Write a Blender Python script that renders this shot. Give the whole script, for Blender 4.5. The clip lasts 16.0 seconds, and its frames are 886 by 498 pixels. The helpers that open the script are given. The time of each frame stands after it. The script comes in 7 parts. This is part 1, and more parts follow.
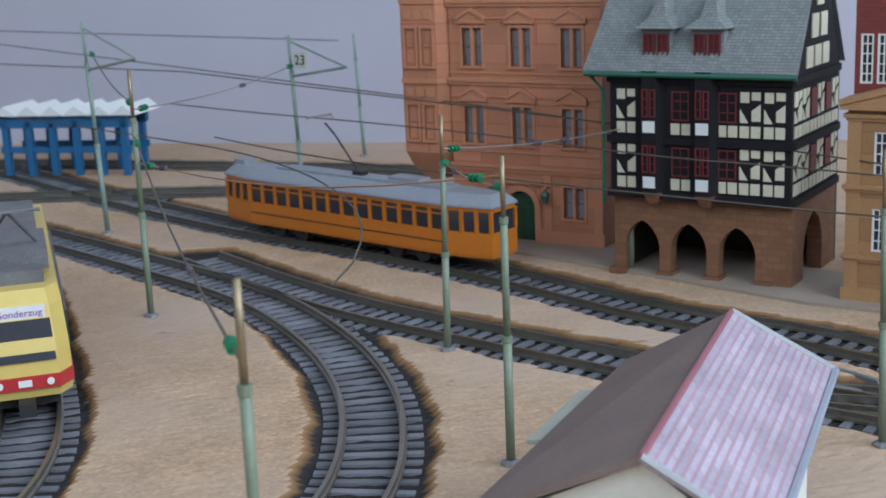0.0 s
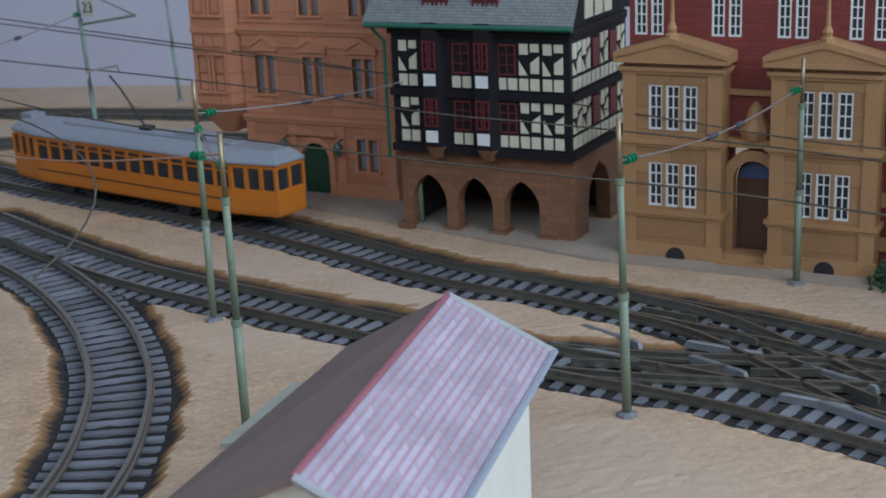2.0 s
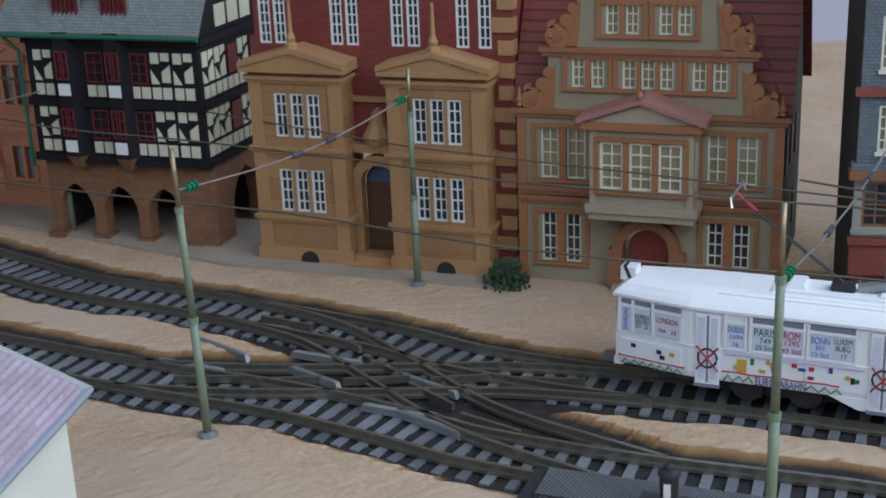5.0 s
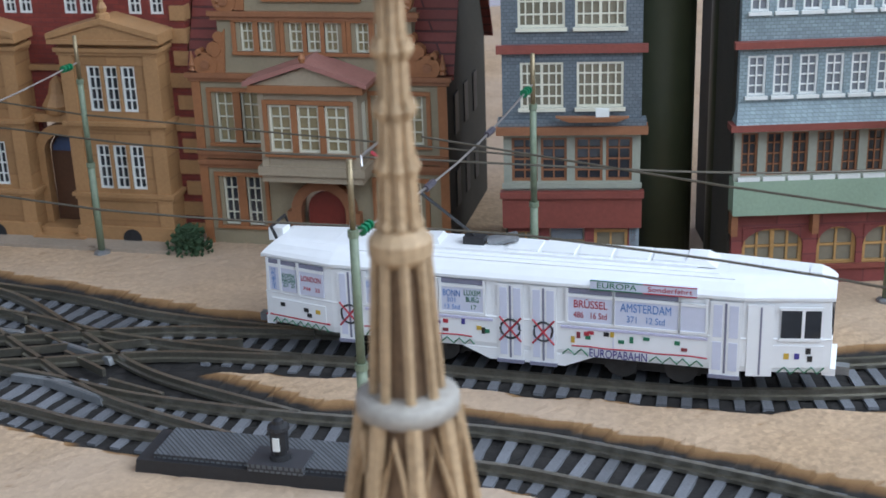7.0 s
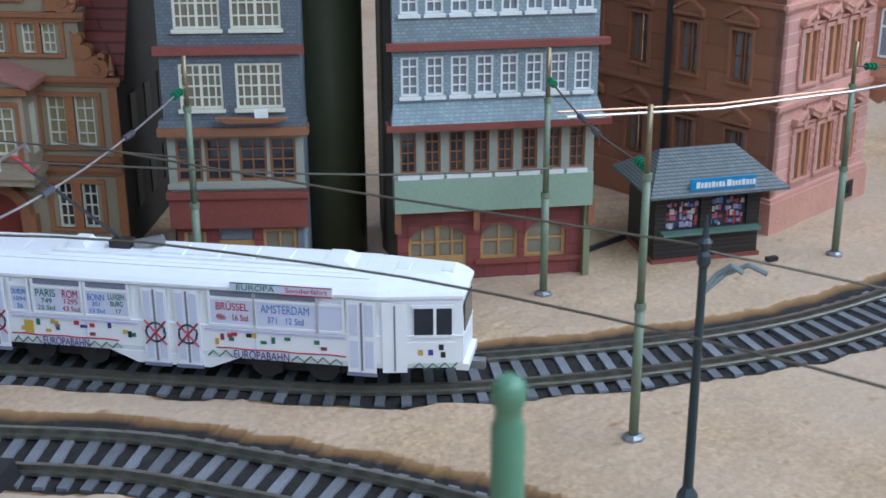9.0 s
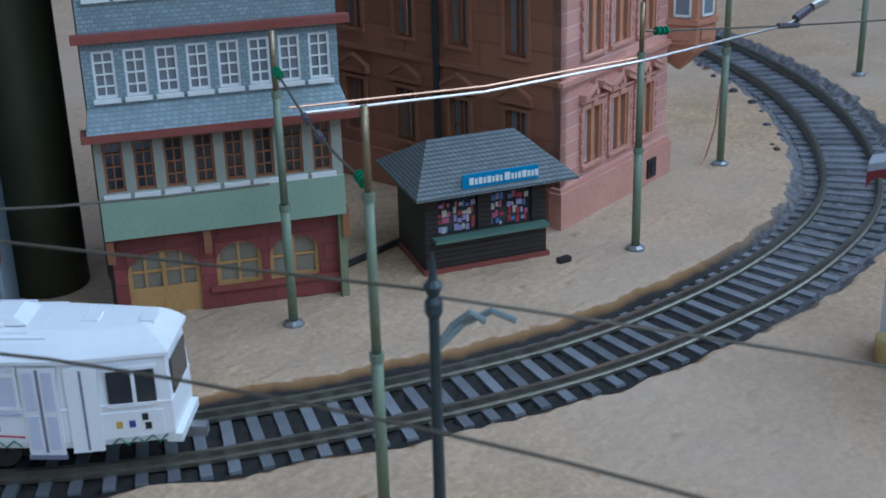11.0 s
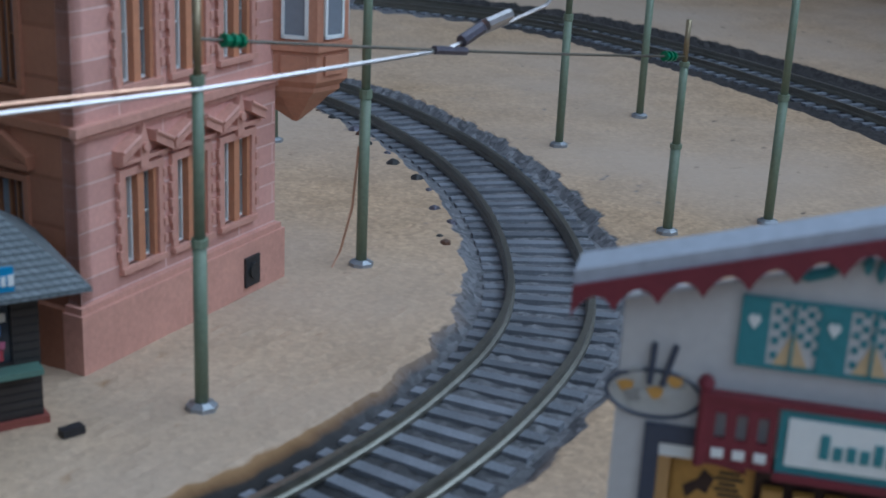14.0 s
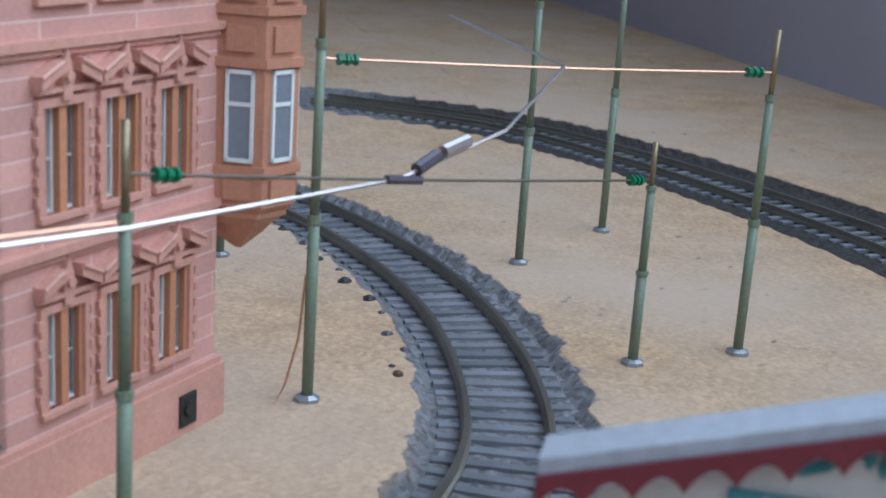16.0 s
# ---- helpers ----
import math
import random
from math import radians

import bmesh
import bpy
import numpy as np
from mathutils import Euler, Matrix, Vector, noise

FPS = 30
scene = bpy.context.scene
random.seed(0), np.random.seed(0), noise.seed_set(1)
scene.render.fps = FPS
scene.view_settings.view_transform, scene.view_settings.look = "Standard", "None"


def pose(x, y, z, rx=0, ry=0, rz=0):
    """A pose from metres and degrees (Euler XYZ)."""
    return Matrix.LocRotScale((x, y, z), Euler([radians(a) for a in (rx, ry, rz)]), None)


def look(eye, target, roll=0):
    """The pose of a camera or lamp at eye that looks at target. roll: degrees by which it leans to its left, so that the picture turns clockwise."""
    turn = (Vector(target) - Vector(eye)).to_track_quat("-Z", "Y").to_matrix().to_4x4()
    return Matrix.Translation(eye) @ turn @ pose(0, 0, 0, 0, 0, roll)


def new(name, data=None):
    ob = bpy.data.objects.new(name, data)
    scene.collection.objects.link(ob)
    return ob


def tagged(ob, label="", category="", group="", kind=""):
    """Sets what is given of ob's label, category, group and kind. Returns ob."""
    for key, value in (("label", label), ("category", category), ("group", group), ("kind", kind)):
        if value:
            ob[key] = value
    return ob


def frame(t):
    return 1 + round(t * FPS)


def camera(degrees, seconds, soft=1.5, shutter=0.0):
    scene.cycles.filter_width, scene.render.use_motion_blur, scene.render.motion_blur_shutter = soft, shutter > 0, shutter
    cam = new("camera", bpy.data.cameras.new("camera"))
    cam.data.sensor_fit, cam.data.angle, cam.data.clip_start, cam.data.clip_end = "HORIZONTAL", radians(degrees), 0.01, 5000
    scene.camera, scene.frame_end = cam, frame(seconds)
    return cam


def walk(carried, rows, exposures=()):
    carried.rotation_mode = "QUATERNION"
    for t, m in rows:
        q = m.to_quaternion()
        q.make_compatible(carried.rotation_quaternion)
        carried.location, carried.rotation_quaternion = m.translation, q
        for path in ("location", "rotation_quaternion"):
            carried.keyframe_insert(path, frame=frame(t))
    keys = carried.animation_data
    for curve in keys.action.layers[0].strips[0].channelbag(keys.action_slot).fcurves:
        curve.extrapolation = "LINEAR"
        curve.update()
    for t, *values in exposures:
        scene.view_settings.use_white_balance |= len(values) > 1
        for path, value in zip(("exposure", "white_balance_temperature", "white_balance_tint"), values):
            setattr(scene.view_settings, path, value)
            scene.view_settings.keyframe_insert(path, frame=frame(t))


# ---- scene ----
cam = camera(36.0, 16.0, soft=1.6)
cam.data.dof.use_dof = True
cam.data.dof.focus_distance, cam.data.dof.aperture_fstop = 0.38, 42.0
PATH = [
    (0, (0.0877, -0.3546, 0.1414), (-0.1218, -0.0264, 0.0496), -2.37),
    (0.5, (0.0935, -0.3415, 0.1484), (-0.1079, -0.0116, 0.0454), -2.51),
    (1, (0.0968, -0.3337, 0.1492), (-0.0958, -0.0011, 0.0382), -2.62),
    (1.5, (0.1047, -0.3276, 0.1538), (-0.0795, 0.0084, 0.0389), -2.66),
    (2, (0.1154, -0.3197, 0.1511), (-0.0634, 0.0187, 0.0351), -2.60),
    (2.5, (0.1230, -0.3113, 0.1517), (-0.0482, 0.0304, 0.0335), -2.44),
    (3, (0.1325, -0.3076, 0.1560), (-0.0313, 0.0366, 0.0349), -2.53),
    (3.2, (0.1349, -0.3060, 0.1571), (-0.0257, 0.0395, 0.0356), -2.48),
    (5.5, (0.1898, -0.2923, 0.1690), (0.0717, 0.0659, 0.0359), -2.25),
    (6, (0.2014, -0.2890, 0.1667), (0.0941, 0.0716, 0.0308), -2.14),
    (6.5, (0.2183, -0.2866, 0.1703), (0.1213, 0.0754, 0.0306), -2.13),
    (7, (0.2346, -0.2847, 0.1659), (0.1490, 0.0796, 0.0248), -2.05),
    (7.5, (0.2538, -0.2834, 0.1679), (0.1799, 0.0827, 0.0245), -1.90),
    (8, (0.2648, -0.2802, 0.1732), (0.2061, 0.0867, 0.0249), -1.91),
    (8.5, (0.2725, -0.2811, 0.1704), (0.2262, 0.0884, 0.0244), -0.85),
    (9, (0.2844, -0.2791, 0.1706), (0.2488, 0.0915, 0.0244), -0.28),
    (9.2, (0.2880, -0.2764, 0.1691), (0.2561, 0.0942, 0.0221), -0.40),
    (11.5, (0.3187, -0.1772, 0.1512), (0.3425, 0.1895, -0.0069), -0.79),
    (12, (0.3257, -0.1464, 0.1388), (0.3687, 0.2198, -0.0164), 0.69),
    (12.5, (0.3344, -0.1211, 0.1249), (0.3887, 0.2469, -0.0221), 1.41),
    (13, (0.3452, -0.0992, 0.1150), (0.4138, 0.2693, -0.0247), 1.86),
    (13.5, (0.3545, -0.0794, 0.1089), (0.4318, 0.2910, -0.0206), 2.21),
    (14, (0.3635, -0.0603, 0.1062), (0.4531, 0.3069, -0.0245), 2.76),
    (14.5, (0.3708, -0.0444, 0.1035), (0.4674, 0.3226, -0.0228), 3.13),
    (15, (0.3704, -0.0432, 0.1056), (0.4750, 0.3234, -0.0154), 3.65),
    (15.5, (0.3703, -0.0414, 0.1091), (0.4749, 0.3270, -0.0065), 3.67),
    (16, (0.3690, -0.0398, 0.1102), (0.4711, 0.3320, 0.0039), 3.88),
]
walk(cam, [(t, look(eye, target, roll)) for t, eye, target, roll in PATH],
     [(0.0, 0.3, 5950, 10), (1.5, 0.1, 5850, 9), (3.0, -0.12, 5750, 9), (5.5, 0.0, 5950, 10), (7.0, 0.2, 6000, 10), (9.0, 0.08, 5600, 9), (12.0, -0.62, 5000, 4), (14.0, -0.58, 5250, 6), (16.0, 0.0, 5550, 8)])

# ---- light: a model layout in a room, daylight through the right window, added fill from the front ----
scene.view_settings.exposure = 0.0
world = bpy.data.worlds.new("room_world")
scene.world = world
world.use_nodes = True
sky = world.node_tree.nodes.new("ShaderNodeTexSky")
sky.sky_type, sky.sun_disc, sky.sun_elevation, sky.sun_rotation = "NISHITA", False, radians(40), radians(100)
world.node_tree.links.new(sky.outputs[0], world.node_tree.nodes["Background"].inputs[0])
world.node_tree.nodes["Background"].inputs[1].default_value = 0.1


def room_light(name, eye, target, w, h, watts, colour):
    d = bpy.data.lights.new(name, "AREA")
    d.shape, d.size, d.size_y, d.energy, d.color = "RECTANGLE", w, h, watts, colour
    new(name, d).matrix_world = look(eye, target)


room_light("window_daylight_right", (0.87, -0.05, 0.76), (0.1, 0.0, 0.02), 1.5, 0.8, 17, (0.80, 0.90, 1.0))
# added fill from behind the camera, to brighten the facades
room_light("fill_light_front", (0.1, -1.38, 1.05), (0.1, 0.15, 0.0), 2.4, 0.75, 11.5, (0.84, 0.93, 1.0))

# ---- materials ----
def mat(name, col, rough=0.6, var=0.15, scale=300.0, bump=0.15, metal=0.0, fine=6.0, random_tone=0.0, spec=0.5):
    """Painted or raw surface with variation at two scales."""
    m = bpy.data.materials.new(name)
    m.use_nodes = True
    nt = m.node_tree
    bsdf = nt.nodes["Principled BSDF"]
    tc = nt.nodes.new("ShaderNodeTexCoord")
    n1 = nt.nodes.new("ShaderNodeTexNoise")
    n1.inputs["Scale"].default_value, n1.inputs["Detail"].default_value = scale * 0.25, 4
    n2 = nt.nodes.new("ShaderNodeTexNoise")
    n2.inputs["Scale"].default_value, n2.inputs["Detail"].default_value = scale * fine * 0.5, 3
    add = nt.nodes.new("ShaderNodeMath")
    add.operation = "ADD"
    ramp = nt.nodes.new("ShaderNodeMapRange")
    ramp.inputs["From Min"].default_value, ramp.inputs["From Max"].default_value = 0.6, 1.4
    ramp.inputs["To Min"].default_value, ramp.inputs["To Max"].default_value = 1 - var, 1 + var
    mul = nt.nodes.new("ShaderNodeVectorMath")
    mul.operation = "SCALE"
    mul.inputs[0].default_value = col
    for n in (n1, n2):
        nt.links.new(tc.outputs["Object"], n.inputs["Vector"])
    nt.links.new(n1.outputs[0], add.inputs[0])
    nt.links.new(n2.outputs[0], add.inputs[1])
    nt.links.new(add.outputs[0], ramp.inputs["Value"])
    tone = ramp.outputs[0]
    if random_tone:
        oi = nt.nodes.new("ShaderNodeObjectInfo")
        rr = nt.nodes.new("ShaderNodeMapRange")
        rr.inputs["To Min"].default_value, rr.inputs["To Max"].default_value = 1 - random_tone, 1 + random_tone
        nt.links.new(oi.outputs["Random"], rr.inputs["Value"])
        mm = nt.nodes.new("ShaderNodeMath")
        mm.operation = "MULTIPLY"
        nt.links.new(tone, mm.inputs[0])
        nt.links.new(rr.outputs[0], mm.inputs[1])
        tone = mm.outputs[0]
    nt.links.new(tone, mul.inputs["Scale"])
    nt.links.new(mul.outputs[0], bsdf.inputs["Base Color"])
    bsdf.inputs["Roughness"].default_value, bsdf.inputs["Metallic"].default_value = rough, metal
    bsdf.inputs["Specular IOR Level"].default_value = spec
    if bump:
        b = nt.nodes.new("ShaderNodeBump")
        b.inputs["Strength"].default_value, b.inputs["Distance"].default_value = bump, 0.0005
        nt.links.new(n2.outputs[0], b.inputs["Height"])
        nt.links.new(b.outputs[0], bsdf.inputs["Normal"])
    return m


def coursed(name, col, joint, w, h, gap=0.06, rough=0.6, bump=0.5, offset=0.5, var=0.12):
    """Courses of moulded brick or slate in millimetres, relief in the surface (x along, z up)."""
    m = mat(name, col, rough, var)
    nt = m.node_tree
    bsdf = nt.nodes["Principled BSDF"]
    tc = nt.nodes.new("ShaderNodeTexCoord")
    sep = nt.nodes.new("ShaderNodeSeparateXYZ")
    comb = nt.nodes.new("ShaderNodeCombineXYZ")
    sm = nt.nodes.new("ShaderNodeMath")
    sm.operation = "ADD"
    nt.links.new(tc.outputs["Object"], sep.inputs[0])
    nt.links.new(sep.outputs[0], sm.inputs[0])
    nt.links.new(sep.outputs[1], sm.inputs[1])
    nt.links.new(sm.outputs[0], comb.inputs[0])
    nt.links.new(sep.outputs[2], comb.inputs[1])
    br = nt.nodes.new("ShaderNodeTexBrick")
    br.offset = offset
    br.inputs["Scale"].default_value = 1.0
    br.inputs["Brick Width"].default_value, br.inputs["Row Height"].default_value = w * 0.001, h * 0.001
    br.inputs["Mortar Size"].default_value, br.inputs["Mortar Smooth"].default_value = h * gap * 0.001, 0.3
    br.inputs["Color1"].default_value = (0.85, 0.85, 0.85, 1)
    br.inputs["Color2"].default_value = (1.12, 1.12, 1.12, 1)
    br.inputs["Mortar"].default_value = (*[j / max(c, 0.01) for j, c in zip(joint, col)], 1)
    nt.links.new(comb.outputs[0], br.inputs["Vector"])
    old = bsdf.inputs["Base Color"].links[0].from_socket
    mx = nt.nodes.new("ShaderNodeVectorMath")
    mx.operation = "MULTIPLY"
    nt.links.new(old, mx.inputs[0])
    nt.links.new(br.outputs["Color"], mx.inputs[1])
    nt.links.new(mx.outputs[0], bsdf.inputs["Base Color"])
    b = nt.nodes.new("ShaderNodeBump")
    b.invert = True
    b.inputs["Strength"].default_value, b.inputs["Distance"].default_value = bump, 0.0004
    nt.links.new(br.outputs["Fac"], b.inputs["Height"])
    nt.links.new(b.outputs[0], bsdf.inputs["Normal"])
    return m


def ground_material():
    """Particle board: sandy speckled top, rusty raw edge; the track cut-out has its deep shadow painted near-black,
    then grey gravel and dust to the right.
    """
    m = mat("particle_board", (0.45, 0.31, 0.19), 0.9, 0.25, 220.0, 0.5)
    nt = m.node_tree
    bsdf = nt.nodes["Principled BSDF"]
    top = bsdf.inputs["Base Color"].links[0].from_socket
    geo = nt.nodes.new("ShaderNodeNewGeometry")
    sep = nt.nodes.new("ShaderNodeSeparateXYZ")
    nt.links.new(geo.outputs["Position"], sep.inputs[0])
    no = nt.nodes.new("ShaderNodeTexNoise")
    no.inputs["Scale"].default_value, no.inputs["Detail"].default_value = 160.0, 5
    nt.links.new(geo.outputs["Position"], no.inputs["Vector"])
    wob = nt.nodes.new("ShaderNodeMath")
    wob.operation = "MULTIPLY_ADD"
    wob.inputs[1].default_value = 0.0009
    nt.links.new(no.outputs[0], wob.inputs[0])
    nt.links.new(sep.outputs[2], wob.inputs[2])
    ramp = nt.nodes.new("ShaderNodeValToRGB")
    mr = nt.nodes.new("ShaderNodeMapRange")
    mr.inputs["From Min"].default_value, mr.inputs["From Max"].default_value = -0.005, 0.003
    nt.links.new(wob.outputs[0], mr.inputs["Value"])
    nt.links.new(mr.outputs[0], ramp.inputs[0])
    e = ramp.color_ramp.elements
    # lowest stops: the black shadow between sleepers, painted by depth
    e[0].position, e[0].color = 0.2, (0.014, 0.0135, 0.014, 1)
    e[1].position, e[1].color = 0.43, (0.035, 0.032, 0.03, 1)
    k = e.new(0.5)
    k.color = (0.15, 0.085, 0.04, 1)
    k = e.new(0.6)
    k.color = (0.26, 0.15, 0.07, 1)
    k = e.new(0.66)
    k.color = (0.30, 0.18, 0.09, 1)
    # speckles of the chips
    vo = nt.nodes.new("ShaderNodeTexVoronoi")
    vo.inputs["Scale"].default_value = 700.0
    nt.links.new(geo.outputs["Position"], vo.inputs["Vector"])
    sp = nt.nodes.new("ShaderNodeMapRange")
    sp.inputs["To Min"].default_value, sp.inputs["To Max"].default_value = 0.8, 1.15
    nt.links.new(vo.outputs["Color"], sp.inputs["Value"])
    sc = nt.nodes.new("ShaderNodeVectorMath")
    sc.operation = "SCALE"
    nt.links.new(top, sc.inputs[0])
    nt.links.new(sp.outputs[0], sc.inputs["Scale"])
    # large sandy and greyish patches
    n3 = nt.nodes.new("ShaderNodeTexNoise")
    n3.inputs["Scale"].default_value, n3.inputs["Detail"].default_value = 9.0, 3
    nt.links.new(geo.outputs["Position"], n3.inputs["Vector"])
    mxp = nt.nodes.new("ShaderNodeMix")
    mxp.data_type = "RGBA"
    mxp.inputs[7].default_value = (0.47, 0.36, 0.27, 1)
    pr = nt.nodes.new("ShaderNodeMapRange")
    pr.inputs["From Min"].default_value, pr.inputs["From Max"].default_value = 0.35, 0.7
    nt.links.new(n3.outputs[0], pr.inputs["Value"])
    nt.links.new(pr.outputs[0], mxp.inputs[0])
    nt.links.new(sc.outputs[0], mxp.inputs[6])
    lay = nt.nodes.new("ShaderNodeMix")
    lay.data_type = "RGBA"
    st = nt.nodes.new("ShaderNodeMapRange")
    st.inputs["From Min"].default_value, st.inputs["From Max"].default_value = 0.625, 0.655
    nt.links.new(mr.outputs[0], st.inputs["Value"])
    nt.links.new(st.outputs[0], lay.inputs[0])
    gx = nt.nodes.new("ShaderNodeMapRange")
    gx.inputs["From Min"].default_value, gx.inputs["From Max"].default_value = 0.39, 0.44
    nt.links.new(sep.outputs[0], gx.inputs["Value"])
    gm = nt.nodes.new("ShaderNodeMix")
    gm.data_type = "RGBA"
    gv = nt.nodes.new("ShaderNodeMapRange")
    gv.inputs["To Min"].default_value, gv.inputs["To Max"].default_value = 0.4, 1.2
    nt.links.new(vo.outputs["Color"], gv.inputs["Value"])
    gc = nt.nodes.new("ShaderNodeVectorMath")
    gc.operation = "SCALE"
    bed = nt.nodes.new("ShaderNodeMix")
    bed.data_type = "RGBA"
    bed.inputs[6].default_value, bed.inputs[7].default_value = (0.19, 0.185, 0.19, 1), (0.06, 0.053, 0.05, 1)
    gy = nt.nodes.new("ShaderNodeMapRange")
    gy.inputs["From Min"].default_value, gy.inputs["From Max"].default_value = 0.50, 0.53
    nt.links.new(sep.outputs[0], gy.inputs["Value"])
    nt.links.new(gy.outputs[0], bed.inputs[0])
    nt.links.new(bed.outputs[2], gc.inputs[0])
    nt.links.new(gv.outputs[0], gc.inputs["Scale"])
    nt.links.new(gx.outputs[0], gm.inputs[0])
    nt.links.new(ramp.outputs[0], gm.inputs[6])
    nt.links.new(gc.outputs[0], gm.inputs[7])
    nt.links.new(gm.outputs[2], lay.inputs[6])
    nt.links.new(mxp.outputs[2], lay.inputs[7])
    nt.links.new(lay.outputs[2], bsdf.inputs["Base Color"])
    bsdf.inputs["Specular IOR Level"].default_value = 0.2
    return m


GROUND = ground_material()
WALL_PAINT = mat("room_wall_paint", (0.46, 0.45, 0.51), 0.9, 0.04, 6.0, 0.05)
RAIL = mat("rail_nickel_silver", (0.30, 0.28, 0.23), 0.35, 0.2, 300, 0.05, 0.85)
SLEEPER = mat("sleeper_plastic", (0.15, 0.155, 0.17), 0.62, 0.25, 500, 0.3, random_tone=0.3)
STEEL = mat("dull_steel", (0.30, 0.31, 0.32), 0.4, 0.15, 400, 0.1, 0.6)
MAST = mat("mast_green_paint", (0.17, 0.21, 0.14), 0.5, 0.2, 300, 0.1)
MAST_LIGHT = mat("mast_pale_green_paint", (0.22, 0.29, 0.24), 0.5, 0.2, 300, 0.1)
BRASS = mat("mast_tip_brass", (0.28, 0.22, 0.13), 0.4, 0.25, 500, 0.1, 0.6)
COPPER = mat("bare_copper_wire", (0.55, 0.33, 0.22), 0.35, 0.15, 300, 0.0, 0.8)
DARK_WIRE = mat("dark_wire", (0.11, 0.095, 0.07), 0.5, 0.2, 300, 0.0, 0.3)
SILVER_WIRE = mat("tinned_wire", (0.5, 0.47, 0.45), 0.3, 0.1, 300, 0.0, 0.8)
INSULATOR = mat("insulator_green", (0.01, 0.16, 0.07), 0.3, 0.1, 500, 0.0)
GREYBIT = mat("solder_joint_grey", (0.10, 0.09, 0.11), 0.4, 0.3, 500, 0.2, 0.4)
WHITE = mat("white_plastic", (0.82, 0.83, 0.84), 0.38, 0.03, 120, 0.05)
PAPER = mat("paper_panel", (0.62, 0.64, 0.76), 0.7, 0.04, 200, 0.05)
GREYLINE = mat("door_seal_grey", (0.20, 0.20, 0.27), 0.6, 0.1)
BLACK = mat("black_plastic", (0.02, 0.02, 0.022), 0.5, 0.2)
DARK = mat("underframe_black", (0.025, 0.023, 0.022), 0.6, 0.3)
INK = {"green": mat("felt_pen_green", (0.03, 0.17, 0.09), 0.6, 0.15), "red": mat("felt_pen_red", (0.42, 0.03, 0.05), 0.6, 0.15),
       "blue": mat("felt_pen_blue", (0.12, 0.25, 0.55), 0.6, 0.15), "navy": mat("felt_pen_navy", (0.06, 0.05, 0.25), 0.6, 0.15),
       "black": BLACK, "yellow": mat("sticker_yellow", (0.55, 0.36, 0.05), 0.6, 0.1), "maroon": mat("sticker_maroon", (0.22, 0.04, 0.05), 0.6, 0.1)}


def glass(name, tint, alpha=0.5, rough=0.1):
    m = mat(name, tint, rough, 0.1, 200, 0.0)
    b = m.node_tree.nodes["Principled BSDF"]
    b.inputs["Specular IOR Level"].default_value = 0.7
    return m


PANE_DARK = glass("window_film_dark", (0.035, 0.038, 0.045))
PANE_PALE = glass("window_film_curtain", (0.22, 0.20, 0.15))
PANE_WARM = glass("window_film_yellow", (0.27, 0.22, 0.12))
PANE_GREY = glass("window_film_grey", (0.20, 0.22, 0.25))


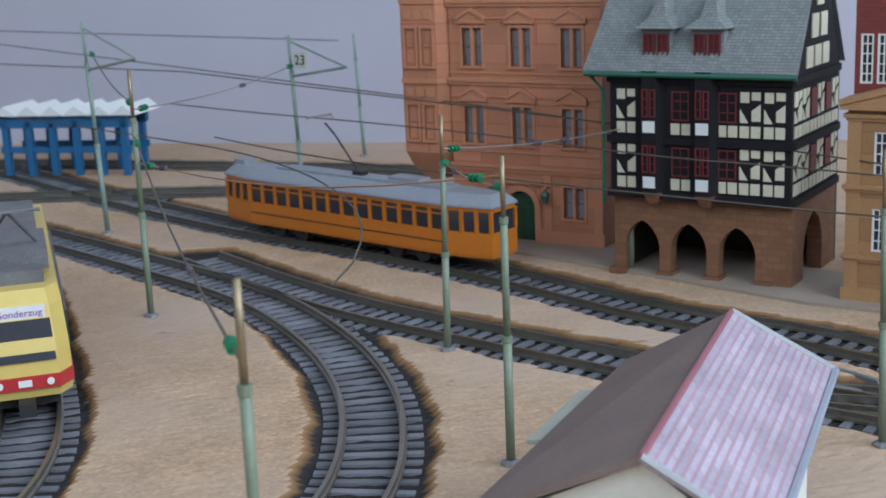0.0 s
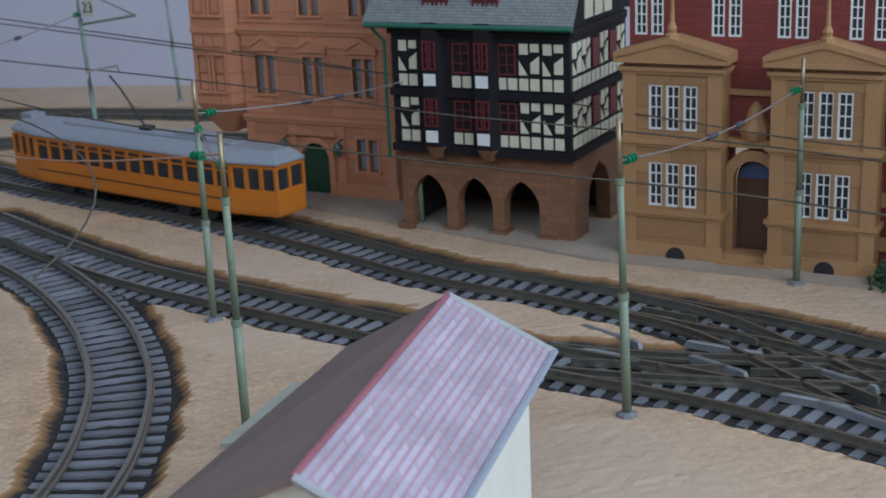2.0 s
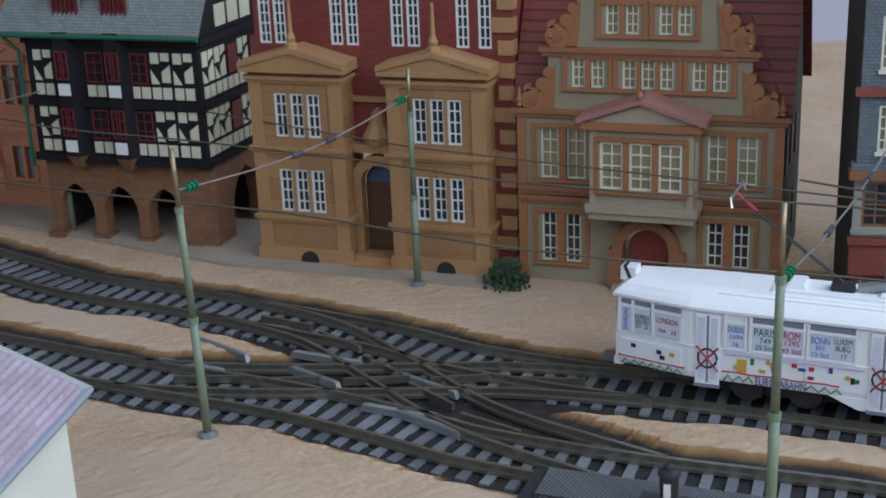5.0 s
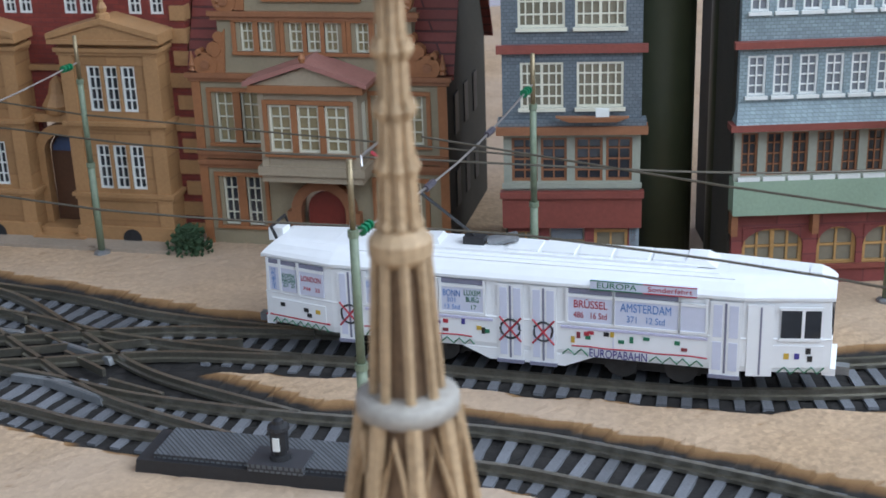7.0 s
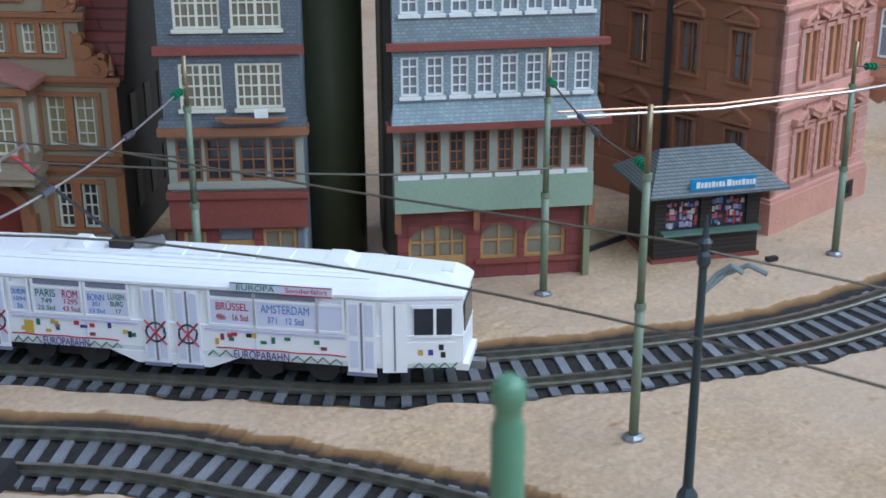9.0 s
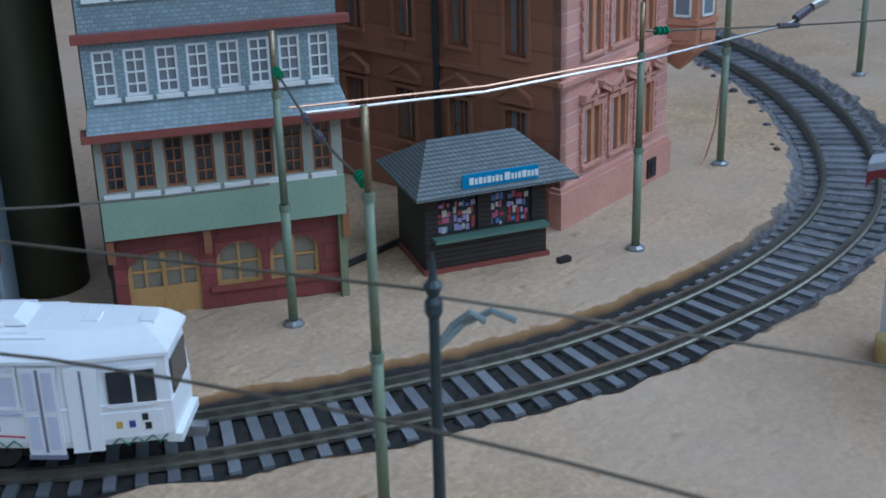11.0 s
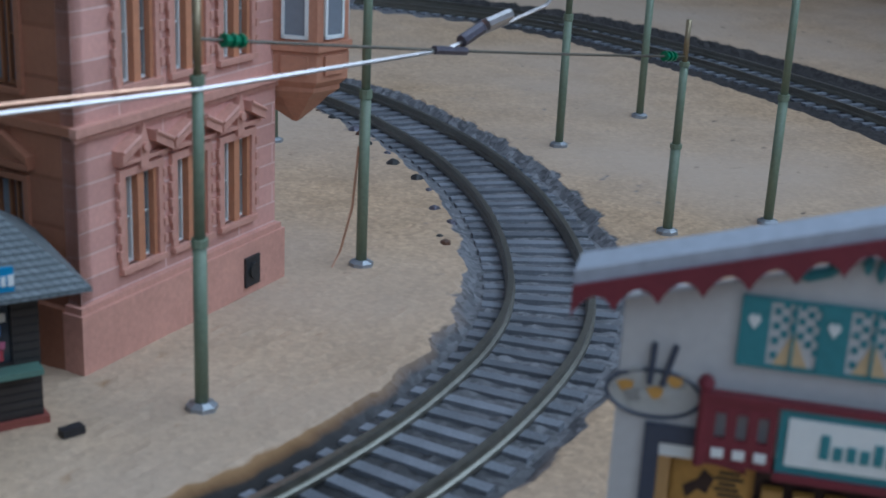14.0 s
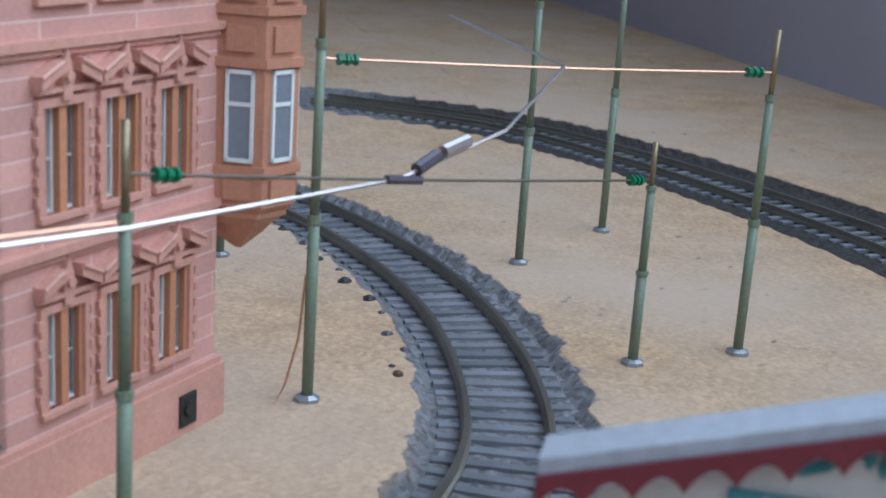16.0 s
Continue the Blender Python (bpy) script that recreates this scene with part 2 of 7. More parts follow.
# ---- building kit, sizes in millimetres ----
class Shape:
    def __init__(self):
        self.v, self.f = [], []

    def add(self, vs, fs):
        o = len(self.v)
        self.v += [tuple(p) for p in vs]
        self.f += [tuple(i + o for i in f) for f in fs]
        return self

    def box(self, x0, x1, y0, y1, z0, z1):
        return self.add([(x, y, z) for x in (x0, x1) for y in (y0, y1) for z in (z0, z1)],
                        [(0, 1, 3, 2), (4, 6, 7, 5), (0, 4, 5, 1), (2, 3, 7, 6), (0, 2, 6, 4), (1, 5, 7, 3)])

    def prism(self, poly, y0, y1):
        """A polygon in x, z (anticlockwise seen from the front) pushed from y0 to y1."""
        n = len(poly)
        vs = [(x, y0, z) for x, z in poly] + [(x, y1, z) for x, z in poly]
        return self.add(vs, [tuple(range(n)), tuple(range(2 * n - 1, n - 1, -1))] + [(i, i + n, (i + 1) % n + n, (i + 1) % n) for i in range(n)])

    def slab(self, poly, z0, z1):
        n = len(poly)
        vs = [(x, y, z0) for x, y in poly] + [(x, y, z1) for x, y in poly]
        return self.add(vs, [tuple(range(n - 1, -1, -1)), tuple(range(n, 2 * n))] + [(i, (i + 1) % n, (i + 1) % n + n, i + n) for i in range(n)])

    def loft(self, rings, cap=True):
        n = len(rings[0])
        vs = [p for r in rings for p in r]
        fs = [(k * n + i, k * n + (i + 1) % n, (k + 1) * n + (i + 1) % n, (k + 1) * n + i) for k in range(len(rings) - 1) for i in range(n)]
        if cap:
            fs += [tuple(range(n - 1, -1, -1)), tuple(range((len(rings) - 1) * n, len(rings) * n))]
        return self.add(vs, fs)

    def round(self, x, y, levels, n=12):
        """A turned form: levels of (z, radius)."""
        return self.loft([[(x + r * math.cos(2 * math.pi * i / n), y + r * math.sin(2 * math.pi * i / n), z) for i in range(n)] for z, r in levels])

    def tube(self, pts, r, n=6):
        pts = [Vector(p) for p in pts]
        rings = []
        for i, p in enumerate(pts):
            d = (pts[min(i + 1, len(pts) - 1)] - pts[max(i - 1, 0)]).normalized()
            a = d.cross(Vector((0, 0, 1)) if abs(d.z) < 0.9 else Vector((1, 0, 0))).normalized()
            b = d.cross(a)
            rings.append([tuple(p + (a * math.cos(2 * math.pi * k / n) + b * math.sin(2 * math.pi * k / n)) * r) for k in range(n)])
        return self.loft(rings)

    def mesh(self, name, material, smooth=False):
        me = bpy.data.meshes.new(name)
        me.from_pydata([(x * 0.001, y * 0.001, z * 0.001) for x, y, z in self.v], [], self.f)
        me.materials.append(material)
        if smooth:
            me.polygons.foreach_set("use_smooth", [True] * len(me.polygons))
        me.update()
        bm = bmesh.new()
        bm.from_mesh(me)
        bmesh.ops.recalc_face_normals(bm, faces=bm.faces)
        bm.to_mesh(me)
        bm.free()
        return me


def thing(name, x, y, z=0.0, rz=0.0, label="", category="", group="", kind=""):
    ob = new(name)
    ob.empty_display_size = 0.01
    ob.matrix_world = pose(x * 0.001, y * 0.001, z * 0.001, 0, 0, rz)
    return tagged(ob, label, category, group, kind)


def part(name, shape, material, parent, label="", smooth=False):
    ob = new(name, shape.mesh(name, material, smooth))
    ob.parent = parent
    if label:
        ob["label"] = label
    return ob


def single(name, shape, material, label, category, group="", kind="", x=0, y=0, z=0, rz=0, smooth=False):
    ob = new(name, shape.mesh(name, material, smooth))
    ob.matrix_world = pose(x * 0.001, y * 0.001, z * 0.001, 0, 0, rz)
    return tagged(ob, label, category, group, kind)


def lettering(text, height, material, parent, at, turn=(90, 0, 0), width=None, label=""):
    """Words as a thin mesh, centred at a place in millimetres in the parent."""
    cu = bpy.data.curves.new("lettering", "FONT")
    cu.body, cu.align_x, cu.align_y, cu.size = text, "CENTER", "CENTER", height * 0.001 * 1.35
    cu.extrude = 0.00004
    cu.space_line = 0.75
    tmp = bpy.data.objects.new("lettering", cu)
    me = bpy.data.meshes.new_from_object(tmp)
    bpy.data.objects.remove(tmp)
    me.materials.append(material)
    if width and len(me.vertices):
        xs = [v.co.x for v in me.vertices]
        k = width * 0.001 / max(max(xs) - min(xs), 1e-6)
        for v in me.vertices:
            v.co.x *= k
    ob = new("lettering", me)
    ob.parent = parent
    ob.matrix_local = pose(at[0] * 0.001, at[1] * 0.001, at[2] * 0.001, *turn)
    if label:
        ob["label"] = label
    return ob


def wall_shape(x0, x1, z0, z1, y0, y1, openings):
    """A wall with rectangular openings going through it."""
    s = Shape()
    xs = sorted({x0, x1, *[v for o in openings for v in o[:2] if x0 < v < x1]})
    zs = sorted({z0, z1, *[v for o in openings for v in o[2:4] if z0 < v < z1]})
    for a, b in zip(xs, xs[1:]):
        run = None
        for c, d in zip(zs, zs[1:]):
            mx, mz = (a + b) / 2, (c + d) / 2
            if any(o[0] < mx < o[1] and o[2] < mz < o[3] for o in openings):
                if run:
                    s.box(a, b, y0, y1, *run)
                run = None
            else:
                run = (run[0], d) if run else (c, d)
        if run:
            s.box(a, b, y0, y1, *run)
    return s


def window(parent, x0, x1, z0, z1, y, frame_mat, pane_mat, cols=2, rows=4, leaf=1, bar=0.55, thick=0.9, sill=None):
    """A window in an opening of a wall whose face is at y: frame with glazing bars, pane behind, sill if a material is given."""
    s = Shape()
    w = bar * 1.3
    s.box(x0, x0 + w, y + 0.5, y + 0.5 + thick, z0, z1).box(x1 - w, x1, y + 0.5, y + 0.5 + thick, z0, z1)
    s.box(x0 + w, x1 - w, y + 0.5, y + 0.5 + thick, z0, z0 + w).box(x0 + w, x1 - w, y + 0.5, y + 0.5 + thick, z1 - w, z1)
    n = cols * leaf
    for i in range(1, n):
        b = bar * (1.5 if i % cols == 0 else 0.8)
        x = x0 + (x1 - x0) * i / n
        s.box(x - b / 2, x + b / 2, y + 0.6, y + 0.4 + thick, z0 + w, z1 - w)
    for i in range(1, rows):
        z = z0 + (z1 - z0) * i / rows
        s.box(x0 + w, x1 - w, y + 0.65, y + 0.3 + thick, z - bar * 0.4, z + bar * 0.4)
    win = part("window", s, frame_mat, parent)
    part("pane", Shape().box(x0, x1, y + 0.5 + thick, y + 0.9 + thick, z0, z1), pane_mat, win)
    if sill:
        part("sill", Shape().box(x0 - 0.6, x1 + 0.6, y - 0.9, y + 0.4, z0 - 1.0, z0), sill, win)
    return win


def smooth_path(pts, step=3.0):
    """A Catmull-Rom line through plan points, sampled at even steps: x, y, heading."""
    P = [Vector((*p, 0)) for p in pts]
    P = [2 * P[0] - P[1]] + P + [2 * P[-1] - P[-2]]
    dense = []
    for a, b, c, d in zip(P, P[1:], P[2:], P[3:]):
        for k in range(24):
            t = k / 24
            dense.append(0.5 * ((2 * b) + (c - a) * t + (2 * a - 5 * b + 4 * c - d) * t * t + (3 * b - a - 3 * c + d) * t ** 3))
    dense.append(P[-2])
    out, gone, nxt = [], 0.0, 0.0
    for a, b in zip(dense, dense[1:]):
        seg = (b - a).length
        while nxt <= gone + seg and seg > 0:
            p = a.lerp(b, (nxt - gone) / seg)
            out.append((p.x, p.y, math.atan2(b.y - a.y, b.x - a.x)))
            nxt += step
        gone += seg
    return out

# ---- the layout: track plan in millimetres ----
MAIN = [(-620, 235), (-480, 188), (-365, 157), (-270, 140), (-188, 122), (-107, 97), (-58, 91), (-11, 83), (25, 76), (56, 67), (100, 62), (140, 61), (177, 59), (235, 58),
        (290, 70), (345, 91), (385, 117), (420, 150), (447, 190), (460, 235), (464, 290), (457, 345), (438, 402), (400, 455), (340, 500)]
NEAR = [(-330, 96), (-265, 71), (-208, 54), (-150, 45), (-90, 37), (-30, 30), (10, 27), (46, 20), (74, 13), (120, 9), (172, 9), (203, 4), (260, -12), (330, -45), (400, -90)]
CURVE = [(-560, 122), (-470, 106), (-399, 90), (-337, 74), (-285, 60), (-240, 41), (-193, 11), (-156, -22), (-131, -54), (-112, -88), (-101, -125), (-98, -165), (-98, -200)]
SIDE = [(-165, -205), (-182, -165), (-204, -124), (-234, -90), (-288, -44), (-345, 2), (-400, 34), (-480, 60)]
FAR_LEFT = [(-760, 60), (-640, 118), (-543, 163), (-450, 215), (-360, 255), (-250, 285)]
FAR_BACK = [(-900, 160), (-780, 205), (-643, 250), (-520, 285), (-400, 315), (-280, 335)]
FAR_RIGHT = [(640, 150), (640, 260), (633, 347), (617, 418), (595, 485), (555, 560), (480, 620)]
CROSS_A = [(-45, 31), (-10, 36), (30, 46), (70, 57), (115, 61)]
CROSS_B = [(-40, 88), (0, 76), (35, 52), (70, 28), (120, 10)]


def ground_heights(X, Y):
    """Board at zero, cut out along the tracks, with chipped edges."""
    z = np.zeros_like(X)
    best = np.full(X.shape, 1e9)
    for line in (MAIN, NEAR, CURVE, SIDE, FAR_LEFT, FAR_BACK, CROSS_A, CROSS_B):
        for x, y, a in smooth_path(line, 6.0):
            best = np.minimum(best, np.hypot(X - x, Y - y))
    ragged = 1.2 * np.sin(X * 0.21 + np.sin(Y * 0.17) * 2) + 1.3 * np.sin(Y * 0.33 + X * 0.11) + np.random.normal(0, 0.2, X.shape)
    k = np.clip((20.0 + ragged * 0.5 - best) / 4.0, 0, 1)
    z -= 2.7 * k * k * (3 - 2 * k)
    up = np.full(X.shape, 1e9)
    for x, y, a in smooth_path(FAR_RIGHT, 6.0):
        up = np.minimum(up, np.hypot(X - x, Y - y))
    z -= 2.7 * np.clip((31 - up) / 4, 0, 1)
    z += np.random.normal(0, 0.10, X.shape) + np.where(k > 0.9, np.random.normal(0, 0.2, X.shape), 0)
    return z


def ground():
    xs = np.concatenate([[-2400, -1500, -1100, -950], np.arange(-860, -700, 12), np.arange(-700, 690, 2.6), [700, 730, 770, 900]])
    ys = np.concatenate([[-1400, -700, -400, -260], np.arange(-210, 480, 2.6), np.arange(480, 700, 10), [720, 800, 900, 1100, 1400, 1730]])
    X, Y = np.meshgrid(xs, ys)
    Z = ground_heights(X, Y)
    n, m = X.shape
    v = np.stack([X, Y, Z], -1).reshape(-1, 3) * 0.001
    idx = np.arange(n * m).reshape(n, m)
    f = np.stack([idx[:-1, :-1], idx[:-1, 1:], idx[1:, 1:], idx[1:, :-1]], -1).reshape(-1, 4)
    me = bpy.data.meshes.new("ground")
    me.from_pydata(v.tolist(), [], f.tolist())
    me.materials.append(GROUND)
    me.update()
    tagged(new("ground", me), "sandy particle board layout base with track grooves", "ground", kind="structure")


ground()


def rail_shape(path, off):
    """A rail with foot, web and head along the path."""
    prof = [(-1.1, -2.9), (1.1, -2.9), (1.1, -1.9), (0.35, -1.6), (0.35, -0.6), (0.65, -0.5), (0.65, 0.1), (-0.65, 0.1), (-0.65, -0.5), (-0.35, -0.6), (-0.35, -1.6), (-1.1, -1.9)]
    rings = []
    for x, y, a in path:
        nx, ny = -math.sin(a), math.cos(a)
        rings.append([(x + nx * (off + u), y + ny * (off + u), w + 0.9) for u, w in prof])
    return Shape().loft(rings)


def track(line, label, sleepers=True, short=False):
    t = thing("railway_track", 0, 0, 0, 0, label, "track", kind="structure")
    fine = smooth_path(line, 4.0)
    for off in (-8.9, 8.9):
        part("rail", rail_shape(fine, off), RAIL, t)
    return t


# ---- room ----
def room():
    a = math.atan2(85, 243)
    s = Shape().box(-1500, 1130, 0, 120, -800, 1700)
    tagged(single("wall_back", s, WALL_PAINT, "", "", x=-711, y=310, rz=math.degrees(a)), "plain pale lilac-grey painted room wall", "wall", kind="structure")
    s = wall_shape(-1800, 1760, -800, 1700, 0, 120, [(-850, 750, 330, 1500)])
    tagged(single("wall_right", s, WALL_PAINT, "", "", x=1520, y=0, rz=90), "pale room wall with a large window", "wall", kind="structure")
    ob = bpy.data.objects["wall_right"]
    ob.matrix_world = pose(0.80, -0.0, 0, 0, 0, 0) @ pose(0, 0, 0, 0, 0, 90) @ pose(0, -0.12, 0)
    # unseen front wall, added with an opening for the fill lamp
    s = wall_shape(-2600, 2000, -800, 1700, 0, 120, [(-1200, 1500, 650, 1650)])
    tagged(single("wall_front", s, WALL_PAINT, "", "", y=-1560), "unseen pale room wall with an opening for the fill light", "wall", kind="structure")
    tagged(single("wall_far", Shape().box(-2620, 800, 1740, 1860, -800, 1700), WALL_PAINT, "", ""), "plain room wall at the far end of the layout", "wall", kind="structure")
    # left wall, ceiling and floor are unseen, added to close the room
    tagged(single("wall_left", Shape().box(-2620, -2500, -1440, 1740, -800, 1700), WALL_PAINT, "", ""), "plain pale room wall", "wall", kind="structure")
    tagged(single("ceiling", Shape().box(-2600, 2000, -1600, 1900, 1700, 1800), WALL_PAINT, "", ""), "plain white room ceiling", "ceiling", kind="structure")
    tagged(single("floor", Shape().box(-2600, 2000, -1600, 1900, -900, -800), mat("room_floor", (0.25, 0.18, 0.12), 0.5), "", ""), "brown room floor below the layout", "floor", kind="structure")


room()

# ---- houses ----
# darker terracotta and trim carry the shade of the corner house's left wall
TERRA_SHADED = coursed("shaded_terracotta", (0.30, 0.125, 0.072), (0.24, 0.095, 0.052), 30, 9.0, 0.05, 0.55, 0.2)
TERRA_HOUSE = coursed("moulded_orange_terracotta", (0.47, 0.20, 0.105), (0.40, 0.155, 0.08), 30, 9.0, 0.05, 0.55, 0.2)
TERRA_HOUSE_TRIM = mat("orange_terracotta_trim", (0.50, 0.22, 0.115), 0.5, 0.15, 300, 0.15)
TERRA_SHADED_TRIM = mat("shaded_terracotta_trim", (0.31, 0.13, 0.075), 0.5, 0.15, 300, 0.15)
PINK = coursed("moulded_pink_stone", (0.62, 0.33, 0.27), (0.74, 0.52, 0.46), 24, 4.4, 0.04, 0.5, 0.35)
PINK_TRIM = mat("pink_stone_trim", (0.56, 0.29, 0.22), 0.45, 0.15, 300, 0.15)
ORIEL_STONE = mat("oriel_orange_stone", (0.46, 0.215, 0.13), 0.45, 0.15, 300, 0.15)
TAN = coursed("tan_stone", (0.33, 0.18, 0.075), (0.27, 0.14, 0.058), 26, 8, 0.05, 0.6, 0.2)
TAN_TRIM = mat("tan_stone_trim", (0.37, 0.205, 0.088), 0.55, 0.15, 300, 0.15)
BRICK = coursed("red_brick", (0.20, 0.035, 0.025), (0.14, 0.03, 0.025), 5, 1.6, 0.12, 0.6, 0.4)
RED_TILE = coursed("red_roof_tile", (0.17, 0.03, 0.02), (0.07, 0.014, 0.01), 60, 3.4, 0.12, 0.6, 0.6)
SLATE_GREY = coursed("slate_blue_grey", (0.135, 0.16, 0.18), (0.085, 0.10, 0.115), 1.7, 1.05, 0.12, 0.6, 0.5)
SLATE_PALE = coursed("slate_pale_blue", (0.25, 0.315, 0.335), (0.16, 0.205, 0.22), 1.7, 1.05, 0.12, 0.6, 0.5)
SLATE_ROOF = coursed("slate_roof", (0.215, 0.235, 0.225), (0.13, 0.145, 0.14), 2.0, 1.1, 0.14, 0.55, 0.5)
KIOSK_SLATE = coursed("kiosk_scale_slate", (0.17, 0.19, 0.195), (0.07, 0.08, 0.085), 1.5, 0.75, 0.2, 0.6, 0.8)
SAGE = mat("sage_plaster", (0.27, 0.225, 0.145), 0.7, 0.1, 300, 0.2)
SAGE_TRIM = mat("sage_trim", (0.31, 0.32, 0.26), 0.6, 0.1, 300, 0.1)
PALE_GREEN = mat("pale_green_plaster", (0.27, 0.36, 0.26), 0.7, 0.1, 300, 0.25)
BEIGE_BAY = mat("beige_bay_paint", (0.35, 0.285, 0.20), 0.6, 0.1, 300, 0.1)
BROWN_TRIM = mat("brown_stone_trim", (0.30, 0.125, 0.05), 0.55, 0.15, 300, 0.15)
RUST = mat("rust_brown_trim", (0.26, 0.11, 0.05), 0.55, 0.15, 300, 0.15)
OXBLOOD = mat("oxblood_trim", (0.22, 0.06, 0.045), 0.5, 0.15, 300, 0.1)
WINE = coursed("wine_red_stone", (0.22, 0.055, 0.05), (0.15, 0.04, 0.04), 14, 5, 0.06, 0.55, 0.3)
TIMBER = mat("dark_timber", (0.011, 0.010, 0.012), 0.7, 0.3, 300, 0.15, spec=0.25)
CREAM = mat("cream_infill", (0.60, 0.57, 0.42), 0.7, 0.08, 300, 0.1)
MAROON = mat("maroon_paint", (0.13, 0.018, 0.02), 0.5, 0.2)
# brown stone, darkened with the shade of the storey overhanging it
ARCADE = coursed("arcade_shaded_stone", (0.21, 0.10, 0.048), (0.16, 0.072, 0.034), 5, 2.6, 0.06, 0.6, 0.3)
OFFWHITE = mat("cream_window_frame", (0.66, 0.64, 0.52), 0.5, 0.06)
PUREWHITE = mat("white_window_frame", (0.72, 0.73, 0.70), 0.5, 0.05)
GREEN_DOOR = mat("dark_green_door", (0.02, 0.06, 0.03), 0.5, 0.2)
BROWN_DOOR = mat("brown_door", (0.09, 0.04, 0.02), 0.5, 0.2)
RED_DOOR = mat("red_door", (0.17, 0.025, 0.018), 0.45, 0.15)
OCHRE = mat("ochre_wood", (0.46, 0.27, 0.10), 0.5, 0.15)
GREEN_GUTTER = mat("green_gutter", (0.01, 0.10, 0.06), 0.4, 0.1)
# olive side walls, near-black: shade between the houses is in the colour
HOUSE_SIDE = mat("shaded_side_wall", (0.045, 0.04, 0.03), 0.8, 0.2)
PAVING = mat("grey_paving", (0.32, 0.26, 0.20), 0.8, 0.15, 250, 0.2)


def arch(cx, z0, zs, r, n=10, point=0.0):
    """Outline of an arched opening: foot, springing height, half width; point lifts the crown."""
    pts = [(cx - r, z0), (cx + r, z0)]
    for i in range(n + 1):
        a = math.pi * i / n
        pts.append((cx + r * math.cos(a), zs + r * math.sin(a) + point * (1 - abs(math.cos(a)))))
    return pts


def pediment(x0, x1, z, h, y0, y1, material, parent, broken=False):
    s = Shape()
    xm = (x0 + x1) / 2
    s.box(x0, x1, y0, y1, z, z + h * 0.18)
    for a, b in ((x0, xm), (x1, xm)):
        k = 0.72 if broken else 1.0
        bx, bz = a + (b - a) * k, z + h * 0.18 + h * 0.82 * k
        s.prism([(a, z + h * 0.18), (bx, bz - h * 0.22), (bx, bz), (a, z + h * 0.4)] if a < b else [(a, z + h * 0.18), (a, z + h * 0.4), (bx, bz), (bx, bz - h * 0.22)], y0 - 0.3, y1)
    if broken:
        s.box(xm - h * 0.14, xm + h * 0.14, y0, y1, z + h * 0.18, z + h * 0.95)
    else:
        s.prism([(x0 + 0.5, z + h * 0.18), (x1 - 0.5, z + h * 0.18), (xm, z + h * 0.9)], y0 + 0.5, y1)
    return part("pediment", s, material, parent)


def surround(x0, x1, z0, z1, w, y, material, parent):
    s = Shape()
    s.box(x0 - w, x0, y - 0.5, y + 0.9, z0, z1).box(x1, x1 + w, y - 0.5, y + 0.9, z0, z1).box(x0 - w, x1 + w, y - 0.6, y + 0.9, z1, z1 + w)
    s.box(x0 - w - 0.05, x1 + w + 0.05, y - 1.0, y + 0.9, z0 - 1.1, z0)
    return part("window_surround", s, material, parent)


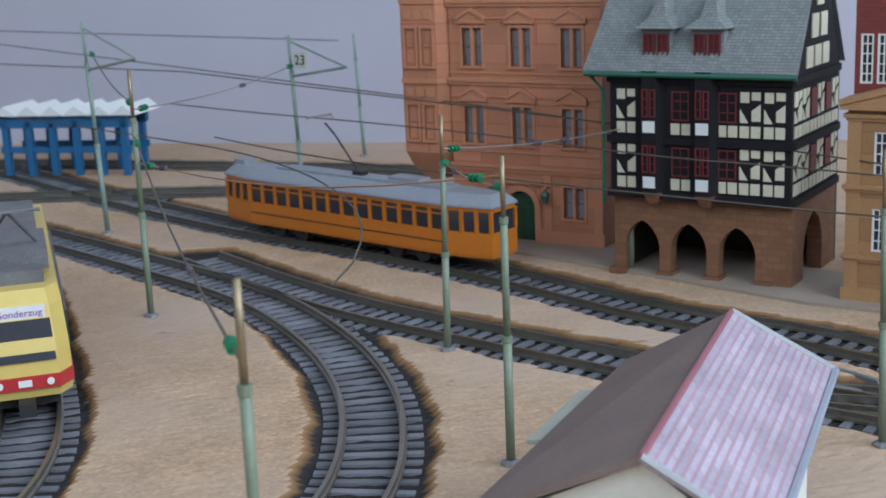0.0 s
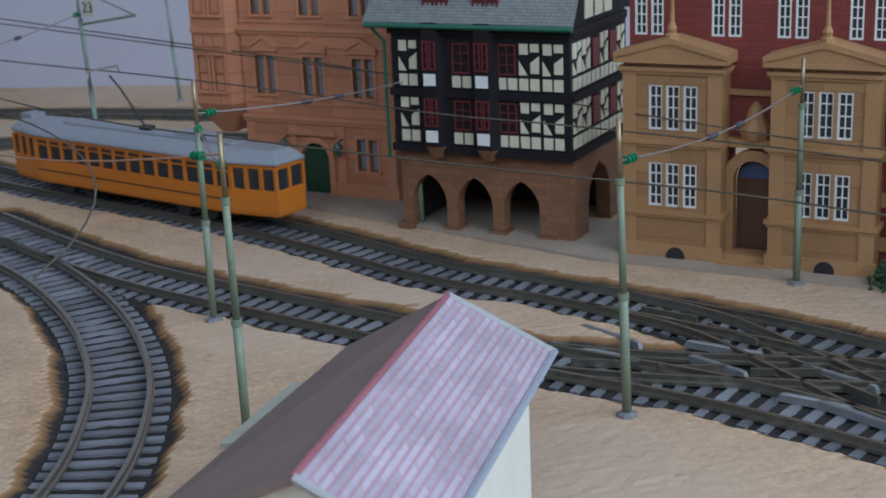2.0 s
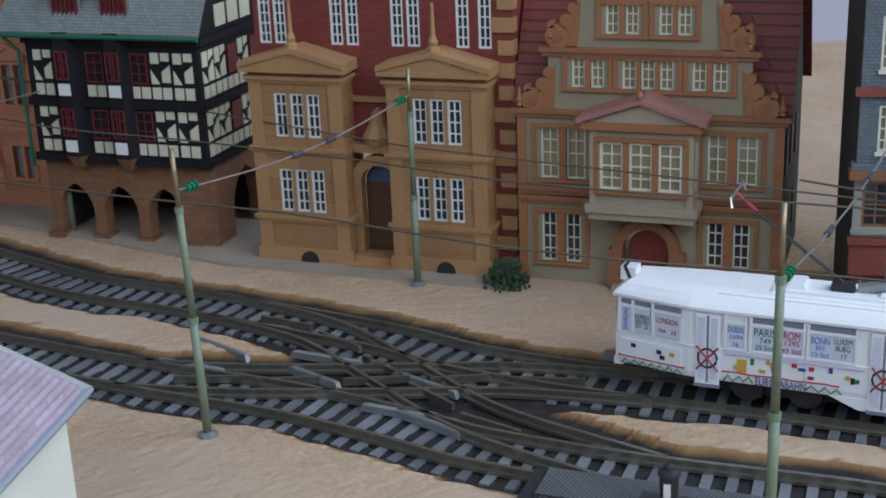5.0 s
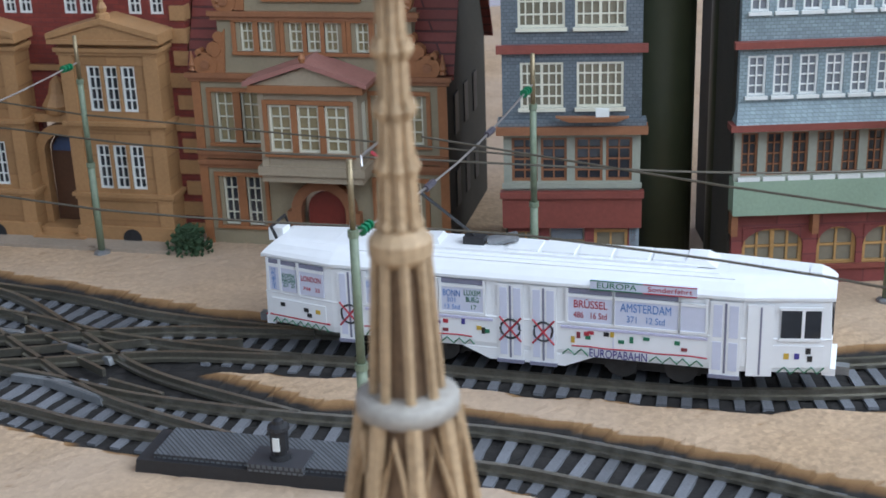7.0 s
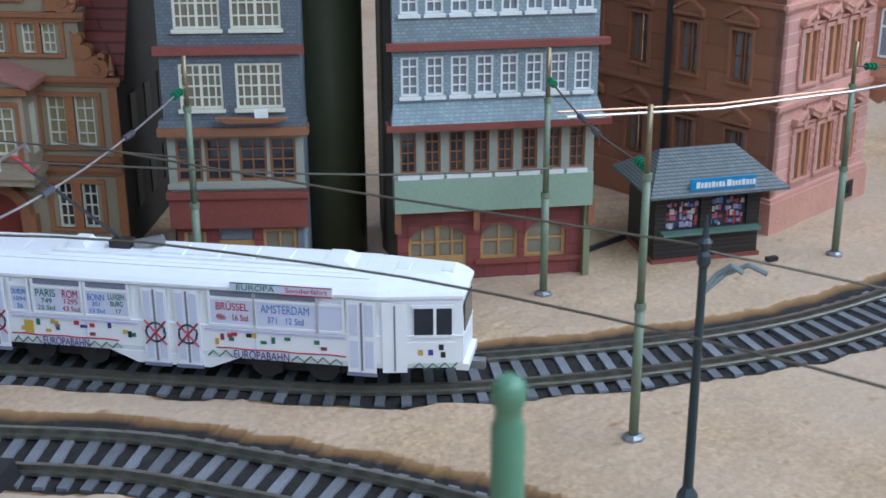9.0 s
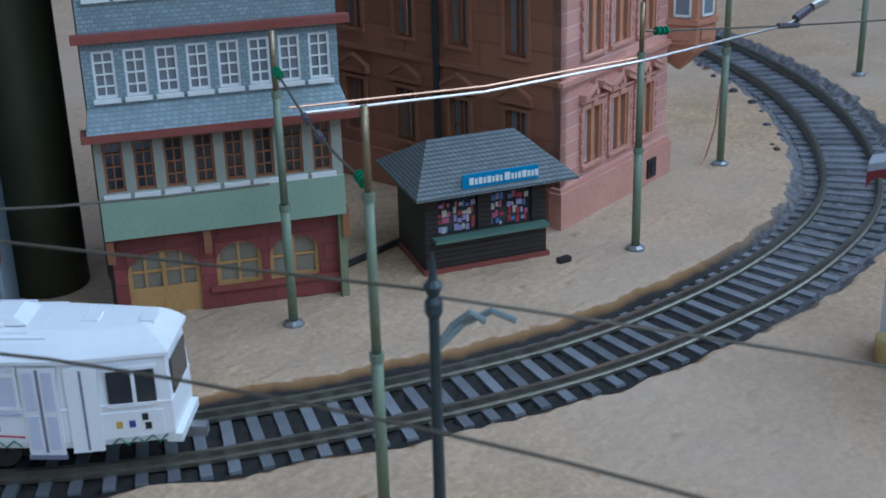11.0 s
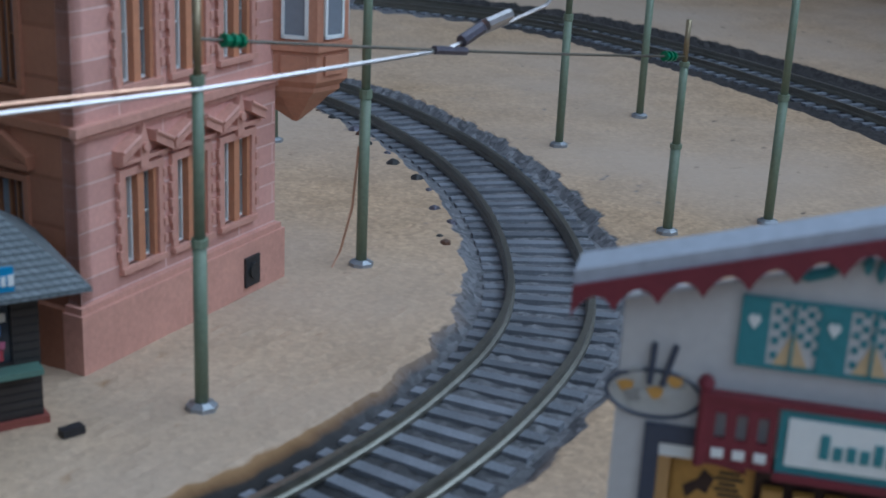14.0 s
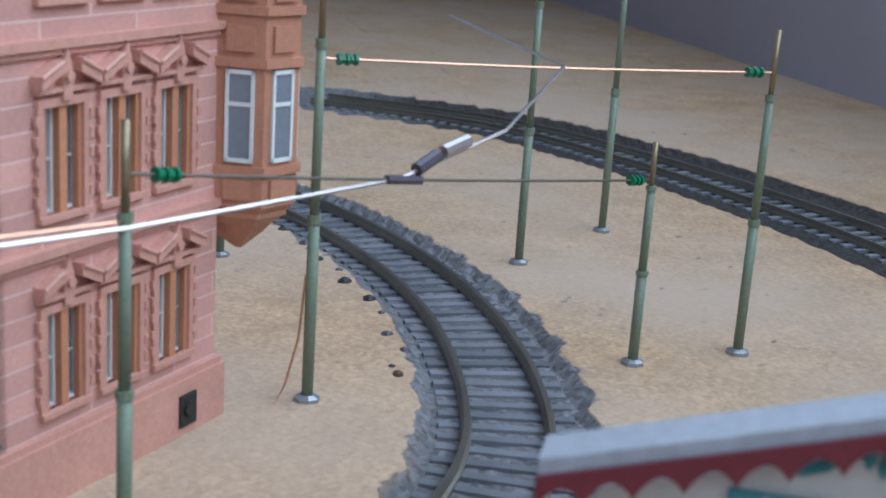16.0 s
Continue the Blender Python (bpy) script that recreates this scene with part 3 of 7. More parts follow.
def terracotta_house():
    h = thing("terracotta_house", -243, 176, 0, 0, "terracotta model town house with moulded pediments and green door", "house")
    xs = [(7, 17), (32, 42), (57, 67)]
    ops = [(a, b, z0, z1) for a, b in xs for z0, z1 in ((45, 62), (80, 97), (114, 130))] + [(57, 67, 13, 27), (28, 43, 0, 25)]
    part("wall", wall_shape(0, 76, 0, 140, 0, 3, ops), TERRA_HOUSE, h)
    part("side_wall", Shape().box(73, 76, 3, 70, 0, 140), TERRA_HOUSE, h)
    part("plinth", Shape().box(43, 77, -1.2, 0, 0, 7).box(-3, 28, -1.2, 0, 0, 7), TERRA_HOUSE_TRIM, h)
    for z, d in ((34, 1.6), (73, 1.8), (108, 1.6)):
        part("cornice", Shape().box(-1, 77, -d, 0, z, z + 1.6).box(-1, 77, -d * 0.5, 0, z - 1.6, z), TERRA_HOUSE_TRIM, h)
    for a, b, z0, z1 in ops[:-1]:
        for c, d in ((a, (a + b) / 2 - 0.8), ((a + b) / 2 + 0.8, b)):
            window(h, c, d, z0, z1, 0.4, RUST, PANE_GREY, 1, 2, bar=0.4)
        part("mullion", Shape().box((a + b) / 2 - 0.8, (a + b) / 2 + 0.8, -0.3, 2, z0, z1), TERRA_HOUSE_TRIM, h)
        surround(a, b, z0, z1, 1.4, 0, TERRA_HOUSE_TRIM, h)
        if z0 in (45, 80):
            pediment(a - 2.5, b + 2.5, z1 + 2, 7, -1.6, 0, TERRA_HOUSE_TRIM, h)
    for x in (0, 22, 47, 72):
        part("lesene", Shape().box(x, x + 4, -0.7, 0, 7, 32), TERRA_HOUSE_TRIM, h)
    for z in (41, 66, 76.5, 101, 111):
        part("band", Shape().box(0, 76, -0.6, 0, z, z + 0.7), TERRA_HOUSE_TRIM, h)
    d = part("door", Shape().prism(arch(35.5, 0, 17, 7), 1.2, 2.2), GREEN_DOOR, h, "dark green arched wooden door")
    for k in (-1, 1):
        part("door_panel", Shape().prism(arch(35.5 + k * 3.3, 2, 14, 2.6), 0.9, 1.4), GREEN_DOOR, d)
    s = Shape()
    for i in range(12):
        a0, a1 = math.pi * i / 12, math.pi * (i + 1) / 12
        s.prism([(35.5 + 7.2 * math.cos(a0), 17 + 7.2 * math.sin(a0)), (35.5 + 10 * math.cos(a0), 17 + 10 * math.sin(a0)), (35.5 + 10 * math.cos(a1), 17 + 10 * math.sin(a1)), (35.5 + 7.2 * math.cos(a1), 17 + 7.2 * math.sin(a1))], -1.4, 1)
    s.box(25.5, 28.3, -1.4, 1, 0, 17).box(42.7, 45.5, -1.4, 1, 0, 17).box(24, 47, -2, 0, 27.5, 30)
    part("door_surround", s, TERRA_HOUSE_TRIM, h)
    # corner oriel with its own windows
    pl = [(-27, 2), (-23, -5), (-4, -5), (0, 2), (0, 20), (-27, 20)]
    part("oriel", Shape().slab(pl, 40, 140), TERRA_HOUSE, h, "terracotta corner oriel in moulded stone")
    part("oriel_base", Shape().loft([[(x * 0.3 - 9, y * 0.4 + 4, 26) for x, y in pl], [(x * 0.8 - 3, y * 0.8 + 2, 34) for x, y in pl], [(x, y, 40) for x, y in pl]]), TERRA_HOUSE_TRIM, h)
    for z in (72, 108):
        part("oriel_cornice", Shape().slab([(x * 1.03 + 0.4, y * 1.15) for x, y in pl], z, z + 2), TERRA_HOUSE_TRIM, h)
    for z0, z1 in ((46, 62), (80, 97), (114, 128)):
        for a, b in ((-20.5, -15), (-11.5, -6)):
            window(h, a, b, z0, z1, -6.1, RUST, PANE_GREY, 1, 2, bar=0.4)
            surround(a, b, z0, z1, 1.2, -5.4, TERRA_HOUSE_TRIM, h)
        for k in range(3):
            part("oriel_panel", Shape().box(-21 + k * 5.4, -17 + k * 5.4, -5.6, -5, z1 + 4, z1 + 8), TERRA_HOUSE_TRIM, h)
    # wall lanterns beside the door
    for x in (22, 50):
        l = thing("wall_lantern", -243 + x, 171, 20, 0, "small green glass lantern on the house wall", "lantern", "wall lanterns")
        part("lantern_cage", Shape().round(0, 0, [(0, 1.2), (4, 2.2), (5.2, 1.6), (6.4, 0.4)], 8), mat("lantern_green_glass", (0.06, 0.10, 0.08), 0.3), l)
        part("bracket", Shape().tube([(0, 0, 5.6), (0, 3, 7), (0, 5.5, 6)], 0.35), BLACK, l)


def timber_house():
    h = thing("half_timbered_house", -146, 140, 0, 0, "half-timbered model house, dark beams and cream infill over a stone arcade", "house")
    W = 74
    # arcade with pointed arches
    s = Shape()
    cx = [12, 32, 52]
    zs = 12
    xs = [0]
    for c in cx:
        xs += [c - 7.6, c + 7.6]
    xs += [W]
    for a, b in zip(xs[::2], xs[1::2]):
        s.box(a, b, 3, 9, 0, 33)
    for c in cx:
        n = 10
        for i in range(n):
            t0, t1 = math.pi * i / n, math.pi * (i + 1) / n
            p = [(c + 7.6 * math.cos(t), zs + 8.5 * math.sin(t) + 2.5 * (1 - abs(math.cos(t)))) for t in (t0, t1)]
            s.prism([p[1], p[0], (p[0][0], 33), (p[1][0], 33)], 3, 9)
    part("arcade", s, ARCADE, h, "brown stone arcade with pointed arches")
    for y0, y1, z0 in ((9, 17, 0), (41, 58, 0), (17, 41, 27)):
        part("arcade_side", Shape().box(W - 6, W, y0, y1, z0, 33), ARCADE, h)
    for sg in (-1, 1):
        ys = [(29 + sg * 12, 12), (29 + sg * 10.5, 18), (29 + sg * 7, 23), (29, 27), (29 + sg * 12, 27)]
        part("side_arch", Shape().add([(x, u, w) for x in (W - 6, W) for u, w in ys], [(0, 1, 2, 3, 4), (9, 8, 7, 6, 5)] + [(i, (i + 1) % 5, (i + 1) % 5 + 5, i + 5) for i in range(5)]), ARCADE, h)
    for c in (22, 42, 1.5, 63):
        part("pier_base", Shape().box(c - 3.6, c + 3.6, 1.5, 9.5, 0, 2.5), ARCADE, h)
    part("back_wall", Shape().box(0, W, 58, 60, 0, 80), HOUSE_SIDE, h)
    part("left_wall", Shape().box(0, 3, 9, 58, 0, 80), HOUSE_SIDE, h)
    # timbered body with corbels
    part("timber_wall", Shape().box(0, W, 0, 58, 33, 82), TIMBER, h, "dark timber framing")
    for z, d in ((33, 1.6), (55, 1.4), (79, 1.4)):
        part("floor_beam", Shape().box(-1, W + 1, -d, 0, z, z + 3), TIMBER, h)
        part("end_beam", Shape().box(W, W + 1.4, 0, 58, z, z + 2.9), TIMBER, h)
    for z0 in (37, 59):
        zb, zt = z0 + 5.4, z0 + 18
        for x0 in (3, 13.5, 26, 35.5, 45, 54, 63.5):
            oriel = x0 in (13.5, 35.5)
            if oriel:
                continue
            for a, b in ((x0, x0 + 3.6), (x0 + 4.4, x0 + 8)):
                part("infill", Shape().box(a, b, -0.5, 0.2, z0, zb - 1), CREAM, h)
            if x0 in (3, 54, 63.5):
                part("infill", Shape().prism([(x0, zb + 0.3), (x0 + 3.2, zb + 0.3), (x0, zb + 5.5)], -0.5, 0.2), CREAM, h)
                part("infill", Shape().prism([(x0 + 4.6, zb + 1), (x0 + 8, zb + 1), (x0 + 8, zb + 7.5), (x0 + 4.6, zb + 5)], -0.5, 0.2), CREAM, h)
                part("infill", Shape().box(x0 + 0.2, x0 + 3.6, -0.5, 0.2, zb + 8, zb + 12), CREAM, h)
                part("infill", Shape().box(x0 + 4.6, x0 + 8, -0.5, 0.2, zb + 9, zb + 12), CREAM, h)
            else:
                window(h, x0 + 0.3, x0 + 7.7, zb, zt - 1, -1.2, MAROON, PANE_DARK, 2, 3, bar=0.45)
        # end wall: square panels below, braced panels and red casements above
        for k in range(6):
            y = 2.5 + k * 9.3
            for y0 in (y, y + 4.4):
                part("infill", Shape().box(W - 0.2, W + 0.5, y0, y0 + 3.6, z0, zb - 1), CREAM, h)
            if k in (2, 4):
                part("side_casement", Shape().box(W - 0.2, W + 0.8, y + 0.4, y + 7.6, zb + 0.6, zt - 1.4), MAROON, h)
                continue
            for q in ([(y, zb + 0.4), (y + 3.4, zb + 0.4), (y, zb + 5)], [(y + 4.2, zb + 0.6), (y + 8, zb + 0.6), (y + 8, zb + 8), (y + 4.2, zb + 4.4)],
                      [(y, zb + 6.4), (y + 3.6, zb + 6.4), (y + 3.6, zb + 12), (y, zb + 12)], [(y + 4.6, zb + 8.4), (y + 8, zb + 10), (y + 8, zb + 12), (y + 4.6, zb + 12)]):
                n = len(q)
                part("infill", Shape().add([(x, u, w) for x in (W - 0.2, W + 0.5) for u, w in q], [tuple(range(n)), tuple(range(2 * n - 1, n - 1, -1))] + [(i, (i + 1) % n, (i + 1) % n + n, i + n) for i in range(n)]), CREAM, h)
    for x0 in (13, 35):
        pl = [(x0, 0), (x0 + 2.5, -4.5), (x0 + 8.5, -4.5), (x0 + 11, 0)]
        o = part("oriel", Shape().slab(pl, 36, 84), TIMBER, h, "narrow timber oriel")
        part("oriel_foot", Shape().loft([[(x0 + 5.5 + (x - x0 - 5.5) * 0.4, y * 0.4, 31) for x, y in pl], [(x, y, 36) for x, y in pl]]), ARCADE, o)
        for z0 in (38, 60):
            part("infill", Shape().box(x0 + 3, x0 + 8, -5, -4.4, z0, z0 + 4.5), PUREWHITE, o)
            for a, b in ((x0 + 2.7, x0 + 5.2), (x0 + 5.8, x0 + 8.3)):
                window(h, a, b, z0 + 6, z0 + 17, -5.6, MAROON, PANE_DARK, 1, 3, bar=0.4)
    part("gutter", Shape().tube([(-9, -4.5, 82.5), (W + 3, -4.5, 82.5)], 1.0, 8).tube([(-7, -4, 82), (-3, -0.5, 76), (-3, -0.5, 30)], 0.7, 8), GREEN_GUTTER, h, "green gutter and downpipe")
    part("roof", Shape().add([(-10, -4, 82), (W + 3, -4, 82), (W + 1, 32, 134), (-4, 32, 134), (-10, -4, 84), (W + 3, -4, 84), (W + 1, 32, 136), (-4, 32, 136), (-4, 64, 82), (W + 1, 64, 82)],
                             [(0, 1, 2, 3), (4, 5, 6, 7), (0, 1, 5, 4), (1, 2, 6, 5), (0, 3, 7, 4), (7, 6, 9, 8)]), SLATE_ROOF, h, "steep grey-green slate roof")
    for y0, y1, z0, z1 in ((14, 22, 84, 92), (24, 32, 84, 92), (34, 42, 84, 92), (20, 28, 95, 104), (31, 39, 95, 104), (26, 34, 107, 114)):
        part("infill", Shape().box(W + 0.2, W + 0.9, y0, y1, z0, z1), CREAM, h)
    part("gable", Shape().add([(W - 1, 0, 82), (W - 1, 58, 82), (W - 1, 31, 132), (W + 0.4, 0, 82), (W + 0.4, 58, 82), (W + 0.4, 31, 132)], [(0, 1, 2), (3, 4, 5), (0, 1, 4, 3), (1, 2, 5, 4), (2, 0, 3, 5)]), TIMBER, h)
    for x0 in (13, 34):
        d = part("dormer", Shape().box(x0, x0 + 13, 1, 24, 86, 100), SLATE_ROOF, h, "slated dormer with red casements")
        part("dormer_roof", Shape().loft([[(x0 - 2, -2, 100), (x0 + 15, -2, 100), (x0 + 15, 22, 100), (x0 - 2, 22, 100)], [(x0 + 3, 2, 104), (x0 + 10, 2, 104), (x0 + 10, 26, 106), (x0 + 3, 26, 106)],
                                          [(x0 + 5.5, 6, 114), (x0 + 7.5, 6, 114), (x0 + 7.5, 28, 116), (x0 + 5.5, 28, 116)]]), SLATE_ROOF, d)
        for a, b in ((x0 + 1.2, x0 + 6), (x0 + 7, x0 + 11.8)):
            window(h, a, b, 88.5, 98, -0.6, MAROON, MAROON, 2, 3, bar=0.5)


def brick_house():
    h = thing("brick_and_sandstone_house", -51, 142, 0, 0, "red brick model house with two tan sandstone bays and white windows", "house")
    W = 97
    ops = [(x, x + 4.6, 80, 98) for x in (2, 8, 30, 36, 53, 59, 77, 85)] + [(38.5, 55, 0, 41)]
    part("wall", wall_shape(0, W, 0, 125, 4, 7, ops), BRICK, h, "dark red brick wall")
    part("side_wall", Shape().box(W - 3, W, 7, 70, 0, 125), BRICK, h)
    for a, b, z0, z1 in ops[:-1]:
        window(h, a, b, z0, z1, 3.6, PUREWHITE, PANE_DARK, 2, 5, bar=0.5)
    for k in range(16):
        part("quoin", Shape().box(W - (7 if k % 2 else 5), W + 0.6, 3.2, 8, k * 7.8, k * 7.8 + 5), TAN_TRIM, h)
    for x0 in (1, 54):
        x1 = x0 + 36
        wo = [(x0 + 9.5 + i * 6.3, x0 + 14.6 + i * 6.3, z0, z1) for i in range(3) for z0, z1 in ((20, 36), (48, 64))]
        part("bay", wall_shape(x0, x1, 0, 72, -6, -3, wo), TAN, h, "tan sandstone bay")
        part("bay_side", Shape().box(x0, x0 + 3, -3, 4, 0, 72).box(x1 - 3, x1, -3, 4, 0, 72), TAN, h)
        for a, b, z0, z1 in wo:
            window(h, a, b, z0, z1, -6.2, PUREWHITE, PANE_DARK, 2, 4, bar=0.5)
        for i in (0, 1):
            for z0, z1 in ((20, 36), (48, 64)):
                part("mullion", Shape().box(x0 + 14.6 + i * 6.3, x0 + 15.8 + i * 6.3, -6.5, -4, z0, z1), TAN_TRIM, h)
        for z, d in ((17, 1.4), (43, 1.6), (69, 1.6)):
            part("cornice", Shape().box(x0 - 1.4, x1 + 1.4, -6 - d, 4, z, z + 1.4).box(x0 - 0.6, x1 + 0.6, -6 - d * 0.5, 4, z - 1.2, z), TAN_TRIM, h)
        part("plinth", Shape().box(x0 - 1, x1 + 1, -7.2, -6, 0, 6), TAN_TRIM, h)
        part("pilaster", Shape().box(x0, x0 + 5, -6.55, -6, 6, 69), TAN_TRIM, h)
        part("pilaster", Shape().box(x1 - 5, x1, -6.55, -6, 6, 69), TAN_TRIM, h)
        pediment(x0 - 2.5, x1 + 2.5, 72, 9, -9, 3.8, TAN_TRIM, h)
        part("finial", Shape().round((x0 + x1) / 2, -6, [(79, 2.6), (82, 2.4), (82.5, 1.4), (84, 1.8), (86, 0.9), (97, 0.5)], 8), TAN_TRIM, h)
        part("cellar_window", Shape().prism(arch(x0 + 20, 0.5, 2, 3.4), -7.7, -6.9), BLACK, h)
    d = part("door", Shape().prism(arch(46.7, 0, 30, 7), 5.2, 6.2), BROWN_DOOR, h, "dark brown arched double door with a fanlight")
    part("fanlight", Shape().prism([(46.7 + 6 * math.cos(math.pi * i / 10), 30 + 6 * math.sin(math.pi * i / 10)) for i in range(11)], 4.8, 5.2), mat("fanlight_blue", (0.05, 0.08, 0.16), 0.3), d)
    s = Shape()
    for i in range(12):
        a0, a1 = math.pi * i / 12, math.pi * (i + 1) / 12
        s.prism([(46.7 + 7.2 * math.cos(a0), 30 + 7.2 * math.sin(a0)), (46.7 + 11 * math.cos(a0), 30 + 11 * math.sin(a0)), (46.7 + 11 * math.cos(a1), 30 + 11 * math.sin(a1)), (46.7 + 7.2 * math.cos(a1), 30 + 7.2 * math.sin(a1))], 0.5, 5)
    s.box(37, 39.6, 0.5, 5, 0, 30).box(53.8, 55, 0.5, 5, 0, 30).box(37, 56, -0.5, 4, 42, 45)
    part("door_surround", s, TAN_TRIM, h)
    part("crest", Shape().round(46.7, 3, [(45, 5), (48, 6), (52, 3.5), (56, 2.5), (58, 0.6)], 10), TAN_TRIM, h)
    part("brick_ledge", Shape().box(37, 55, 2.6, 4, 60, 62), TAN_TRIM, h)
    part("step", Shape().box(36, 56, -9, 4, 0, 2).box(37.5, 55, -5, 4, 2, 4), TAN_TRIM, h)


def gabled_house():
    h = thing("stepped_gable_house", 50, 140, 0, 0, "sage and rust model house with scrolled gable and central bay", "house")
    W = 87
    lower = [(7, 12.4, 7, 25), (15.5, 20.9, 7, 25), (64, 69.4, 9, 25), (72.5, 78, 9, 25)]
    mid = [(7, 13.4, 37, 55), (16, 22.6, 37, 55), (63.5, 70, 38, 55), (73, 79.6, 38, 55)]
    up = [(18, 22.6, 69, 79), (24.5, 29, 69, 79), (35, 39.8, 69, 79), (41.2, 46, 69, 79), (47.4, 52, 69, 79), (58, 62.6, 69, 79), (64.6, 69.4, 69, 79)]
    top = [(29.5, 34, 87, 97), (36, 40.5, 87, 97), (47, 51.5, 87, 97), (53, 57.5, 87, 97)]
    ops = lower + mid
    part("wall", wall_shape(0, W, 0, 61, 0, 3, ops + [(36, 52, 0, 22)]), SAGE, h, "sage plaster wall")
    # scrolled gable
    part("gable_lower", wall_shape(10, 77, 61, 82, 0, 3, up), SAGE, h)
    part("gable_upper", wall_shape(20, 67, 82, 103, 0, 3, top), SAGE, h)
    part("gable_top", Shape().prism([(28, 103), (59, 103), (43.5, 122)], 0, 3), SAGE, h)
    for x, z, k in ((5, 64.5, 1), (82, 64.5, -1), (13.5, 86, 1), (73.5, 86, -1)):
        s = Shape()
        for r0, dx, dz in ((4.2, 0, 0), (2.6, 3.4 * k, 5.2), (1.7, 5.2 * k, 9.5), (1.2, -2.2 * k, 4)):
            s.prism([(x + dx + r0 * math.cos(2 * math.pi * i / 12), z + dz + r0 * math.sin(2 * math.pi * i / 12)) for i in range(12)], -1.2, 2.5)
        s.prism([(x + 5.5 * k * q, z + w) for q, w in ((0.2, -3), (1.2, -3), (1.4, 12), (0.8, 8))] if k > 0 else [(x + 5.5 * k * q, z + w) for q, w in ((0.2, -3), (0.8, 8), (1.4, 12), (1.2, -3))], -0.8, 2.5)
        part("scroll", s, BROWN_TRIM, h, "rust-coloured scroll ornament")
        part("boss", Shape().prism([(x + 1.6 * math.cos(2 * math.pi * i / 10), z + 1.6 * math.sin(2 * math.pi * i / 10)) for i in range(10)], -1.9, -1.2), RUST, h)
    for z, a, b in ((29.5, 0, W), (33, 0, W), (60, -2, W + 2), (81, 8, 79), (103, 20, 67)):
        part("cornice", Shape().box(a - 0.8, b + 0.8, -1.8, 0, z, z + 1.6).box(a, b, -1.0, 0, z - 1.4, z), RUST, h)
    for a, b, z0, z1 in ops + up + top:
        window(h, a, b, z0, z1, 0.2, OFFWHITE, PANE_WARM if z0 > 30 else PANE_DARK, 2, 4 if z1 - z0 > 12 else 3, bar=0.5)
    for grp, (z0, z1) in (((5.5, 22.5), (7, 25)), ((62.5, 79.5), (9, 25)), ((5.5, 24), (37, 55)), ((62, 81), (38, 55)), ((16.5, 30.5), (69, 79)), ((33.5, 53.5), (69, 79)), ((56.5, 71), (69, 79)), ((28, 42), (87, 97)), ((45.5, 59), (87, 97))):
        surround(grp[0], grp[1], z0, z1, 1.4, -0.2, BROWN_TRIM, h)
    for x in (-1, W - 2):
        part("corner_strip", Shape().box(x, x + 3, -0.7, 0, 0, 58.4), BROWN_TRIM, h)
    for rows in (lower, mid, up, top):
        for p, q in zip(rows, rows[1:]):
            if q[0] - p[1] < 3.5:
                part("window_pier", Shape().box(p[1], q[0], -0.6, 1.2, p[2], p[3]), BROWN_TRIM, h)
    for x, z in ((-1, 61), (W - 1, 61), (10, 82.6), (75, 82.6)):
        part("pinnacle", Shape().round(x + 1, -0.5, [(z + 1.4, 1.2), (z + 2.4, 0.8), (z + 3.2, 1.3), (z + 4.4, 0.9), (z + 8, 0.2)], 8), BROWN_TRIM, h)
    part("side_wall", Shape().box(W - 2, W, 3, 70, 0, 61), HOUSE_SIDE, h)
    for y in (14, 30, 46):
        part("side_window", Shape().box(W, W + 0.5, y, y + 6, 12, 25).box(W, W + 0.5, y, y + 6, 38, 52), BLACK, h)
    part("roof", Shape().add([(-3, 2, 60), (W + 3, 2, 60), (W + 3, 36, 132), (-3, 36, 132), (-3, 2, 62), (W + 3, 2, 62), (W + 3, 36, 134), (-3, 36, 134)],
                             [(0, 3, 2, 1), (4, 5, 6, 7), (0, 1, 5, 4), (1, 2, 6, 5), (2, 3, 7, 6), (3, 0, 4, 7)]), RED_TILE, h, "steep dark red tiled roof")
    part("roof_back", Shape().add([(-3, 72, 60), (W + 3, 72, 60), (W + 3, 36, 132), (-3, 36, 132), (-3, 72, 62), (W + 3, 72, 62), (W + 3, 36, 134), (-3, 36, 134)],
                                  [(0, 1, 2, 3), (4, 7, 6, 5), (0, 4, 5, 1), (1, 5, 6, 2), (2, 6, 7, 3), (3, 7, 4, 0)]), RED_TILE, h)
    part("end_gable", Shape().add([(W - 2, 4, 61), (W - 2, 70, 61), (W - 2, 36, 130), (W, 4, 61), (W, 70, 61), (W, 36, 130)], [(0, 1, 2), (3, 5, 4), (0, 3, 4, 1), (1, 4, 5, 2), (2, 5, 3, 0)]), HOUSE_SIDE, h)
    part("gable_cheek", Shape().box(11, 13, 3, 14, 62, 82), SAGE, h)
    part("gable_cheek", Shape().box(74, 76, 3, 14, 62, 82), SAGE, h)
    # central bay
    wo = [(30.4 + i * 9.6, 38 + i * 9.6, 38, 54) for i in range(3)]
    b = part("bay", wall_shape(27, 61, 31, 59, -12, -9.5, wo), BEIGE_BAY, h, "projecting bay with cream windows")
    part("bay_side", Shape().box(27, 29, -9.5, 0, 31, 59).box(59, 61, -9.5, 0, 31, 37).box(59, 61, -9.5, 0, 54, 59).box(59, 61, -9.5, -8, 37, 54).box(59, 61, -2, 0, 37, 54), BEIGE_BAY, b)
    for a, c, z0, z1 in wo:
        window(h, a, c, z0, z1, -12.4, OFFWHITE, PANE_WARM, 2, 4, bar=0.55)
    part("bay_side_window", Shape().box(59.4, 60.4, -8, -2, 37, 54), OFFWHITE, b)
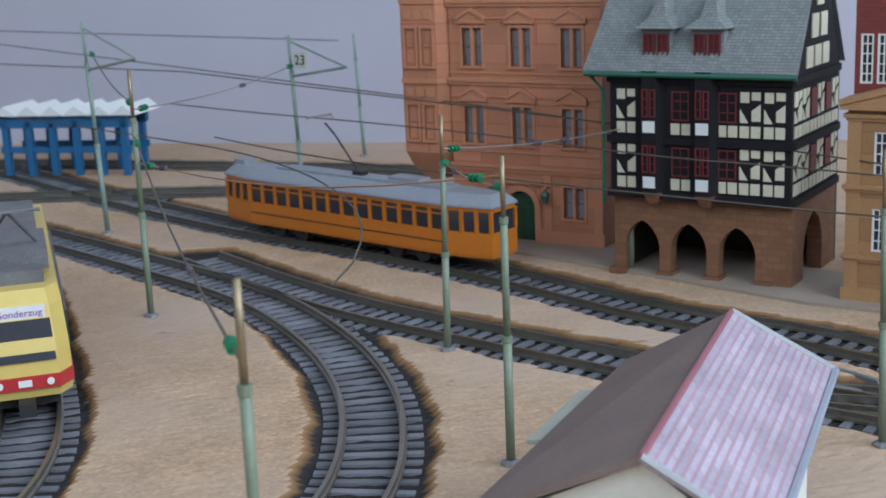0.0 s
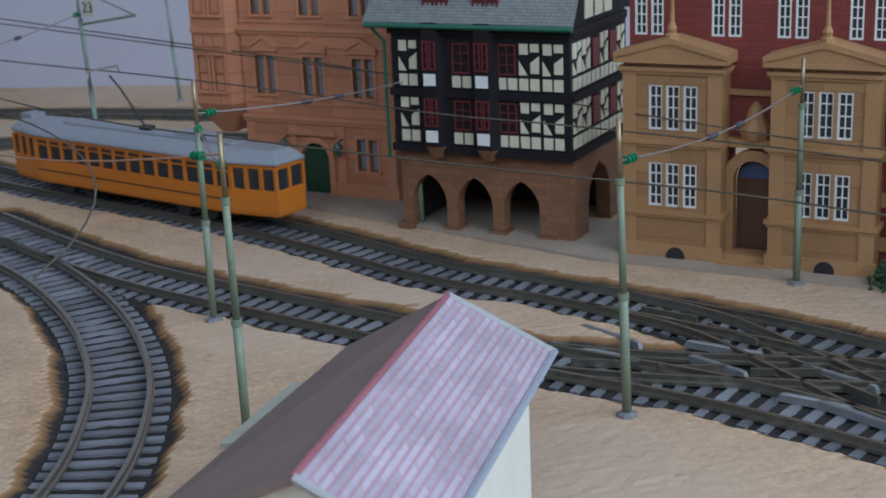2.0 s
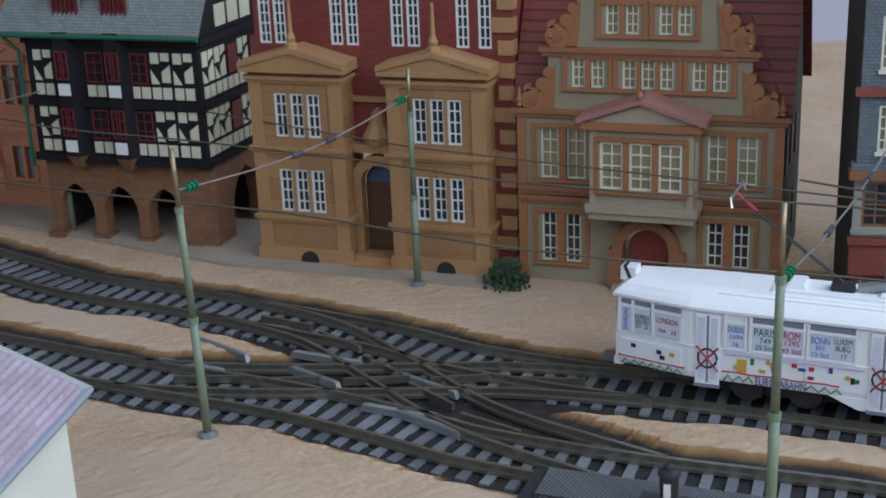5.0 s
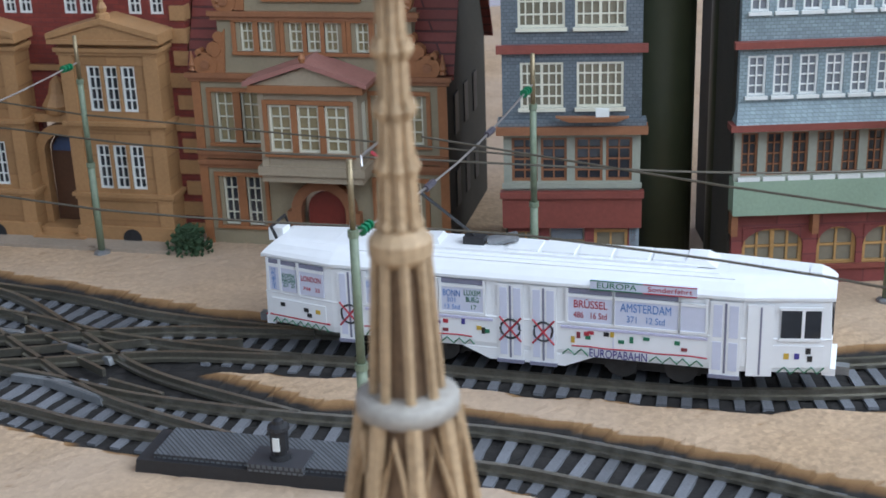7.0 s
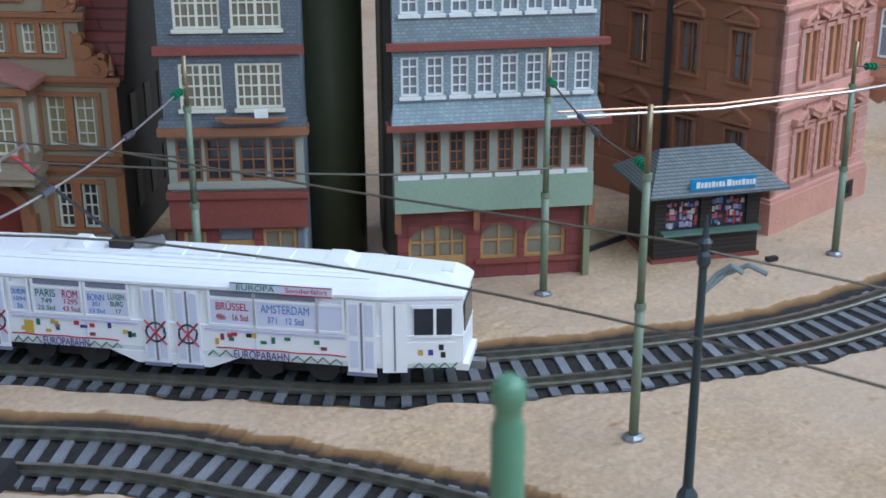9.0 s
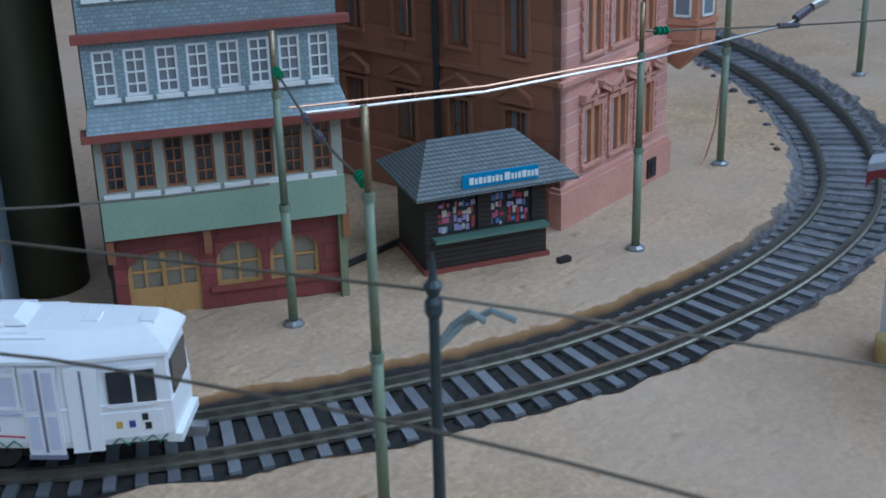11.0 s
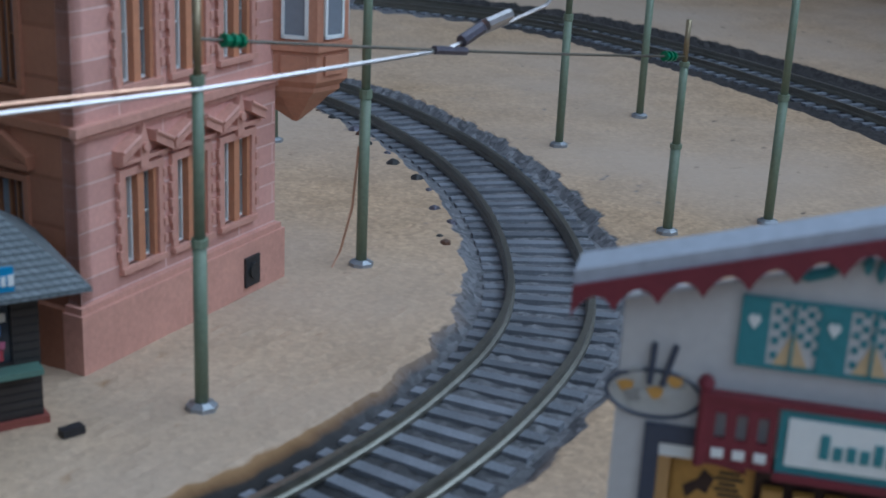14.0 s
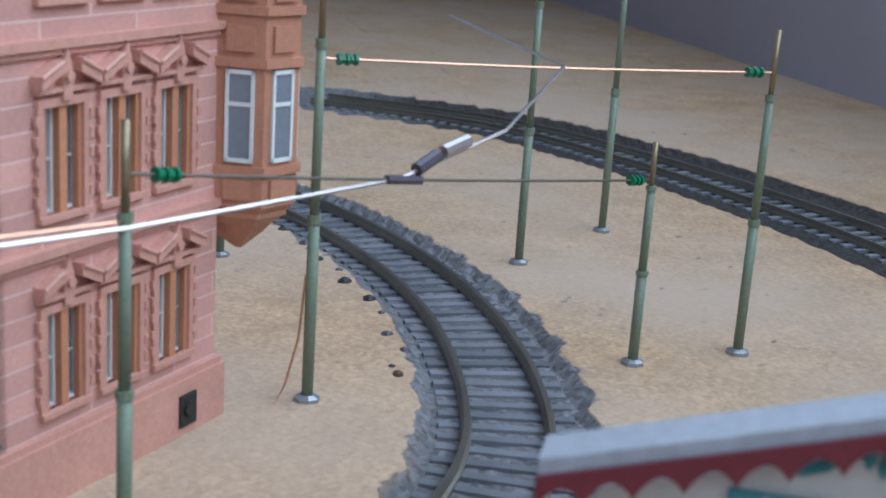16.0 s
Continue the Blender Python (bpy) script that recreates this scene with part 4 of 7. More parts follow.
    surround(29.8, 58.2, 37.6, 54.4, 1.4, -12.4, BROWN_TRIM, h)
    for i in range(2):
        part("window_pier", Shape().box(wo[i][1], wo[i + 1][0], -12.9, -11, 38, 54), BROWN_TRIM, b)
    part("bay_floor", Shape().box(25.5, 62.5, -13.5, 0, 30, 33).box(26.5, 61.5, -12.5, 0, 27.5, 30), BEIGE_BAY, h)
    part("bay_cornice", Shape().box(24.5, 63.5, -14.5, 0, 58.5, 61), BROWN_TRIM, h)
    part("bay_gable", Shape().prism([(26, 61), (62, 61), (44, 67)], -13.6, 0), BEIGE_BAY, h)
    rose = mat("bay_roof_rose", (0.33, 0.15, 0.125), 0.5)
    for sg in (-1, 1):
        e = 44 + sg * 21
        q = [(e, 60.6), (44, 67.6), (44, 69.2), (e, 62.2)]
        part("bay_roof", Shape().prism(q if sg < 0 else q[::-1], -15.5, 1), rose, h, "rose-coloured pediment roof slope")
    part("bay_finial", Shape().round(44, -15, [(69, 0.9), (70.4, 1.3), (71.6, 0.8), (72, 0.2)], 8), BROWN_TRIM, h)
    for x0, x1 in ((27, 29.2), (58.8, 61)):
        part("bay_pilaster", Shape().box(x0, x1, -12.7, -12, 33, 58.4), BEIGE_BAY, b)
    part("door", Shape().prism(arch(44, 0, 14, 6.5), 0.6, 1.6), RED_DOOR, h, "red arched door")
    s = Shape()
    for i in range(12):
        a0, a1 = math.pi * i / 12, math.pi * (i + 1) / 12
        s.prism([(44 + 8 * math.cos(a0), 14 + 8 * math.sin(a0)), (44 + 11.5 * math.cos(a0), 14 + 11.5 * math.sin(a0)), (44 + 11.5 * math.cos(a1), 14 + 11.5 * math.sin(a1)), (44 + 8 * math.cos(a1), 14 + 8 * math.sin(a1))], -3.5, 1)
    s.box(31, 36, -3.5, 1, 0, 14).box(52, 57, -3.5, 1, 0, 14).box(31, 57, -4, 0, 25, 27.5)
    part("door_surround", s, RUST, h)
    part("step", Shape().box(33, 55, -7, 0, 0, 1.6), PAVING, h)


def slate_house():
    h = thing("narrow_slate_house", 161.5, 112, 0, 7.6, "narrow blue-grey slate-hung model house above an oxblood shop front", "house")
    W = 42
    part("shop_wall", wall_shape(1, W - 1, 0, 21, 3, 5, [(3, 10, 3, 18), (14, 25, 0, 19), (28, 38.5, 3, 19)]), WINE, h, "wine-red shop front")
    part("shop_door", Shape().box(14, 25, 4.2, 4.8, 0, 14.5), OCHRE, h, "ochre wooden shop door")
    part("door_light", Shape().box(14.5, 24.5, 4, 4.6, 15, 18.5), PANE_GREY, h)
    for a, b in ((3, 10), (28, 38.5)):
        window(h, a, b, 3, 18.5, 3, OCHRE, PANE_PALE, 2, 2, bar=0.7)
    part("fascia", Shape().box(-0.6, W + 0.6, 0.6, 3, 20, 31).box(-1.2, W + 1.2, -0.4, 3, 30, 32), OXBLOOD, h, "oxblood fascia board")
    ops = [(2.5, 10.5, 35, 49), (11.5, 19.5, 35, 49), (22, 30.5, 35, 49), (31.5, 39.5, 35, 49)]
    part("first_floor", wall_shape(0, W, 32, 51, 2, 4, ops), SAGE_TRIM, h, "sage window band")
    for o in ops:
        window(h, *o, 2.0, RUST, PANE_DARK, 2, 4, bar=0.6)
    part("sill_band", Shape().box(-0.5, W + 0.5, 0.8, 2, 33, 34.5), SAGE_TRIM, h)
    part("eave_board", Shape().box(-2, W + 2, -2.5, 3, 51, 53.5), RUST, h)
    part("drip_board", Shape().box(-1.5, W + 1.5, -1.5, 3, 53.5, 55.5), SLATE_GREY, h)
    up = [(5.5, 18.5, 59, 73), (22.5, 36.5, 59, 73), (5, 19, 83.5, 99), (22, 37, 83.5, 99)]
    part("upper_wall", wall_shape(0, W, 55, 130, 0, 3, up), SLATE_GREY, h, "blue-grey slate hanging")
    for o in up:
        window(h, *o, -0.2, OFFWHITE, PANE_PALE, 3, 4, 2, bar=0.55, sill=OFFWHITE)
    part("string_course", Shape().box(-1.6, W + 1.6, -1.8, 0, 76, 78.5), OXBLOOD, h)
    # paler blue than the front: light on this side is in the colour
    part("side_wall", Shape().box(W - 3, W, 3, 60, 0, 130), mat("slate_side_lit", (0.25, 0.30, 0.34), 0.6), h)
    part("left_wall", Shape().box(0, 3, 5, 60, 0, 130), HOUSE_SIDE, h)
    b = thing("model_boat", 180, 110.5, 55.6, 7.6, "small wooden boat ornament on the shop eaves", "boat")
    part("hull", Shape().loft([[(2, -1, 0), (16, -1, 0), (16, 1, 0), (2, 1, 0)], [(-2, -1.3, 1.6), (20, -1.3, 1.4), (20, 1.3, 1.4), (-2, 1.3, 1.6)]]), RUST, b)
    part("cabin", Shape().box(10, 14, -0.8, 0.8, 1.6, 4), PUREWHITE, b)


def green_house():
    h = thing("pale_slate_house", 231.5, 117, 0, 12.9, "pale blue slate-hung model house over wine-red arched ground floor", "house")
    W = 63
    s = Shape()
    cx = [(14, 9.5), (34, 6.2), (49, 6.8)]
    part("ground_wall", wall_shape(1, W - 1, 0, 25, 6, 9, [(c - r, c + r, 0 if c == 14 else 6, 19) for c, r in cx]), WINE, h, "wine-red arched ground floor")
    for c, r in cx:
        z0 = 0 if c == 14 else 6
        s = Shape()
        for i in range(10):
            t0, t1 = math.pi * i / 10, math.pi * (i + 1) / 10
            p = [(c + r * math.cos(t), 13 + 6 * math.sin(t)) for t in (t0, t1)]
            s.prism([p[1], p[0], (p[0][0], 19.2), (p[1][0], 19.2)], 5.6, 8)
        part("arch_head", s, WINE, h)
        window(h, c - r, c + r, z0, 19, 6.6, OCHRE, PANE_PALE, 2, 2 if z0 else 3, 2 if z0 == 0 else 1, bar=0.9)
    part("gate", Shape().box(5.5, 22.5, 7, 7.6, 0, 8).box(13.6, 14.4, 6.8, 7, 0, 14), OCHRE, h, "ochre wooden gate")
    part("sill", Shape().box(26, W, 5, 6, 5, 6.6), OXBLOOD, h)
    for x in (0, 25, 62):
        part("bracket", Shape().prism([(x, 18), (x + 2, 18), (x + 2, 26), (x, 26)], 2, 6), RUST, h)
    part("floor_band", Shape().box(0, W, 1, 8, 25, 36), PALE_GREEN, h, "pale green plaster band")
    ops = [(2 + i * 7.6, 7 + i * 7.6, 37.5, 51) for i in range(8)]
    part("first_floor", wall_shape(0, W, 36, 53, 2, 4, ops), SAGE_TRIM, h)
    for o in ops:
        window(h, *o, 2.2, RUST, PANE_DARK, 2, 4, bar=0.5)
        part("window_sill", Shape().box(o[0] - 0.8, o[1] + 0.8, 1, 2, 36, 37.2), PUREWHITE, h)
    part("eave_board", Shape().box(-2.5, W + 4, -4, 2, 53, 55), OXBLOOD, h)
    part("skirt", Shape().add([(-1, -3.5, 55), (W + 2, -3.5, 55), (W, 0, 61), (0, 0, 61), (-1, 3, 55), (W + 2, 3, 55)], [(0, 1, 2, 3), (0, 3, 4), (1, 5, 2)]), SLATE_PALE, h)
    up = [(2.4 + i * 7.6, 7.8 + i * 7.6, 63, 75) for i in range(8)] + [(2.4 + i * 7.6, 7.8 + i * 7.6, 88, 102) for i in range(8)]
    part("upper_wall", wall_shape(0, W, 58, 130, 0, 3, up), SLATE_PALE, h, "pale blue slate hanging")
    for o in up:
        window(h, *o, -0.2, PUREWHITE, PANE_GREY, 2, 4, bar=0.5, sill=PUREWHITE)
    part("string_course", Shape().box(-2, W + 3, -2.5, 0, 77.5, 79.5), OXBLOOD, h)
    part("side_wall", Shape().box(W - 2, W, 3, 60, 0, 130), mat("pale_green_side", (0.20, 0.22, 0.12), 0.7), h)
    part("left_wall", Shape().box(0, 2, 8, 60, 0, 130), HOUSE_SIDE, h)


def corner_house():
    h = thing("pink_corner_house", 354.7, 177, 0, 49.2, "pink moulded-stone corner house with broken pediments and a corner oriel", "house")
    U, D = 61, 95
    cols = [(12, 21.5), (27, 36.5), (42, 51.5)]
    rows = [(17, 34.5), (51.5, 69.5), (87, 104)]
    ops = [(a, b, z0, z1) for a, b in cols for z0, z1 in rows]
    part("wall", wall_shape(0, U, 12.5, 135, 0, 3, ops), PINK, h, "pink coursed stone wall")
    for x0, x1, y0, y1, z0, z1 in ((-1.6, U + 1.6, -1.6, 3, 0, 11.5), (-1.0, U + 1.0, -1.0, 3, 11.5, 12.8)):
        part("plinth", Shape().box(x0, x1, y0, y1, z0, z1), PINK_TRIM, h)
    part("side_plinth", Shape().box(-1.6, 0, 3, D, 0, 12), TERRA_SHADED_TRIM, h)
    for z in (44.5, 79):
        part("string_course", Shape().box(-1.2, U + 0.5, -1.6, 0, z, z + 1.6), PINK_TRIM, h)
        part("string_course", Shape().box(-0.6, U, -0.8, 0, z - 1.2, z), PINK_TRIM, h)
        part("side_string_course", Shape().box(-1.2, 0, 0, D, z, z + 1.6), TERRA_SHADED_TRIM, h)
    for a, b, z0, z1 in ops:
        m = (a + b) / 2
        for c, d in ((a, m - 0.9), (m + 0.9, b)):
            window(h, c, d, z0, z1, 0.6, PUREWHITE, PANE_GREY, 1, 2, bar=0.35)
        for c in (a, b - 0.9):
            part("inner_jamb", Shape().box(c, c + 0.9, -0.2, 1.1, z0, z1), TERRA_HOUSE_TRIM, h)
        part("mullion", Shape().box(m - 0.9, m + 0.9, -0.4, 2.2, z0, z1), TERRA_HOUSE_TRIM, h)
        surround(a, b, z0, z1, 1.5, -0.3, PINK_TRIM, h)
        part("keystone", Shape().box(m - 1.1, m + 1.1, -1.6, 0, z1 + 1, z1 + 3.2), PINK_TRIM, h)
        for k in range(5):
            part("jamb_knob", Shape().box(a - 2.2, a - 1.2, -1.1, -0.3, z0 + 2 + k * 3.3, z0 + 3.6 + k * 3.3).box(b + 1.2, b + 2.2, -1.1, -0.3, z0 + 2 + k * 3.3, z0 + 3.6 + k * 3.3), PINK_TRIM, h)
        for sg in (-1, 1):
            x0, x1 = m + sg * 7.2, m + sg * 2.2
            q = [(x0, z1 + 3.2), (x1, z1 + 5.6), (x1, z1 + 7.8), (x0, z1 + 5.4)]
            r = part("raking_cornice", Shape().prism(q if sg < 0 else q[::-1], -2.6, 0), PINK_TRIM, h)
            part("cornice_lip", Shape().tube([(x0, -2.6, z1 + 5.2), (x1, -2.6, z1 + 7.6)], 0.45, 6), PINK_TRIM, r)
        part("pediment_shelf", Shape().box(a - 2.2, b + 2.2, -1.5, 0, z1 + 2.4, z1 + 3.2), PINK_TRIM, h)
        part("pediment_finial", Shape().prism([(m - 1.3, z1 + 3.2), (m + 1.3, z1 + 3.2), (m + 1.0, z1 + 6.8), (m, z1 + 9.4), (m - 1.0, z1 + 6.8)], -1.6, 0), PINK_TRIM, h)
        part("pediment_boss", Shape().tube([(m, -2.3, z1 + 5), (m, -1.5, z1 + 5)], 0.9, 10), PINK_TRIM, h)
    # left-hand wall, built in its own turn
    side = part("side_wall", wall_shape(-D, 0, 12, 135, 0, 3, [(-a - 8, -a, z0, z1) for a in (12, 34, 56, 78) for z0, z1 in rows]), TERRA_SHADED, h, "brown-red side wall, its shade put into the colour")
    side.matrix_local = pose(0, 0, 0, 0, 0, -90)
    for a in (12, 34, 56, 78):
        for z0, z1 in rows:
            for c, d in ((-a - 8, -a - 4.6), (-a - 3.4, -a)):
                window(side, c, d, z0, z1, 0.6, RUST, PANE_GREY, 1, 2, bar=0.4)
            surround(-a - 8, -a, z0, z1, 1.2, -0.2, TERRA_SHADED_TRIM, side)
            pediment(-a - 10.5, -a + 2.5, z1 + 2.5, 6.5, -1.8, 0, TERRA_SHADED_TRIM, side)
    part("downpipe", Shape().tube([(-1.4, 46, 0), (-1.4, 46, 135)], 1.1, 8), BLACK, h)
    # oriel at the far corner
    pl = [(U - 1, 0), (U + 2, -9), (U + 11, -11), (U + 18, -4), (U + 18, 8), (U - 1, 12)]
    cx, cy = U + 8, 0
    part("oriel_foot", Shape().loft([[(cx + (x - cx) * k, cy + (y - cy) * k, z) for x, y in pl] for z, k in ((34, 0.05), (38, 0.45), (40, 0.6), (42, 0.85), (43, 0.85), (44.5, 1.0))]), ORIEL_STONE, h, "tapered oriel foot")
    o = part("oriel", Shape().slab(pl, 44.5, 135), ORIEL_STONE, h, "brown-red corner oriel")
    for z in (51, 72, 82):
        part("oriel_cornice", Shape().slab([(cx + (x - cx) * 1.08, cy + (y - cy) * 1.08) for x, y in pl], z, z + 1.8), ORIEL_STONE, o)
    for (x0, y0), (x1, y1) in zip(pl[:3], pl[1:4]):
        L = math.hypot(x1 - x0, y1 - y0)
        for z0, z1 in ((53.5, 71.5), (88, 104)):
            f = part("oriel_window", Shape().box(L * 0.2, L * 0.27, -0.6, 0, z0, z1).box(L * 0.73, L * 0.8, -0.6, 0, z0, z1).box(L * 0.2, L * 0.8, -0.6, 0, z1 - 0.8, z1).box(L * 0.2, L * 0.8, -0.6, 0, z0, z0 + 0.8).box(L * 0.25, L * 0.75, -0.5, 0, z0 + 11, z0 + 11.8), PUREWHITE, o)
            f.matrix_local = pose(x0 * 0.001, y0 * 0.001, 0, 0, 0, math.degrees(math.atan2(y1 - y0, x1 - x0)))
            part("pane", Shape().box(L * 0.22, L * 0.78, -0.3, 0.05, z0, z1), PANE_GREY, f)
        for z0, z1 in ((46, 50), (75, 80), (84.6, 87)):
            f = part("oriel_panel", Shape().box(L * 0.2, L * 0.8, -0.7, 0, z0, z1), ORIEL_STONE, o)
            f.matrix_local = pose(x0 * 0.001, y0 * 0.001, 0, 0, 0, math.degrees(math.atan2(y1 - y0, x1 - x0)))
    part("far_wall", Shape().box(U - 3, U, 3, D, 0, 135), PINK, h)
    v = part("vent", Shape().box(47.5, 52.5, -2.2, -1.6, 2, 8.5), BLACK, h, "small black wall vent")
    part("vent_boss", Shape().prism([(50 + 1.4 * math.cos(2 * math.pi * i / 10), 5.4 + 1.8 * math.sin(2 * math.pi * i / 10)) for i in range(10)], -2.7, -2.2), DARK, v)


terracotta_house()
timber_house()
brick_house()
gabled_house()
slate_house()
green_house()
corner_house()
# pavement in front of the houses
part_poly = [(-270, 168), (-172, 150), (-60, 126), (48, 126), (50, 160), (-270, 200)]
single("pavement", Shape().slab(part_poly, -0.5, 1.2), PAVING, "grey-beige pavement strip along the houses", "pavement", kind="structure")
for x, y in ((206, 150), (233, 156)):
    single("pillar", Shape().round(0, 0, [(0, 11.3), (60, 11.3), (160, 11.3), (260, 11.3)], 24), mat("pillar_olive", (0.045, 0.05, 0.025), 0.45, 0.15, 60), "dark olive round pillar between the houses", "pillar", "pillars", x=x, y=y, smooth=True)

# ---- trams ----
def outline(half, end, taper, nose, grow=0.0):
    """Plan of a tram body with tapered ends."""
    return [(-half - grow, -end - grow * 0.6), (-taper, -nose - grow), (taper, -nose - grow), (half + grow, -end - grow * 0.6),
            (half + grow, end + grow * 0.6), (taper, nose + grow), (-taper, nose + grow), (-half - grow, end + grow * 0.6)]


def roof_shape(half, end, taper, nose, z, rise):
    rings = []
    for k, up in ((0.6, 0.0), (0.6, 0.8), (-0.4, 1.8), (-2.6, 3.4), (-5.0, rise), (-6.5, rise + 0.25)):
        rings.append([(x, y, z + up) for x, y in outline(half + k * 0.8, max(end + k * 0.6, 1.5), taper + k * 0.2, nose + k)])
    return Shape().loft(rings)


def bogie(parent, x):
    b = part("bogie", Shape().box(x - 13, x + 13, -7.5, 7.5, 1.6, 5.8).box(x - 10, x - 4, -9, 9, 1.2, 4).box(x + 4, x + 10, -9, 9, 1.2, 4), DARK, parent)
    for dx in (-8, 8):
        for y in (-8.6, 8.6):
            s = Shape()
            n = 16
            s.prism([(x + dx + 4.6 * math.cos(2 * math.pi * i / n), 4.8 + 4.6 * math.sin(2 * math.pi * i / n)) for i in range(n)], y - 1.1, y + 1.1)
            s.prism([(x + dx + 1.2 * math.cos(2 * math.pi * i / 8), 4.8 + 1.2 * math.sin(2 * math.pi * i / 8)) for i in range(8)], y - 1.8, y + 1.8)
            part("wheel", s, DARK, b)


def side_rect(s, x0, x1, z0, z1, y, d):
    s.box(x0, x1, min(y, y + d), max(y, y + d), z0, z1)


def zigzag(x0, x1, z, amp, y, step=1.5):
    pts, x, k = [], x0, 0
    while x < x1:
        pts.append((x, y, z + (amp if k % 2 else -amp) * (0.7 + 0.5 * random.random())))
        x += step * (0.7 + 0.6 * random.random())
        k += 1
    return Shape().tube(pts, 0.22, 4)


def white_tram():
    t = thing("white_tram", 180, 62.5, 1.0, -4.4, "white articulated-style model tram covered in hand-lettered city panels", "tram")
    half, end, taper, nose = 79, 8.2, 57, 12.5
    body = part("body", Shape().loft([[(x, y, z) for x, y in outline(half, end, taper, nose, g)] for z, g in ((6.5, -0.2), (8.2, 0.15), (15.5, 0.1), (15.9, 0.25), (16.3, 0.0), (27, -0.5))]), WHITE, t, "white plastic body")
    part("roof", roof_shape(half, end, taper, nose, 26.8, 4.6), WHITE, t, "white roof", smooth=False)
    part("roof_walkway", Shape().box(-36, 44, -5.5, 5.5, 31.6, 32.4), WHITE, t)
    part("roof_plinth", Shape().box(-42, 50, -7.5, 7.5, 30.6, 31.6), WHITE, t)
    for i in range(5):
        part("roof_hatch", Shape().box(-8 + i * 10, 0.8 + i * 10, -4.2, 4.2, 32.4, 33.0), WHITE, t)
    part("roof_box", Shape().loft([[(-33, -4, 32), (-27, -4, 32), (-27, 4, 32), (-33, 4, 32)], [(-32, -3.4, 34), (-28, -3.4, 34), (-28, 3.4, 34), (-32, 3.4, 34)]]), WHITE, t)
    part("roof_box", Shape().loft([[(40, -5, 32), (49, -5, 32), (49, 5, 32), (40, 5, 32)], [(41, -4, 33.6), (46, -4, 33.6), (46, 4, 33.6), (41, 4, 33.6)]]), WHITE, t)
    for y in (-8.6, 8.6):
        part("roof_rib", Shape().box(-50, 54, y - 0.35, y + 0.35, 30.0, 31.0), WHITE, t)
    for x in (-58, -46, 52, 60):
        part("roof_seam", Shape().tube([(x, -11.4, 28.6), (x, -8, 30.6), (x, -4, 31.5), (x, 4, 31.5), (x, 8, 30.6), (x, 11.4, 28.6)], 0.25, 5), WHITE, t)
    for x in (62, 74):
        part("front_vent", Shape().box(x - 1.5, x + 1.5, -2.5, 2.5, 30.6, 32), WHITE, t)
    pb = part("pantograph_base", Shape().box(-21, -15, -2.2, 2.2, 32.4, 34.4), BLACK, t, "black collector base")
    part("spring_cylinder", Shape().tube([(-14, 0, 33), (-6, 0, 35)], 1.5, 10), STEEL, t, "grey spring cylinder")
    part("pantograph_arm", Shape().tube([(-18, 0, 34.4), (-35, 0, 47), (-43, 0, 53)], 0.45, 6), BLACK, t)
    part("pantograph_tip", Shape().tube([(-42, 0, 52.5), (-47.5, 0, 57)], 0.5, 6), INK["red"], t)
    part("collector_bow", Shape().tube([(-47, -9, 55.5), (-47.5, -8, 58), (-47.5, 8, 58), (-47, 9, 55.5)], 0.45, 6), SILVER_WIRE, t)
    part("end_handrail", Shape().tube([(-76, -5, 31), (-77.5, -5, 34.5), (-77.5, 5, 34.5), (-76, 5, 31)], 0.5, 6), BLACK, t)
    hb = part("destination_box", Shape().box(-79.5, -75, -2.6, 2.6, 29.4, 33.2), WHITE, t)
    part("destination_glass", Shape().box(-79.9, -79.5, -2, 2, 29.8, 32.6), BLACK, hb)
    part("underframe", Shape().box(-52, -14, -8, 8, 2.6, 6.6).box(14, 52, -8, 8, 2.6, 6.6).box(-74, -54, -5, 5, 4, 6.6).box(54, 74, -5, 5, 4, 6.6), DARK, t)
    for x in (-33, 33):
        bogie(t, x)
    part("coupler", Shape().box(-85, -78, -1.4, 1.4, 3, 5.4).box(78, 84, -1.4, 1.4, 3, 5.4), STEEL, t)
    for sg in (-1, 1):
        y = sg * 12.55
        # lowered centre skirt under the doors
        part("skirt", Shape().prism([(-19, 6.6), (-11, 3.2), (10, 3.2), (18, 6.6)], min(y, y - sg * 2), max(y, y - sg * 2)), WHITE, t)
        for x0, x1, w in ((-55, -48.2, 0.3), (-8.6, -1.4, 0.3), (0.6, 7.8, 0.3), (48.6, 56.4, 0.3)):
            zb = 3.8 if abs(x0) < 20 else 5.2
            d = part("door", Shape().box(x0, x1, min(y, y + sg * 0.35), max(y, y + sg * 0.35), zb, 26), WHITE, t, "white folding door")
            xm = (x0 + x1) / 2
            part("door_seal", Shape().box(xm - 0.28, xm + 0.28, min(y + sg * 0.3, y + sg * 0.5), max(y + sg * 0.3, y + sg * 0.5), zb + 0.6, 25.6), GREYLINE, d)
            for a, b in ((x0 + 0.7, xm - 0.9), (xm + 0.9, x1 - 0.7)):
                part("door_moulding", Shape().box(a, b, min(y + sg * 0.3, y + sg * 0.5), max(y + sg * 0.3, y + sg * 0.5), zb + 1.4, 14.6).box(a, b, min(y + sg * 0.3, y + sg * 0.5), max(y + sg * 0.3, y + sg * 0.5), 16, 25), PAPER, d)
            part("door_step", Shape().box(x0 - 0.2, x1 + 0.2, min(y, y + sg * 0.8), max(y, y + sg * 0.8), zb - 0.9, zb), GREYLINE, d)
